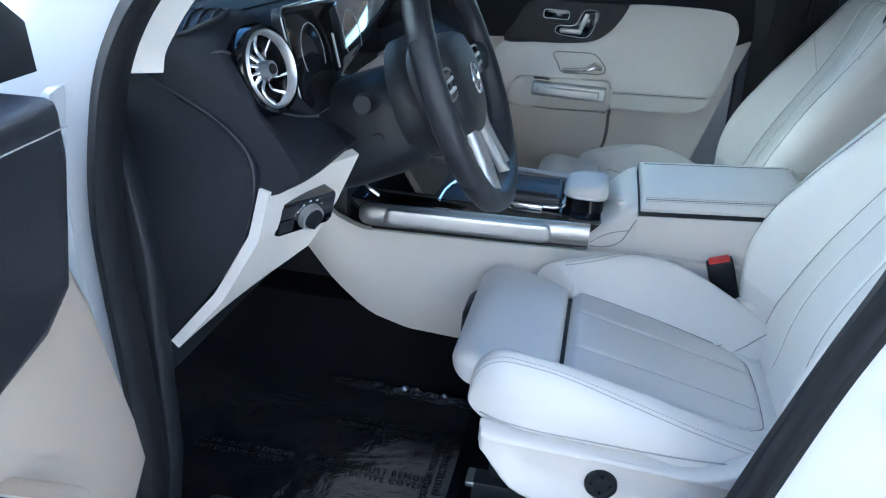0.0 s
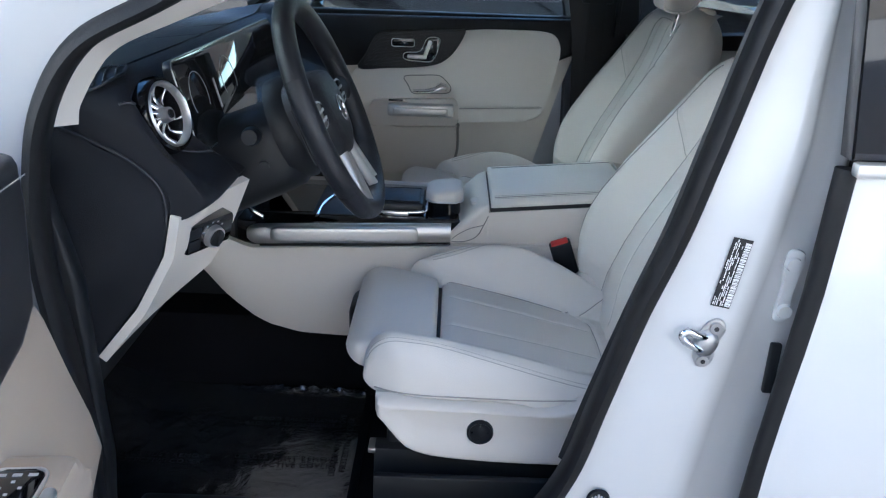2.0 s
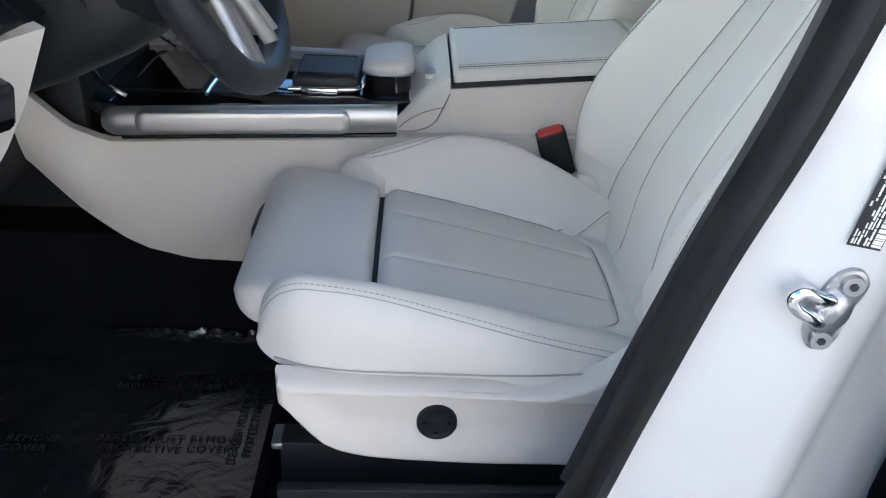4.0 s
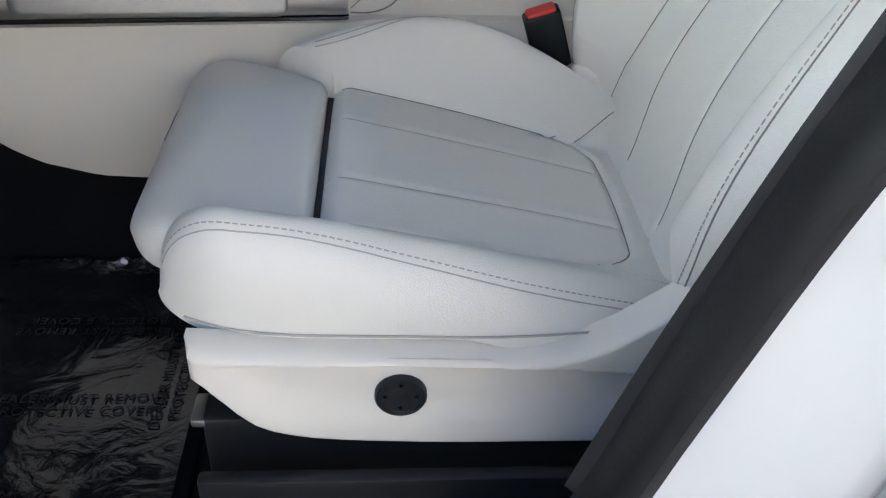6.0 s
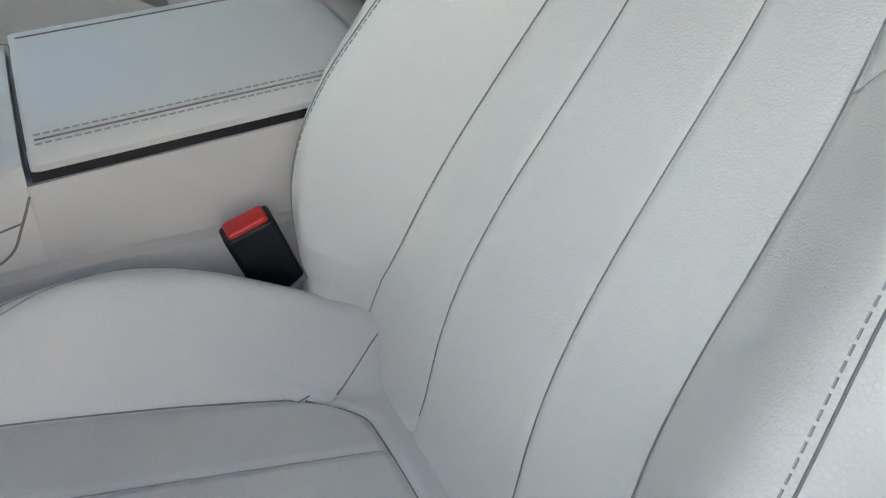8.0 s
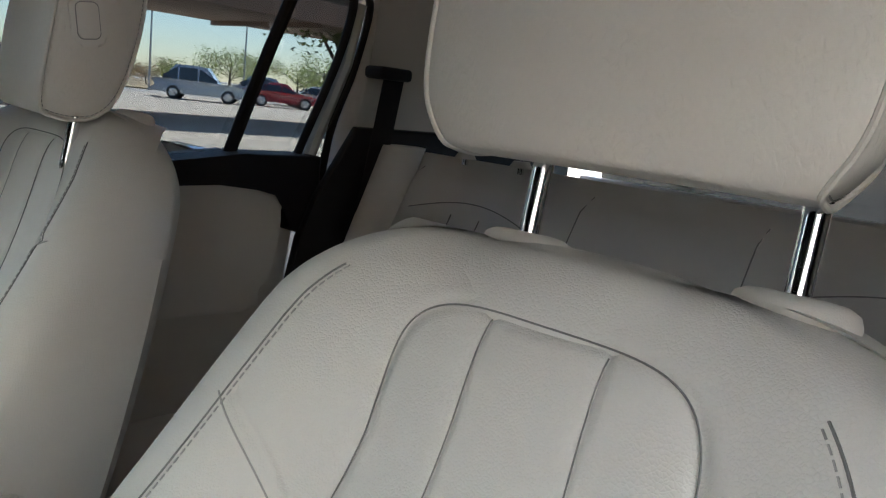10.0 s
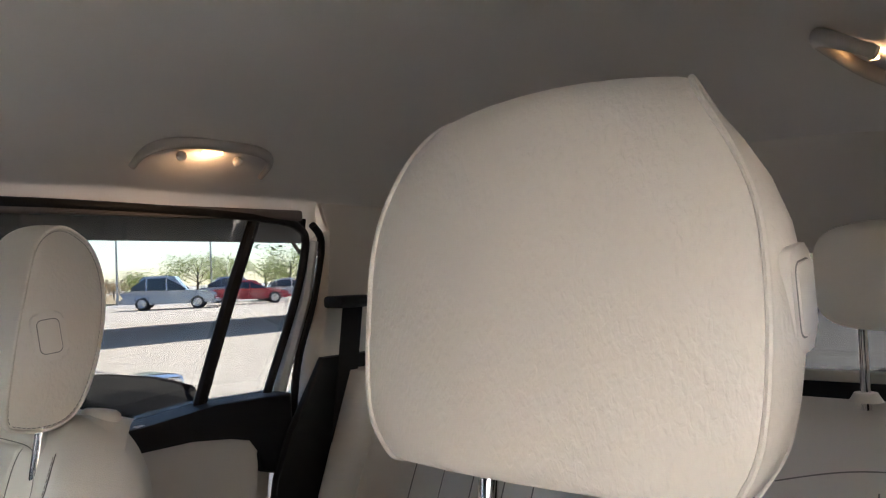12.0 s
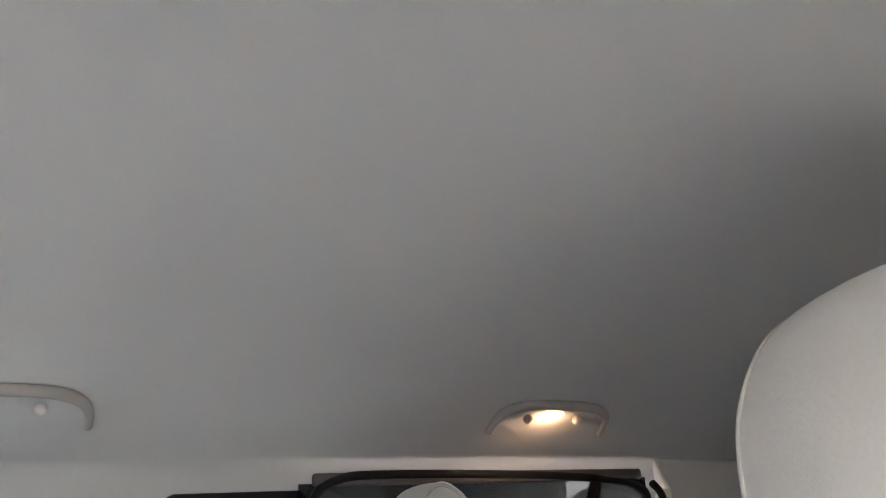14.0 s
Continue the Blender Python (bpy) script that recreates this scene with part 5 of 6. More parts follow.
part("lower_panel", slab([(-0.62, 0.44), (0.22, 0.44), (0.235, 0.60), (0.25, 0.72), (0.30, 0.90), (0.352, 1.06), (0.352, 1.09), (-0.62, 1.09)], "y", 0.685, 0.76, 0.006), CREAM_PLASTIC, pdoor, "cream lower door lining")
part("upper_band", slab([(-0.62, 1.0), (-0.33, 0.998), (-0.05, 1.02), (0.30, 1.03), (0.345, 1.05), (0.362, 1.152), (-0.62, 1.140)], "y", 0.668, 0.75, 0.012, 3), DARK, pdoor, "black soft upper door band")
part("cream_field", slab(outline([(-0.300, 0.985), (-0.20, 1.03), (-0.10, 1.07), (0.0, 1.105), (0.06, 1.115), (0.16, 1.118), (0.25, 1.116), (0.290, 1.102), (0.304, 1.060), (0.290, 0.98), (0.271, 0.90), (0.232, 0.858), (0.12, 0.848), (-0.05, 0.842), (-0.20, 0.836), (-0.29, 0.84), (-0.315, 0.91)]), "y", 0.650, 0.70, 0.005, 3), CREAM, pdoor, "padded cream leather door field")
deco = part("switch_plate", slab(outline([(-0.285, 0.996), (-0.262, 1.04), (-0.236, 1.088), (-0.205, 1.102), (-0.10, 1.108), (0.0, 1.113), (0.024, 1.113), (0.008, 1.075), (-0.018, 1.040), (-0.055, 1.016), (-0.12, 1.005), (-0.20, 1.000)], 4), "y", 0.644, 0.668, 0.002), DARK_FLAT, pdoor, "dark ribbed decor plate")
part("plate_edge", tube([(a, 0.6445, b) for a, b in outline([(-0.285, 0.996), (-0.262, 1.04), (-0.236, 1.088), (-0.205, 1.102), (-0.10, 1.108), (0.0, 1.113), (0.024, 1.113), (0.008, 1.075), (-0.018, 1.040), (-0.055, 1.016), (-0.12, 1.005), (-0.20, 1.000)], 4)], 0.0016, 5, closed=True), DARK_LEATHER, deco)
bm = bmesh.new()
for i in range(26):
    z = 1.006 + i * 0.004
    x0 = float(np.interp(z, [1.0, 1.04, 1.088, 1.102, 1.110], [-0.275, -0.258, -0.232, -0.20, -0.06]))
    x1 = float(np.interp(z, [1.0, 1.006, 1.016, 1.040, 1.075, 1.113], [-0.20, -0.125, -0.06, -0.022, 0.004, 0.018]))
    tube([(x0, 0.6438, z), (x1, 0.6438, z)], 0.0009, 4, bm=bm)
part("ribs", bm, DARK_LEATHER, deco, "fine grey decor lines")
sw = part("seat_switches", slab(outline([(-0.150, 1.028), (-0.148, 1.046), (-0.105, 1.052), (-0.085, 1.088), (-0.052, 1.090), (-0.050, 1.070), (-0.068, 1.026), (-0.11, 1.023)], 4), "y", 0.636, 0.65, 0.002), GLOSS, deco, "seat adjustment switches")
part("switch_rim", tube([(a, 0.6365, b) for a, b in outline([(-0.150, 1.028), (-0.148, 1.046), (-0.105, 1.052), (-0.085, 1.088), (-0.052, 1.090), (-0.050, 1.070), (-0.068, 1.026), (-0.11, 1.023)], 4)], 0.0013, 5, closed=True), SILVER, sw, "thin silver rim")
part("cushion_switch", box(-0.142, -0.085, 0.624, 0.637, 1.030, 1.042, 0.004), SILVER, sw)
part("backrest_switch", box(-0.006, 0.006, 0.624, 0.637, -0.022, 0.024, 0.004, m=Matrix.Translation((-0.083, 0, 1.060)) @ Matrix.Rotation(radians(20), 4, "Y")), SILVER, sw)
part("headrest_switch", box(-0.068, -0.056, 0.630, 0.637, 1.048, 1.084, 0.003), DARK_FLAT, sw)
mem = part("memory_keys", slab(round_rect(-0.155, 1.074, 0.066, 0.022, 0.007), "y", 0.637, 0.65, 0.002), GLOSS, deco, "memory keys")
part("mem_frame", tube([(p[0], 0.6372, p[1]) for p in round_rect(-0.155, 1.074, 0.066, 0.022, 0.007)], 0.0012, 6, closed=True), SILVER, mem)
# door pull and release
bowl_line = outline([(-0.150, 0.976), (-0.10, 0.981), (-0.050, 0.982), (-0.028, 0.968), (-0.012, 0.946), (-0.022, 0.931), (-0.07, 0.929), (-0.122, 0.927), (-0.138, 0.95)], 4)
bowl = part("release_bowl", slab(bowl_line, "y", 0.6465, 0.66, 0.001), CREAM_PLASTIC, pdoor, "cream release handle bowl")
# dark cord paints in the shade along the bowl's edge
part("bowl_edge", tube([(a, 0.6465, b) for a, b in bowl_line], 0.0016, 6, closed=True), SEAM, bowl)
part("release_lever", tube([(-0.122, 0.634, 0.936), (-0.085, 0.631, 0.938), (-0.062, 0.630, 0.942), (-0.040, 0.632, 0.954), (-0.022, 0.636, 0.948)], [0.005, 0.0075, 0.009, 0.013, 0.010], 14, flat=0.6), CHROME, bowl, "chrome door release lever")
part("pull_ledge", slab(outline([(-0.262, 0.850), (-0.246, 0.898), (-0.215, 0.908), (-0.10, 0.912), (-0.02, 0.916), (0.006, 0.910), (0.012, 0.880), (0.012, 0.844), (-0.02, 0.838), (-0.14, 0.834), (-0.24, 0.830)], 4), "y", 0.628, 0.664, 0.006, 3), CREAM_PLASTIC, pdoor, "cream pull ledge")
pull = part("pull_grip", box(-0.196, -0.001, 0.600, 0.634, 0.866, 0.902, 0.006, 3), SILVER, pdoor, "satin silver pull grip")
part("pull_plate", box(-0.180, -0.018, 0.594, 0.602, 0.869, 0.893, 0.005, 3), SILVER, pull, "raised silver grip face")
part("lock_key", box(-0.195, -0.152, 0.622, 0.630, 0.906, 0.9115, 0.002), GLOSS, pdoor)
for z0 in (0.883, 0.8895):
    part("stitching", dashes([(x, 0.6490, z0 + 0.045 * (x - 0.015)) for x in spaced(0.018, 0.258, 40)], 0.005, 0.002, 0.0007), THREAD, pdoor)
part("field_seam", tube([(x, 0.6490, 0.886 + 0.045 * (x - 0.015)) for x in spaced(0.016, 0.262, 20)], 0.0010, 5), SEAM, pdoor)
part("pocket", slab(outline([(-0.29, 0.812), (-0.14, 0.818), (-0.01, 0.824), (0.006, 0.815), (0.006, 0.74), (-0.022, 0.690), (-0.10, 0.675), (-0.24, 0.672), (-0.28, 0.70)], 4), "y", 0.672, 0.70, 0.004), CREAM_PLASTIC, pdoor, "cream door pocket cover")
# dark tube paints in the shade of the gap round the pocket
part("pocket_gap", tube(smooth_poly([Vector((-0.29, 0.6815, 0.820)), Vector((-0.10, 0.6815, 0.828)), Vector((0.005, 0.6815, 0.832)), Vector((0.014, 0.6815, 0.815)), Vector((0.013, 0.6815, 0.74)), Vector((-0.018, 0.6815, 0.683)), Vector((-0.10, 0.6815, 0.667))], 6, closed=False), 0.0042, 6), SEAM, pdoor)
part("speaker", slab(round_rect(-0.36, 0.60, 0.20, 0.16, 0.07), "y", 0.680, 0.69, 0.003), DARK_FLAT, pdoor)
pp = part("pane", sheet(lambda x, z: Vector((x, 0.76 - 0.25 * (z - 1.14), z)), spaced(-0.55, 0.36, 8), spaced(1.13, 1.46, 6), 0.004), GLASS, pdoor, "clear window pane")
pp.visible_shadow = False
part("belt_seal", box(-0.62, 0.36, 0.700, 0.745, 1.138, 1.156, 0.004), RUBBER, pdoor)
part("window_frame", tube([(-0.62, 0.75, 1.15), (-0.45, 0.73, 1.26), (-0.25, 0.70, 1.36), (0.0, 0.675, 1.425), (0.30, 0.665, 1.45), (0.44, 0.668, 1.452)], 0.018, 8), RUBBER, pdoor)
part("skin", sheet(lambda x, z: Vector((x, 0.875 + 0.02 * math.sin(math.pi * (z - 0.3) / 0.95), z)), spaced(-0.66, 0.40, 16), spaced(0.36, 1.14, 12), 0.02), WHITE, pdoor)
# door mirror outside
mirror = thing("door_mirror", "black door mirror outside the passenger window", "mirror", at=(-0.40, 0.92, 1.16))
part("housing", loft([[Vector((-0.43 + x, 0.965 + 0.095 * k * math.copysign(abs(math.cos(a)) ** 0.6, math.cos(a)), 1.225 + 0.062 * k * math.copysign(abs(math.sin(a)) ** 0.6, math.sin(a)))) for a in [2 * math.pi * i / 28 for i in range(28)]] for x, k in ((-0.10, 0.35), (-0.085, 0.7), (-0.05, 0.92), (0.0, 1.0), (0.02, 0.98))]), GLOSS, mirror)
part("mirror_glass", slab(round_rect(0.965, 1.225, 0.165, 0.105, 0.03), "x", -0.412, -0.406, 0.001), CHROME, mirror)
part("foot", tube([(-0.44, 0.89, 1.16), (-0.44, 0.86, 1.145)], 0.02, 10), GLOSS, mirror)

# centre pillar on the passenger's side, with belt
part("pillar_far", slab([(0.352, 0.45), (0.58, 0.45), (0.54, 1.0), (0.49, 1.52), (0.25, 1.52), (0.30, 1.3), (0.352, 1.10)], "y", 0.66, 0.84, 0.015), DARK_FLAT, body, "black centre pillar lining")
belt = thing("front_seat_belt", "black seat belt hanging from the centre pillar", "seat belt", at=(0.40, 0.65, 1.0))
part("webbing", box(0.375, 0.423, 0.645, 0.6475, 0.55, 1.34, 0.0008), WEB, belt)
part("guide", box(0.365, 0.433, 0.636, 0.66, 1.33, 1.37, 0.008), DARK_FLAT, belt)
part("height_slide", box(0.355, 0.445, 0.652, 0.662, 1.20, 1.42, 0.006), DARK_FLAT, belt)

# ---- rear passenger door ----
rp = thing("rear_passenger_door", "closed rear door with cream lining and side window", "car door", at=(0.8, 0.70, 0.45))
part("lower_panel", slab([(0.52, 0.44), (0.98, 0.44), (1.06, 0.62), (1.09, 0.72), (1.06, 0.80), (1.085, 0.95), (1.10, 1.055), (0.50, 1.055)], "y", 0.69, 0.76, 0.008), CREAM_PLASTIC, rp, "cream rear door lining")
part("arm_pad", slab(outline([(0.50, 0.84), (0.93, 0.80), (1.00, 0.82), (1.035, 0.92), (1.035, 1.005), (0.99, 1.036), (0.50, 1.025)]), "y", 0.665, 0.70, 0.010, 3), CREAM, rp)
part("upper_band", slab([(0.46, 1.030), (0.90, 1.040), (0.98, 1.041), (1.025, 1.030), (1.045, 1.004), (1.050, 0.955), (1.10, 0.94), (1.13, 0.99), (1.125, 1.096), (0.95, 1.097), (0.80, 1.080), (0.46, 1.067)], "y", 0.66, 0.76, 0.010, 3), DARK, rp, "black upper door band")
part("lock_pin", box(0.80, 0.88, 0.668, 0.684, 1.073, 1.082, 0.003), CREAM_PLASTIC, rp)
pp = part("pane", sheet(lambda x, z: Vector((x, 0.735 - 0.15 * (z - 1.06), z)), spaced(0.44, 1.185, 8), spaced(1.04, 1.445, 6), 0.004), TINT_GLASS, rp, "clear window pane")
pp.visible_shadow = False
part("divider", tube([(0.936, 0.712, 1.06), (0.968, 0.706, 1.16), (1.01, 0.695, 1.29), (1.062, 0.675, 1.45)], 0.0125, 8), RUBBER, rp, "black window divider bar")
part("frame_seal", tube(smooth_poly([Vector(p) for p in ((0.43, 0.70, 1.06), (0.435, 0.685, 1.25), (0.455, 0.665, 1.40), (0.50, 0.66, 1.447), (0.62, 0.66, 1.455), (0.90, 0.66, 1.45), (1.10, 0.665, 1.44), (1.165, 0.672, 1.425), (1.188, 0.682, 1.39), (1.168, 0.695, 1.28), (1.115, 0.71, 1.13), (1.095, 0.715, 1.075))], 6, closed=False), 0.0085, 10), RUBBER, rp, "black window seal")
# grey-brown cloth coloured dark to stand in for its shade
part("frame_header", box(0.46, 1.165, 0.656, 0.670, 1.438, 1.460, 0.006, 3), mat("shaded_cloth_trim", (0.12, 0.105, 0.10), 0.9, bump=0.3, scale=700, vary=0.06), rp, "cloth strip along the window's upper edge, shade painted in")
part("frame_edge", tube([(1.212, 0.69, 1.40), (1.195, 0.70, 1.28), (1.15, 0.715, 1.14), (1.125, 0.72, 1.06)], 0.014, 8), WHITE, rp, "white painted frame edge")
part("body_seal", tube(smooth_poly([Vector(q) for q in ((1.20, 0.672, 1.432), (1.228, 0.68, 1.405), (1.228, 0.686, 1.35), (1.21, 0.695, 1.26), (1.17, 0.70, 1.14), (1.15, 0.70, 0.98), (1.12, 0.70, 0.7))], 5, closed=False), 0.008, 8), RUBBER, rp, "black door seal")
part("skin", sheet(lambda x, z: Vector((x, 0.875 + 0.02 * math.sin(math.pi * (z - 0.3) / 0.95), z)), spaced(0.42, 1.4, 16), spaced(0.36, 1.06, 12), 0.02), WHITE, rp)

# rear corner pillar and belt
body_rear = thing("rear_side_trim", "cream and black trim on the rear pillars", "pillar trim", kind="structure")
part("rear_pillar", slab([(1.22, 0.50), (1.95, 0.50), (1.95, 1.50), (1.18, 1.50), (1.245, 1.42), (1.222, 1.28), (1.185, 1.15)], "y", 0.655, 0.74, 0.012), PILLAR, body_rear, "cream rear pillar trim")
part("rear_pillar_low", slab([(0.99, 0.45), (1.95, 0.45), (1.95, 1.16), (1.19, 1.16), (1.105, 1.02), (1.07, 0.94), (1.035, 0.80), (1.055, 0.70), (1.03, 0.62)], "y", 0.640, 0.66, 0.008), DARK_FLAT, body_rear, "black lower rear trim")
part("rear_pillar", slab([(1.22, 0.50), (1.95, 0.50), (1.95, 1.50), (1.18, 1.50), (1.245, 1.42), (1.222, 1.28), (1.185, 1.15)], "y", -0.74, -0.655, 0.012), PILLAR, body_rear, "cream rear pillar trim")
rbelt = thing("rear_seat_belt", "black rear seat belt with pillar guide", "seat belt", at=(1.25, 0.62, 1.0))
part("webbing", sheet(lambda u, w: Vector((1.235 - 0.10 * u, 0.625 - 0.004 * u, 1.27 - 0.62 * u)) + Vector((0.0, 0.0, 0.0)) + Vector((0.046 * w, -0.01 * w, 0)), spaced(0, 1, 10), spaced(0, 1, 4), 0.002), WEB, rbelt)
part("guide", box(1.205, 1.292, 0.60, 0.655, 1.258, 1.283, 0.008, 3), DARK_FLAT, rbelt)
# ---- rear bench ----
bench = thing("rear_bench", "cream leather rear bench with stitched backrest", "bench", at=(1.1, 0, 0.4))
def rb(u, y):
    c = 0.02 * math.cos(y * 2 * math.pi / 0.46) * step(0.62, 0.4, abs(y))
    return Vector((1.08 + 0.22 * u - 0.02 * math.sin(math.pi * u) + 0.012 * (1 - math.cos((y + 0.35) * 13)) * 0.3 + 0.05 * step(0.90, 1.0, u), y, 0.62 + 0.50 * u))
part("backrest", sheet(rb, spaced(0, 1, 30), spaced(-0.60, 0.60, 60), 0.10), CREAM, bench)
part("cushion", box(0.62, 1.15, -0.61, 0.61, 0.45, 0.665, 0.04, 4), CREAM, bench)
for y in (-0.56, -0.50, -0.43, -0.36, -0.21, -0.15, 0.15, 0.21, 0.28, 0.35, 0.42, 0.56):
    part("seam", tube([rb(u, y) + Vector((-0.0005, 0, 0)) for u in spaced(0.05, 0.80 if abs(y) not in (0.15, 0.56) else 0.95, 20)], 0.0012, 5), SEAM, bench)
for yc in (-0.38, 0.38):
    part("seam", tube([rb(0.80 + 0.05 * math.cos((y - yc) * 11), y) for y in spaced(yc - 0.15, yc + 0.15, 20)], 0.0012, 5), SEAM, bench)
# side bolster of the bench against the far wall
part("bolster", loft([[Vector((1.07 + 0.21 * u + 0.045 * math.cos(a), 0.595 + 0.045 * math.sin(a), 0.60 + 0.53 * u)) for a in [2 * math.pi * i / 16 for i in range(16)]] for u in spaced(0, 1, 10)]), CREAM, bench)
def rear_headrest(y):
    h = thing("rear_headrest", "cream leather rear headrest on chrome posts", "headrest", group="rear headrests", at=(1.33, y, 1.13))
    part("pad", loft([[Vector((1.325 + d, y + 0.125 * k * math.copysign(abs(math.cos(a)) ** 0.5, math.cos(a)), 1.295 + 0.075 * k * math.copysign(abs(math.sin(a)) ** 0.5, math.sin(a)))) for a in [2 * math.pi * i / 36 for i in range(36)]] for d, k in ((-0.045, 0.2), (-0.044, 0.8), (-0.035, 0.95), (-0.01, 1.0), (0.03, 0.97), (0.045, 0.7), (0.047, 0.2))]), CREAM, h)
    for sg in (-1, 1):
        part("post", tube([(1.33, y + sg * 0.07, 1.235), (1.33, y + sg * 0.07, 1.11)], 0.0065, 12), CHROME, h)
        bm = bmesh.new()
        bmesh.ops.create_cone(bm, cap_ends=True, segments=20, radius1=0.022, radius2=0.015, depth=0.012, matrix=Matrix.Translation((1.33, y + sg * 0.07, 1.128)))
        part("collar", bm, CREAM_PLASTIC, h)
    return h
rear_headrest(-0.40)
rear_headrest(0.40)
# tailgate
tail = thing("tailgate", "closed tailgate with rear window and cream trim", "tailgate", at=(2.05, 0, 0.8))
part("upper_trim", sheet(lambda u, y: Vector((1.76 + 0.26 * u, y, 1.60 - 0.245 * u)), spaced(0, 1, 6), spaced(-0.64, 0.64, 12), 0.03), PILLAR, tail)
part("lower_trim", box(2.02, 2.10, -0.66, 0.66, 0.45, 1.052, 0.02), DARK_FLAT, tail)
part("strip", box(2.00, 2.03, -0.64, 0.64, 1.050, 1.074, 0.005), CREAM_PLASTIC, tail)
tg = part("pane", sheet(lambda u, y: Vector((2.03 + 0.06 * (1 - u), y, 1.052 + 0.33 * u)), spaced(0, 1, 4), spaced(-0.62, 0.62, 8), 0.004), DARK_GLASS, tail, "tinted rear window")
tg.visible_shadow = False
part("load_floor", box(1.2, 2.04, -0.62, 0.62, 0.55, 0.60, 0.01), CARPET, tail)

# the rear cabin as a whole sits a touch further back and higher
for ob in (rp, body_rear, rbelt, bench, tail, *[o for o in scene.collection.objects if o.name.startswith("rear_headrest")]):
    ob.location += Vector((0.03, -0.04, 0.05))

# ---- driver's door, standing open ----
DH = Matrix.Translation((-0.600, -0.845, 0.0)) @ Matrix.Rotation(radians(-84), 4, "Z")
ddoor = thing("driver_door", "open white driver's door with black and cream lining", "car door", at=(-0.60, -0.845, 0.5))


def dd(name, bm, material, parent=None, label=""):
    bmesh.ops.transform(bm, matrix=DH, verts=bm.verts)
    return part(name, bm, material, parent or ddoor, label)


# local frame: x along the door from the hinge, y towards the cabin, z up
dd("skin", sheet(lambda x, z: Vector((x, -0.06 + 0.0 * x - 0.02 * math.sin(math.pi * (z - 0.3) / 0.9), z)), spaced(0.0, 1.05, 12), spaced(0.36, 1.14, 12), 0.02), WHITE)
dd("inner_frame", slab([(0.01, 0.40), (1.02, 0.40), (1.04, 1.12), (0.03, 1.12)], "y", -0.05, 0.045, 0.012, 3), WHITE)
lin = [(0.06, 0.42), (0.125, 0.46), (0.135, 0.60), (0.156, 0.72), (0.174, 0.785), (0.166, 0.83), (0.148, 0.89), (0.132, 0.95), (0.115, 0.985), (0.05, 0.985)]
rr = []
for x, k in ((0.100, 0.75), (0.106, 0.92), (0.118, 1.0), (0.30, 1.03), (0.60, 1.03), (0.98, 1.0), (1.0, 0.9)):
    rr.append([Vector((x, 0.05 + (y - 0.05) * k, z)) for y, z in lin])
# the doors' cream, darkened and warmed to paint in shade
SHADED_CREAM = mat("shaded_cream_lining", (0.42, 0.345, 0.27), 0.55, bump=0.25, scale=900, vary=0.04, big=4)
dd("lining", loft(rr), SHADED_CREAM, None, "cream lower door lining with shade painted into its colour")
dd("upper_band", slab([(0.145, 0.985), (0.19, 0.955), (0.30, 0.945), (0.50, 0.95), (1.0, 0.95), (1.02, 1.15), (0.130, 1.15), (0.125, 1.10)], "y", 0.040, 0.140, 0.018, 3), DARK_LEATHER, None, "black leather upper door band")
dd("stitching", dashes([(x, 0.1405, 1.128) for x in spaced(0.13, 0.9, 60)], 0.005, 0.002, 0.0008), THREAD)
arm_d = dd("armrest", slab(round_rect(0.485, 0.855, 0.43, 0.080, 0.03), "y", 0.12, 0.216, 0.014, 3), SHADED_CREAM)
ctl = dd("mirror_control", slab(round_rect(0.372, 0.172, 0.118, 0.050, 0.012), "z", 0.885, 0.8975, 0.002), GLOSS, arm_d, "gloss black mirror control panel")
dd("control_frame", tube([(q[0], q[1], 0.8965) for q in round_rect(0.372, 0.172, 0.121, 0.053, 0.013)], 0.0018, 8, closed=True), SILVER, arm_d, "thin satin metal control frame")
dd("window_key", box(0.345, 0.385, 0.2035, 0.216, 0.890, 0.903, 0.005, 3), SILVER, arm_d, "satin metal window key")
bm = bmesh.new()
for px, py in ((0.322, 0.158), (0.322, 0.172), (0.322, 0.186)):
    box(px - 0.0020, px + 0.0020, py - 0.0042, py + 0.0042, 0.8975, 0.8980, 0, bm=bm)
for px, py in ((0.332, 0.172), (0.350, 0.172), (0.341, 0.163), (0.341, 0.181)):
    box(px - 0.0016, px + 0.0016, py - 0.0016, py + 0.0016, 0.8975, 0.8980, 0, bm=bm)
dd("symbols", bm, GREY_MARK, ctl, "small pale symbols")
dd("window_frame", slab([(0.05, 1.14), (0.085, 1.14), (0.52, 1.47), (0.47, 1.50)], "y", -0.02, 0.03, 0.006), RUBBER)
dd("mirror_base", slab([(0.05, 1.15), (0.22, 1.15), (0.12, 1.24), (0.06, 1.20)], "y", 0.02, 0.075, 0.01), DARK_FLAT)
dd("latch", box(-0.002, 0.012, 0.0, 0.03, 0.80, 0.86, 0.003), DARK_FLAT)
dd("hinge", box(-0.04, 0.02, 0.01, 0.03, 0.62, 0.70, 0.004), WHITE)
dd("hinge", box(-0.04, 0.02, 0.01, 0.03, 0.92, 1.0, 0.004), WHITE)

# ---- floor mat with its dealer film ----
fm = thing("floor_mat", "black carpet floor mat on the driver's floor", "floor mat", at=(-0.4, -0.4, 0.39))
part("carpet_top", slab(round_rect(-0.47, -0.395, 0.62, 0.46, 0.05), "z", 0.386, 0.396, 0.003), CARPET, fm)
film_m = mat("clear_plastic_film", (0.022, 0.022, 0.024), 0.14, bump=0.0, vary=0.2, coat=1.0)
fn, fl = film_m.node_tree.nodes, film_m.node_tree.links
fc = fn.new("ShaderNodeTexCoord")
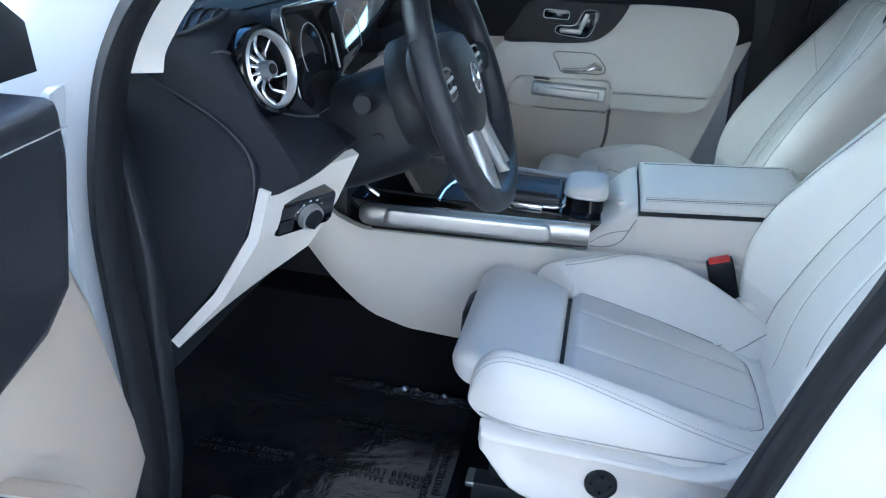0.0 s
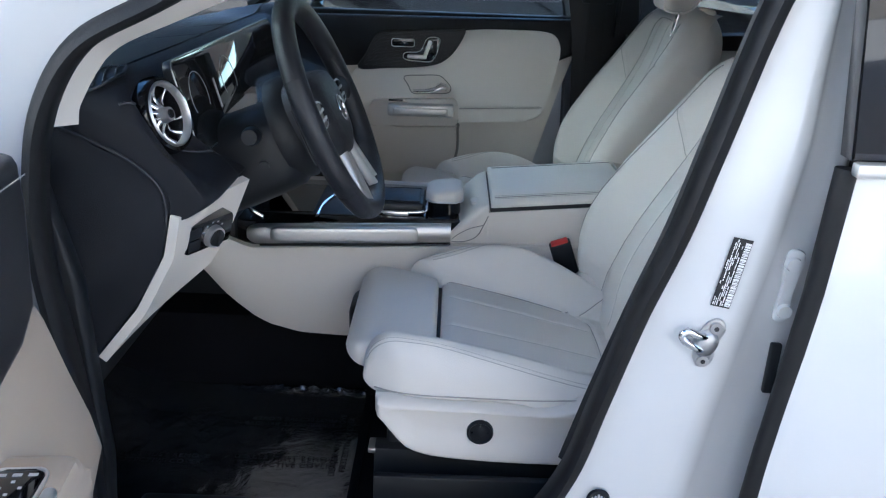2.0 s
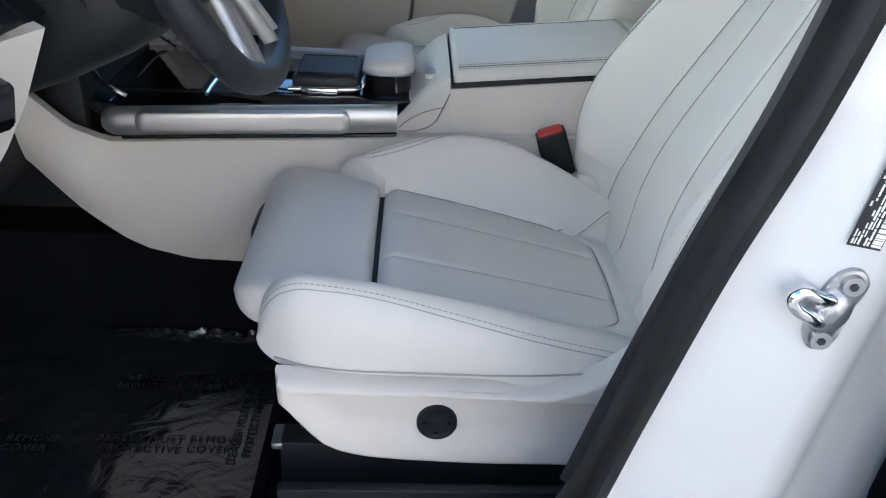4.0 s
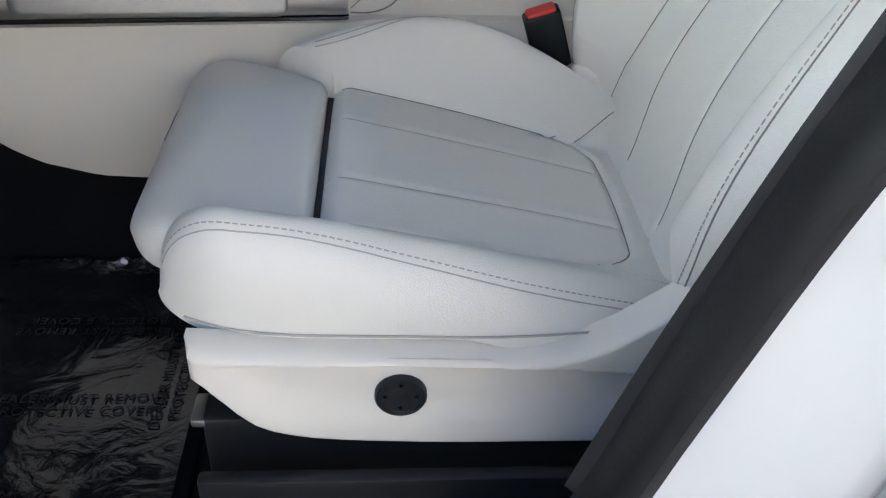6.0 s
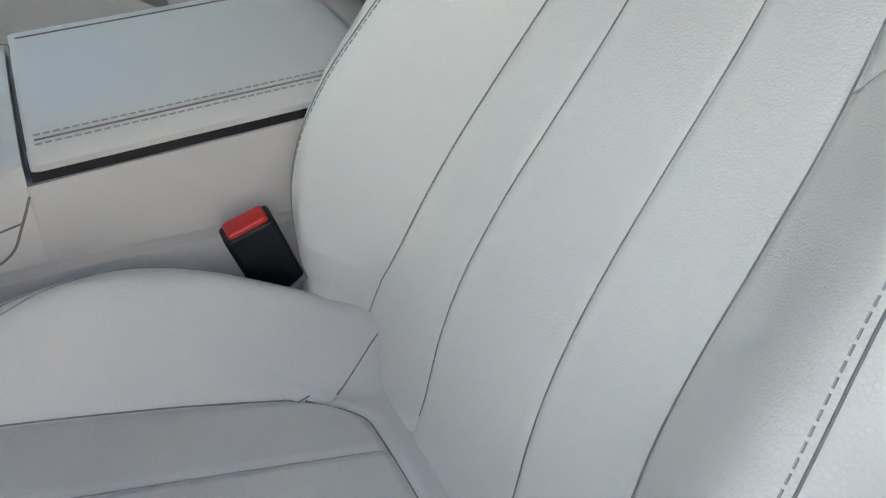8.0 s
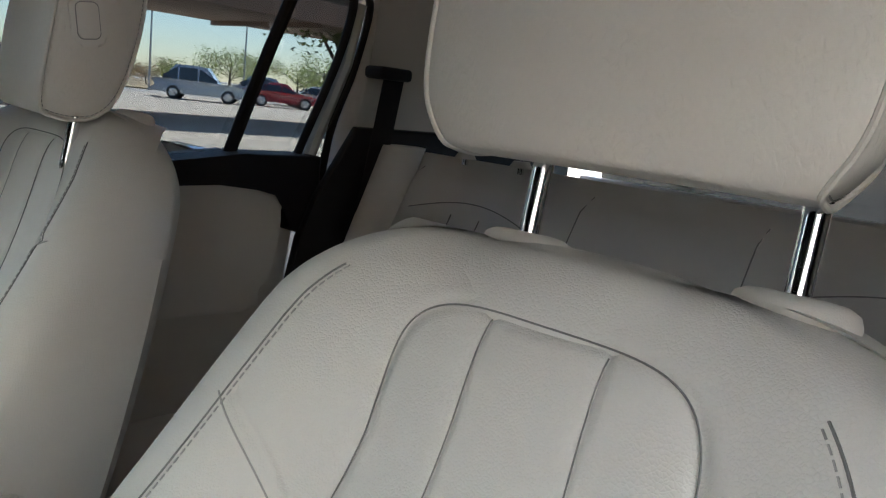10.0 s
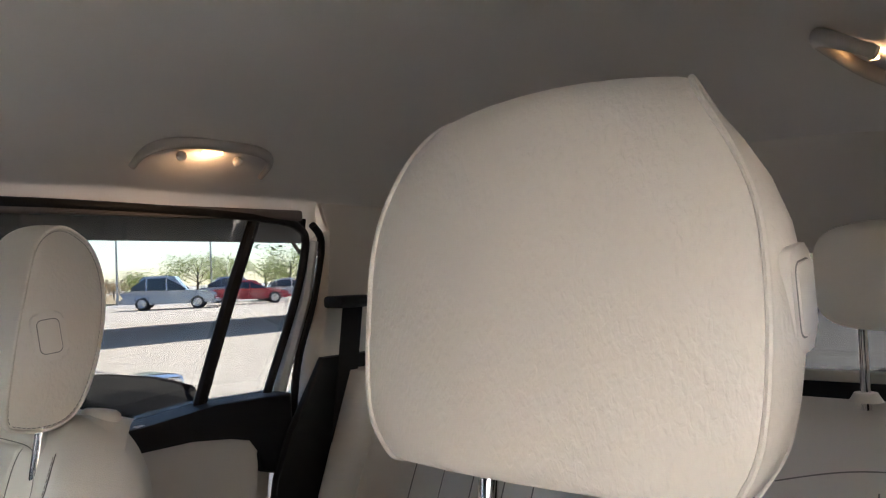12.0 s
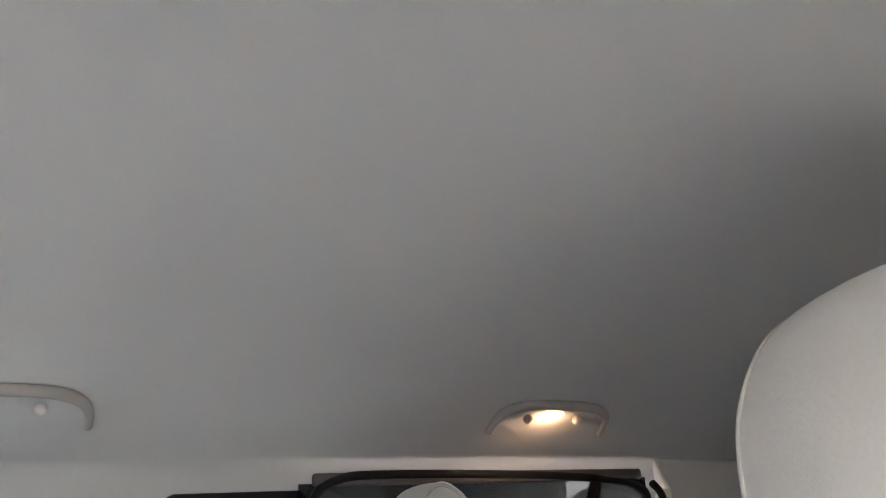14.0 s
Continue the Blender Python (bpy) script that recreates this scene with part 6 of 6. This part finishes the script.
f1 = fn.new("ShaderNodeTexNoise")
f1.inputs["Scale"].default_value, f1.inputs["Detail"].default_value, f1.inputs["Distortion"].default_value = 17.0, 5.0, 2.2
f2 = fn.new("ShaderNodeBump")
f2.inputs["Strength"].default_value, f2.inputs["Distance"].default_value = 0.30, 0.006
fl.new(fc.outputs["Object"], f1.inputs["Vector"])
fl.new(f1.outputs["Fac"], f2.inputs["Height"])
fl.new(f2.outputs["Normal"], fn["Principled BSDF"].inputs["Normal"])
fl.new(f2.outputs["Normal"], fn["Principled BSDF"].inputs["Coat Normal"])
film = thing("protective_film", "wrinkled clear plastic dealer film over the mat", "protective film", at=(-0.4, -0.4, 0.397))
def film_z(x, y):
    n = noise.noise((x * 14, y * 14, 0)) * 0.0018 + noise.noise((x * 40, y * 24, 3)) * 0.0008
    ridge = 0.010 * math.exp(-((x * 0.04 + y + 0.192 + 0.006 * noise.noise((x * 30, 0, 5))) / 0.012) ** 2) * step(-0.52, -0.38, x) * (1 + 0.9 * noise.noise((x * 90, y * 160, 1)))
    return 0.3995 + n + ridge + 0.05 * step(-0.62, -0.80, x)
part("sheet", sheet(lambda x, y: Vector((x, y, film_z(x, y))), spaced(-0.76, -0.175, 110), spaced(-0.625, -0.232, 72) + spaced(-0.230, -0.150, 50), 0.0006), film_m, film)
FILM_INK = mat("printed_film_ink", (0.002, 0.002, 0.002), 0.6, vary=0.1)
def lettering(text, x, y, size, turn, parent):
    cu = bpy.data.curves.new("lettering", "FONT")
    cu.body, cu.size, cu.extrude, cu.align_x = text, size, 0.0002, "CENTER"
    cu.space_character = 1.15
    cu.materials.append(FILM_INK)
    ob = new("lettering", cu)
    ob.parent = parent
    ob.matrix_parent_inverse = Matrix.Translation((0.4, 0.4, -0.397))
    ob.matrix_basis = Matrix.Translation((x, y, film_z(x, y) + 0.0022)) @ Matrix.Rotation(radians(turn), 4, "Z")
    return ob
for x, y, turn in ((-0.308, -0.438, 0), (-0.208, -0.375, 90), (-0.315, -0.312, 180), (-0.40, -0.57, 0), (-0.56, -0.44, 0)):
    a = radians(turn)
    lettering("DEALER MUST REMOVE", x, y, 0.0175, turn, film)
    lettering("PROTECTIVE COVER", x + 0.019 * math.sin(a), y - 0.019 * math.cos(a), 0.0175, turn, film)

# pedals in the dark footwell
for y, w, nm, lab in ((-0.36, 0.09, "brake_pedal", "black rubber brake pedal"), (-0.25, 0.05, "accelerator_pedal", "black rubber accelerator pedal")):
    p = thing(nm, lab, "pedal", at=(-0.80, y, 0.5))
    part("pad", box(-0.012, 0.012, -w / 2, w / 2, -0.035, 0.035, 0.005, m=Matrix.Translation((-0.78, y, 0.53)) @ Matrix.Rotation(radians(-25), 4, "Y")), RUBBER, p)
    part("arm", tube([(-0.79, y, 0.55), (-0.86, y, 0.66), (-0.90, y, 0.78)], 0.008, 8), DARK_FLAT, p)

# ---- grab handles ----
HANDLE = mat("grey_beige_plastic", (0.40, 0.36, 0.315), 0.55, bump=0.2, scale=900, vary=0.04)
GLOW = bpy.data.materials.new("lamp_glow")
GLOW.use_nodes = True
ge = GLOW.node_tree.nodes["Principled BSDF"]
ge.inputs["Emission Color"].default_value, ge.inputs["Emission Strength"].default_value = (1.0, 0.55, 0.22, 1), 0.7
def grab_handle(x0, x1, sg, lit, yc=0.42):
    mid, L = (x0 + x1) / 2, x1 - x0
    g = thing("grab_handle", "folding cream roof grab handle" + (" with a lit reading lamp" if lit else ""), "grab handle", group="grab handles", at=(mid, sg * yc, roof_z(mid, yc)))

    def place(a, b, down):
        return Vector((mid + a, sg * (yc + b), roof_z(mid + a, yc + b) - down))
    loop = []
    for t in spaced(0, math.pi, 41):
        q = math.sin(t) ** 0.62
        loop.append((math.copysign(abs(math.cos(t)) ** 0.62, math.cos(t)) * L / 2, 0.036 - 0.062 * q, 0.022 - 0.015 * q))
    part("bar", tube([place(a, b, d) for a, b, d in loop], [0.0060 + 0.0030 * step(0.030, -0.020, b) for a, b, d in loop], 12, flat=0.8), HANDLE, g)
    for k in (-0.20, 0.24):
        bm = bmesh.new()
        bmesh.ops.create_uvsphere(bm, u_segments=14, v_segments=10, radius=0.0085, matrix=Matrix.Translation(place(L * k, 0.014, 0.010)))
        part("pivot", bm, PILLAR, g)
    if lit:
        lens = place(L * 0.01, 0.004, 0.006)
        part("lamp_lens", box(lens.x - 0.017, lens.x + 0.017, lens.y - 0.005, lens.y + 0.005, lens.z - 0.0015, lens.z + 0.003, 0.001), GLOW, g, "small glowing warm lamp lens")
        la = new("reading_light", bpy.data.lights.new("reading_light", "AREA"))
        la.data.energy, la.data.color, la.data.size = 0.010, (1.0, 0.58, 0.28), 0.03
        la.data.shape, la.data.size_y = "RECTANGLE", 0.012
        la.matrix_world = look(place(L * 0.01, 0.002, 0.016), place(L * 0.01, 0.070, 0.006))
    return g
grab_handle(0.755, 0.990, 1, True, 0.442)
grab_handle(-0.108, 0.126, 1, False, 0.435)
grab_handle(0.888, 1.125, -1, True, 0.472)

# ---- outside ----
def ground_mat():
    m = mat("asphalt", (0.36, 0.325, 0.29), 0.9, bump=0.08, scale=20, vary=0.08, big=0.25, spec=0.2)
    return m
ground = tagged(part("ground", sheet(lambda x, y: Vector((x, y, 0.0)), [-400, -60, -20, -8, 0, 8, 20, 60, 120, 400], [-400, -60, -20, -8, 0, 8, 20, 60, 120, 400], 0), ground_mat()), "grey asphalt car park", "ground", kind="structure")
CONCRETE = mat("pale_concrete", (0.41, 0.335, 0.255), 0.85, bump=0.06, scale=20, vary=0.07, big=0.4)
lot = tagged(part("pavement", box(-60, 75, 7.0, 48, -0.05, 0.012, 0), CONCRETE), "pale sunlit concrete driving lane", "pavement", kind="structure")
CANOPY = mat("brown_canopy_steel", (0.17, 0.115, 0.085), 0.7, bump=0.2, scale=20, vary=0.12, big=0.6)
canopy = thing("canopy", "long brown steel canopy across the car park", "canopy", kind="structure")
part("deck", box(-10, 40, 19.5, 26, 3.29, 3.49, 0.02), CANOPY, canopy)
part("fascia", box(-10, 40, 19.4, 19.5, 3.24, 5.9, 0.02), CANOPY, canopy)
for x in (-8, -2, 4, 10, 16, 22, 28, 34):
    part("beam", box(x - 0.09, x + 0.09, 19.6, 26, 3.14, 3.30, 0.01), CANOPY, canopy)
for x in (-8, 4, 28):
    part("column", box(x - 0.12, x + 0.12, 25.6, 25.85, 0, 3.16, 0.02), CANOPY, canopy)
# unseen roof added over the car to keep the sun off
SHADE_ROOF = mat("shade_roof_paint", (0.74, 0.72, 0.68), 0.6, bump=0.2, scale=30, vary=0.05, big=0.6)
port = thing("carport", "plain pale roof added out of view to shade the car", "carport", kind="structure")
part("deck", box(-0.7, 7.5, -3.4, 3.0, 3.40, 3.52, 0.02), SHADE_ROOF, port)
for x in (-0.4, 7.2):
    for y in (-3.2, 2.8):
        part("column", box(x - 0.07, x + 0.07, y - 0.07, y + 0.07, 0, 3.41, 0.01), SHADE_ROOF, port)
STUCCO = mat("pale_stucco", (0.82, 0.78, 0.71), 0.9, bump=0.5, scale=30, vary=0.05, big=0.5)
# added out of view to bounce sunlight in through the windscreen
tagged(part("wall_front", box(-6.1, -5.5, -9, 9, 0, 5.5, 0.05), STUCCO), "unseen pale wall added to bounce light through the windscreen", "wall", kind="structure")
# added out of view to cut low sky light on the driver's side
tagged(part("wall_side", box(-20, 30, -12.6, -12.0, 0, 7.5, 0.05), mat("tan_stucco", (0.40, 0.34, 0.27), 0.9, bump=0.5, scale=30, vary=0.05, big=0.5)), "unseen tan wall added to block low sky light", "wall", kind="structure")
# added beside the car to bounce sunlight up into the cabin
tagged(part("pavement_apron", box(-5.4, 30, -11.9, -1.0, -0.05, 0.012, 0), mat("white_concrete", (0.36, 0.325, 0.28), 0.85, bump=0.3, scale=20, vary=0.08, big=0.4)), "pale concrete apron added to bounce light into the car", "pavement", kind="structure")
TYRE = mat("tyre_rubber", (0.02, 0.02, 0.02), 0.8, bump=0.3, scale=60)
def parked_car(name, label, x, y, turn, paint, L=4.6, H=1.65, W=1.85, suv=True, hood=0.95):
    c = thing(name, label, "car", group="parked cars", at=(x, y, 0))
    m = Matrix.Translation((x, y, 0)) @ Matrix.Rotation(radians(turn), 4, "Z")
    def put(nm, bm, ma, par=None, lab=""):
        bmesh.ops.transform(bm, matrix=m, verts=bm.verts)
        return part(nm, bm, ma, par or c, lab)
    hb = hood if suv else 0.85
    prof = [(-L / 2, 0.35), (L / 2 - 0.05, 0.32), (L / 2, 0.55), (L / 2 - 0.08, hb - 0.12), (L / 2 - 0.9, hb + 0.02), (L * 0.16, hb + 0.07), (-L / 2 + 0.05, hb + 0.08), (-L / 2 - 0.02, 0.7)]
    def section(pts, w0, w1, nseg=5):
        pp = smooth_poly([Vector((a, b, 0)) for a, b in pts], 4)
        ring = lambda y, k: [Vector((p.x * k, y, p.y)) for p in pp]
        return loft([ring(-w0 * 0.97, 0.985), ring(-w0, 1.0), ring(0, 1.0), ring(w0, 1.0), ring(w0 * 0.97, 0.985)])
    put("body", section(prof, W / 2, W / 2), paint)
    roof = [(L * 0.20, hb + 0.02), (L * 0.06, H - 0.06), (-L * 0.05, H), (-L * 0.30 if suv else -L * 0.18, H - 0.03), (-L * 0.46 if suv else -L * 0.38, hb + 0.02)]
    rr = []
    for yy, k, dz in ((-W / 2 + 0.04, 1.0, 0), (-W / 2 + 0.16, 0.96, 1), (W / 2 - 0.16, 0.96, 1), (W / 2 - 0.04, 1.0, 0)):
        rr.append([Vector((a * k, yy, b if (dz or b < hb + 0.1) else hb + 0.03)) for a, b in roof])
    put("cabin", loft(rr), paint)
    for sg in (-1, 1):
        wpoly = [(a * 0.93, hb + 0.06 + (b - hb - 0.02) * 0.78) for a, b in roof]
        for i, (a0, a1) in enumerate(((0.18, -0.02), (-0.04, -0.24), (-0.26, -0.42 if suv else -0.33))):
            t0 = min(H - 0.14, hb + 0.08 + (H - hb - 0.2) * min(1, max(0.05, (0.2 - a0) / 0.13)))
            t1 = H - 0.15 if a1 > -0.3 else (hb + 0.30 if suv else hb + 0.14)
            bmw = bmesh.new()
            q = [(a0 * L, hb + 0.05, 0.045), (a1 * L, hb + 0.05, 0.045), (a1 * L, t1, 0.13), (a0 * L, t0, 0.13)]
            vs = [bmw.verts.new((px, sg * (W / 2 - in_ + 0.012), pz)) for px, pz, in_ in q] + [bmw.verts.new((px, sg * (W / 2 - in_ - 0.03), pz)) for px, pz, in_ in q]
            bmw.faces.new(vs[:4]); bmw.faces.new(vs[4:][::-1])
            for k in range(4):
                bmw.faces.new((vs[k], vs[(k + 1) % 4], vs[4 + (k + 1) % 4], vs[4 + k]))
            put("window", bmw, SCREEN)
        for wx in (-L * 0.30, L * 0.31):
            w = put("wheel", loft([[Vector((wx + r * math.cos(a), sg * yy, 0.345 + r * math.sin(a))) for a in [2 * math.pi * i / 28 for i in range(28)]] for r, yy in ((0.30, W / 2 - 0.22), (0.345, W / 2 - 0.20), (0.345, W / 2 + 0.0), (0.31, W / 2 + 0.02), (0.24, W / 2 + 0.015))]), TYRE)
            put("rim", loft([[Vector((wx + r * math.cos(a), sg * yy, 0.345 + r * math.sin(a))) for a in [2 * math.pi * i / 20 for i in range(20)]] for r, yy in ((0.235, W / 2 + 0.016), (0.22, W / 2 + 0.022), (0.15, W / 2 + 0.010), (0.05, W / 2 + 0.024))]), SILVER, w)
        put("headlight", box(L / 2 - 0.28, L / 2 - 0.04, sg * (W / 2 - 0.25) - 0.14, sg * (W / 2 - 0.25) + 0.14, hb - 0.22, hb - 0.08, 0.03), CHROME)
        put("tail_light", box(-L / 2 - 0.03, -L / 2 + 0.18, sg * (W / 2 - 0.16) - 0.1, sg * (W / 2 - 0.16) + 0.1, hb - 0.18, hb + 0.02, 0.03), RED)
    put("windscreen", slab([(-W / 2 + 0.2, 0), (W / 2 - 0.2, 0), (W / 2 - 0.28, 0.55), (-W / 2 + 0.28, 0.55)], "x", 0, 0.01, 0), SCREEN).matrix_basis = m @ Matrix.Translation((L * 0.205, 0, hb + 0.06)) @ Matrix.Rotation(radians(-48), 4, "Y")
    return c
for sg in (-1, 1):
    for wx in (-1.30, 1.50):
        w = part("wheel", loft([[Vector((wx + r * math.cos(a), sg * yy, 0.34 + r * math.sin(a))) for a in [2 * math.pi * i / 32 for i in range(32)]] for r, yy in ((0.27, 0.60), (0.34, 0.62), (0.34, 0.80), (0.31, 0.82), (0.24, 0.815))]), TYRE, body, "black road wheel tyre")
        part("rim", loft([[Vector((wx + r * math.cos(a), sg * yy, 0.34 + r * math.sin(a))) for a in [2 * math.pi * i / 24 for i in range(24)]] for r, yy in ((0.238, 0.816), (0.22, 0.822), (0.15, 0.808), (0.05, 0.826))]), SILVER, w, "silver wheel rim")
PAINT_SILVER = mat("silver_blue_car_paint", (0.42, 0.46, 0.52), 0.3, metal=0.4, coat=1.0, vary=0.03)
PAINT_RED = mat("red_car_paint", (0.45, 0.02, 0.04), 0.3, coat=1.0, vary=0.04)
PAINT_BLACK = mat("black_car_paint", (0.008, 0.008, 0.010), 0.15, coat=1.0, vary=0.1)
PAINT_BLUE = mat("pale_blue_car_paint", (0.30, 0.36, 0.45), 0.3, coat=1.0, vary=0.04)
def at_ray(dist, ang):
    return 0.12 + dist * math.sin(radians(ang)), -0.63 + dist * math.cos(radians(ang))
x, y = at_ray(47, 30.4)
parked_car("parked_suv", "silver estate car parked in the sun", x, y, -38, PAINT_SILVER, 4.7, 1.85)
x, y = at_ray(50, 35.6)
parked_car("parked_hatchback", "bright red hatchback parked in the sun", x, y, -30, PAINT_RED, 4.2, 1.45, suv=False)
x, y = at_ray(57, 34.8)
parked_car("parked_estate", "pale blue estate car parked in the sun", x, y, -30, PAINT_BLUE, 4.8, 1.75)
x, y = at_ray(55, 38.4)
parked_car("parked_sedan", "white saloon parked in the sun", x, y, -30, WHITE, 4.6, 1.5, suv=False)
x, y = at_ray(60, 22.0)
parked_car("parked_van", "white car parked far across the lot", x, y, 0, WHITE, 4.6, 1.6)
parked_car("parked_coupe", "black saloon parked in the next bay", -0.20, 3.40, 0, PAINT_BLACK, 4.7, 1.66, hood=1.05)
parked_car("parked_pickup", "white car parked behind in the row", 8.5, -1.6, 90, WHITE, 4.8, 1.7)
# tan verge and trees along the far edge
VERGE = mat("dry_grass_verge", (0.33, 0.24, 0.13), 0.95, bump=0.6, scale=12, vary=0.3, big=0.2)
tagged(part("verge", box(-120, 160, 56, 120, -0.05, 0.10, 0), VERGE), "strip of dry tan grass", "verge", kind="structure")
def leaf_mat(name, c):
    m = mat(name, c, 0.7, vary=0.45, big=0.9, scale=5)
    n, l = m.node_tree.nodes, m.node_tree.links
    thin = n.new("ShaderNodeBsdfTranslucent")
    thin.inputs[0].default_value = (c[0] * 1.6, c[1] * 1.7, c[2] * 1.2, 1)
    both = n.new("ShaderNodeMixShader")
    both.inputs[0].default_value = 0.5
    l.new(n["Principled BSDF"].outputs[0], both.inputs[1])
    l.new(thin.outputs[0], both.inputs[2])
    l.new(both.outputs[0], n["Material Output"].inputs[0])
    return m
LEAF = [leaf_mat("spring_leaves", (0.22, 0.26, 0.06)), leaf_mat("dark_leaves", (0.08, 0.12, 0.03)), leaf_mat("russet_leaves", (0.26, 0.17, 0.09))]
BARK = mat("bark", (0.09, 0.07, 0.055), 0.9, bump=0.8, scale=30, vary=0.3)
def tree(x, y, h, spread, leaf, rng, cards=900):
    t = thing("tree", "young tree with loose spring foliage", "tree", group="far trees", at=(x, y, 0))
    bm = tube([(x, y, 0), (x + 0.05 * h * rng.uniform(-1, 1), y, h * 0.3), (x, y, h * 0.75)], [0.035 * h, 0.026 * h, 0.008 * h], 7)
    tips = []
    for k in range(9):
        a, z0 = rng.uniform(0, 6.28), h * rng.uniform(0.22, 0.6)
        q = Vector((x + spread * 0.75 * math.cos(a), y + spread * 0.75 * math.sin(a), z0 + h * rng.uniform(0.12, 0.35)))
        tube([(x, y, z0), tuple(Vector((x, y, z0)).lerp(q, 0.5) + Vector((0, 0, 0.03 * h))), tuple(q)], [0.012 * h, 0.008 * h, 0.003 * h], 5, bm=bm)
        tips.append(q)
    part("trunk", bm, BARK, t)
    vs, fs = [], []
    for k in range(cards):
        c = rng.choice(tips) + Vector((rng.gauss(0, 0.28), rng.gauss(0, 0.28), rng.gauss(0, 0.16))) * spread
        s = rng.uniform(0.05, 0.13) * max(1.0, h / 6)
        u = Vector((rng.gauss(0, 1), rng.gauss(0, 1), rng.gauss(0, 0.6))).normalized()
        w = u.orthogonal().normalized()
        i = len(vs)
        vs += [c - u * s, c + w * s * 0.55, c + u * s, c - w * s * 0.55]
        fs.append((i, i + 1, i + 2, i + 3))
    me = bpy.data.meshes.new("crown")
    me.from_pydata([tuple(v) for v in vs], [], fs)
    me.materials.append(leaf)
    ob = new("crown", me)
    ob.parent = t
    ob.matrix_parent_inverse = Matrix.Translation((-x, -y, 0))
    return t
rng = random.Random(7)
for i in range(16):
    ang = 14 + i * 2.2 + rng.uniform(-0.6, 0.6)
    x, y = at_ray(rng.uniform(66, 84), ang)
    tree(x, y, rng.uniform(1.9, 3.0) + (1.2 if ang > 31 else 0), rng.uniform(1.6, 2.6), LEAF[0] if ang > 31 else LEAF[rng.choice((0, 2, 2))], rng, 2200)
x, y = at_ray(30, 39.5)
tree(x, y, 6.8, 2.3, LEAF[1], rng, 1800)
# lamp posts
for d, ang in ((62, 27.0), (70, 33.0)):
    x, y = at_ray(d, ang)
    lp = thing("street_lamp", "thin grey car park lamp post", "street lamp", group="lamp posts", at=(x, y, 0))
    part("pole", tube([(x, y, 0), (x, y, 7.5)], [0.09, 0.06], 8), STEEL, lp)
    part("head", box(x - 0.5, x + 0.1, y - 0.12, y + 0.12, 7.45, 7.6, 0.03), STEEL, lp)
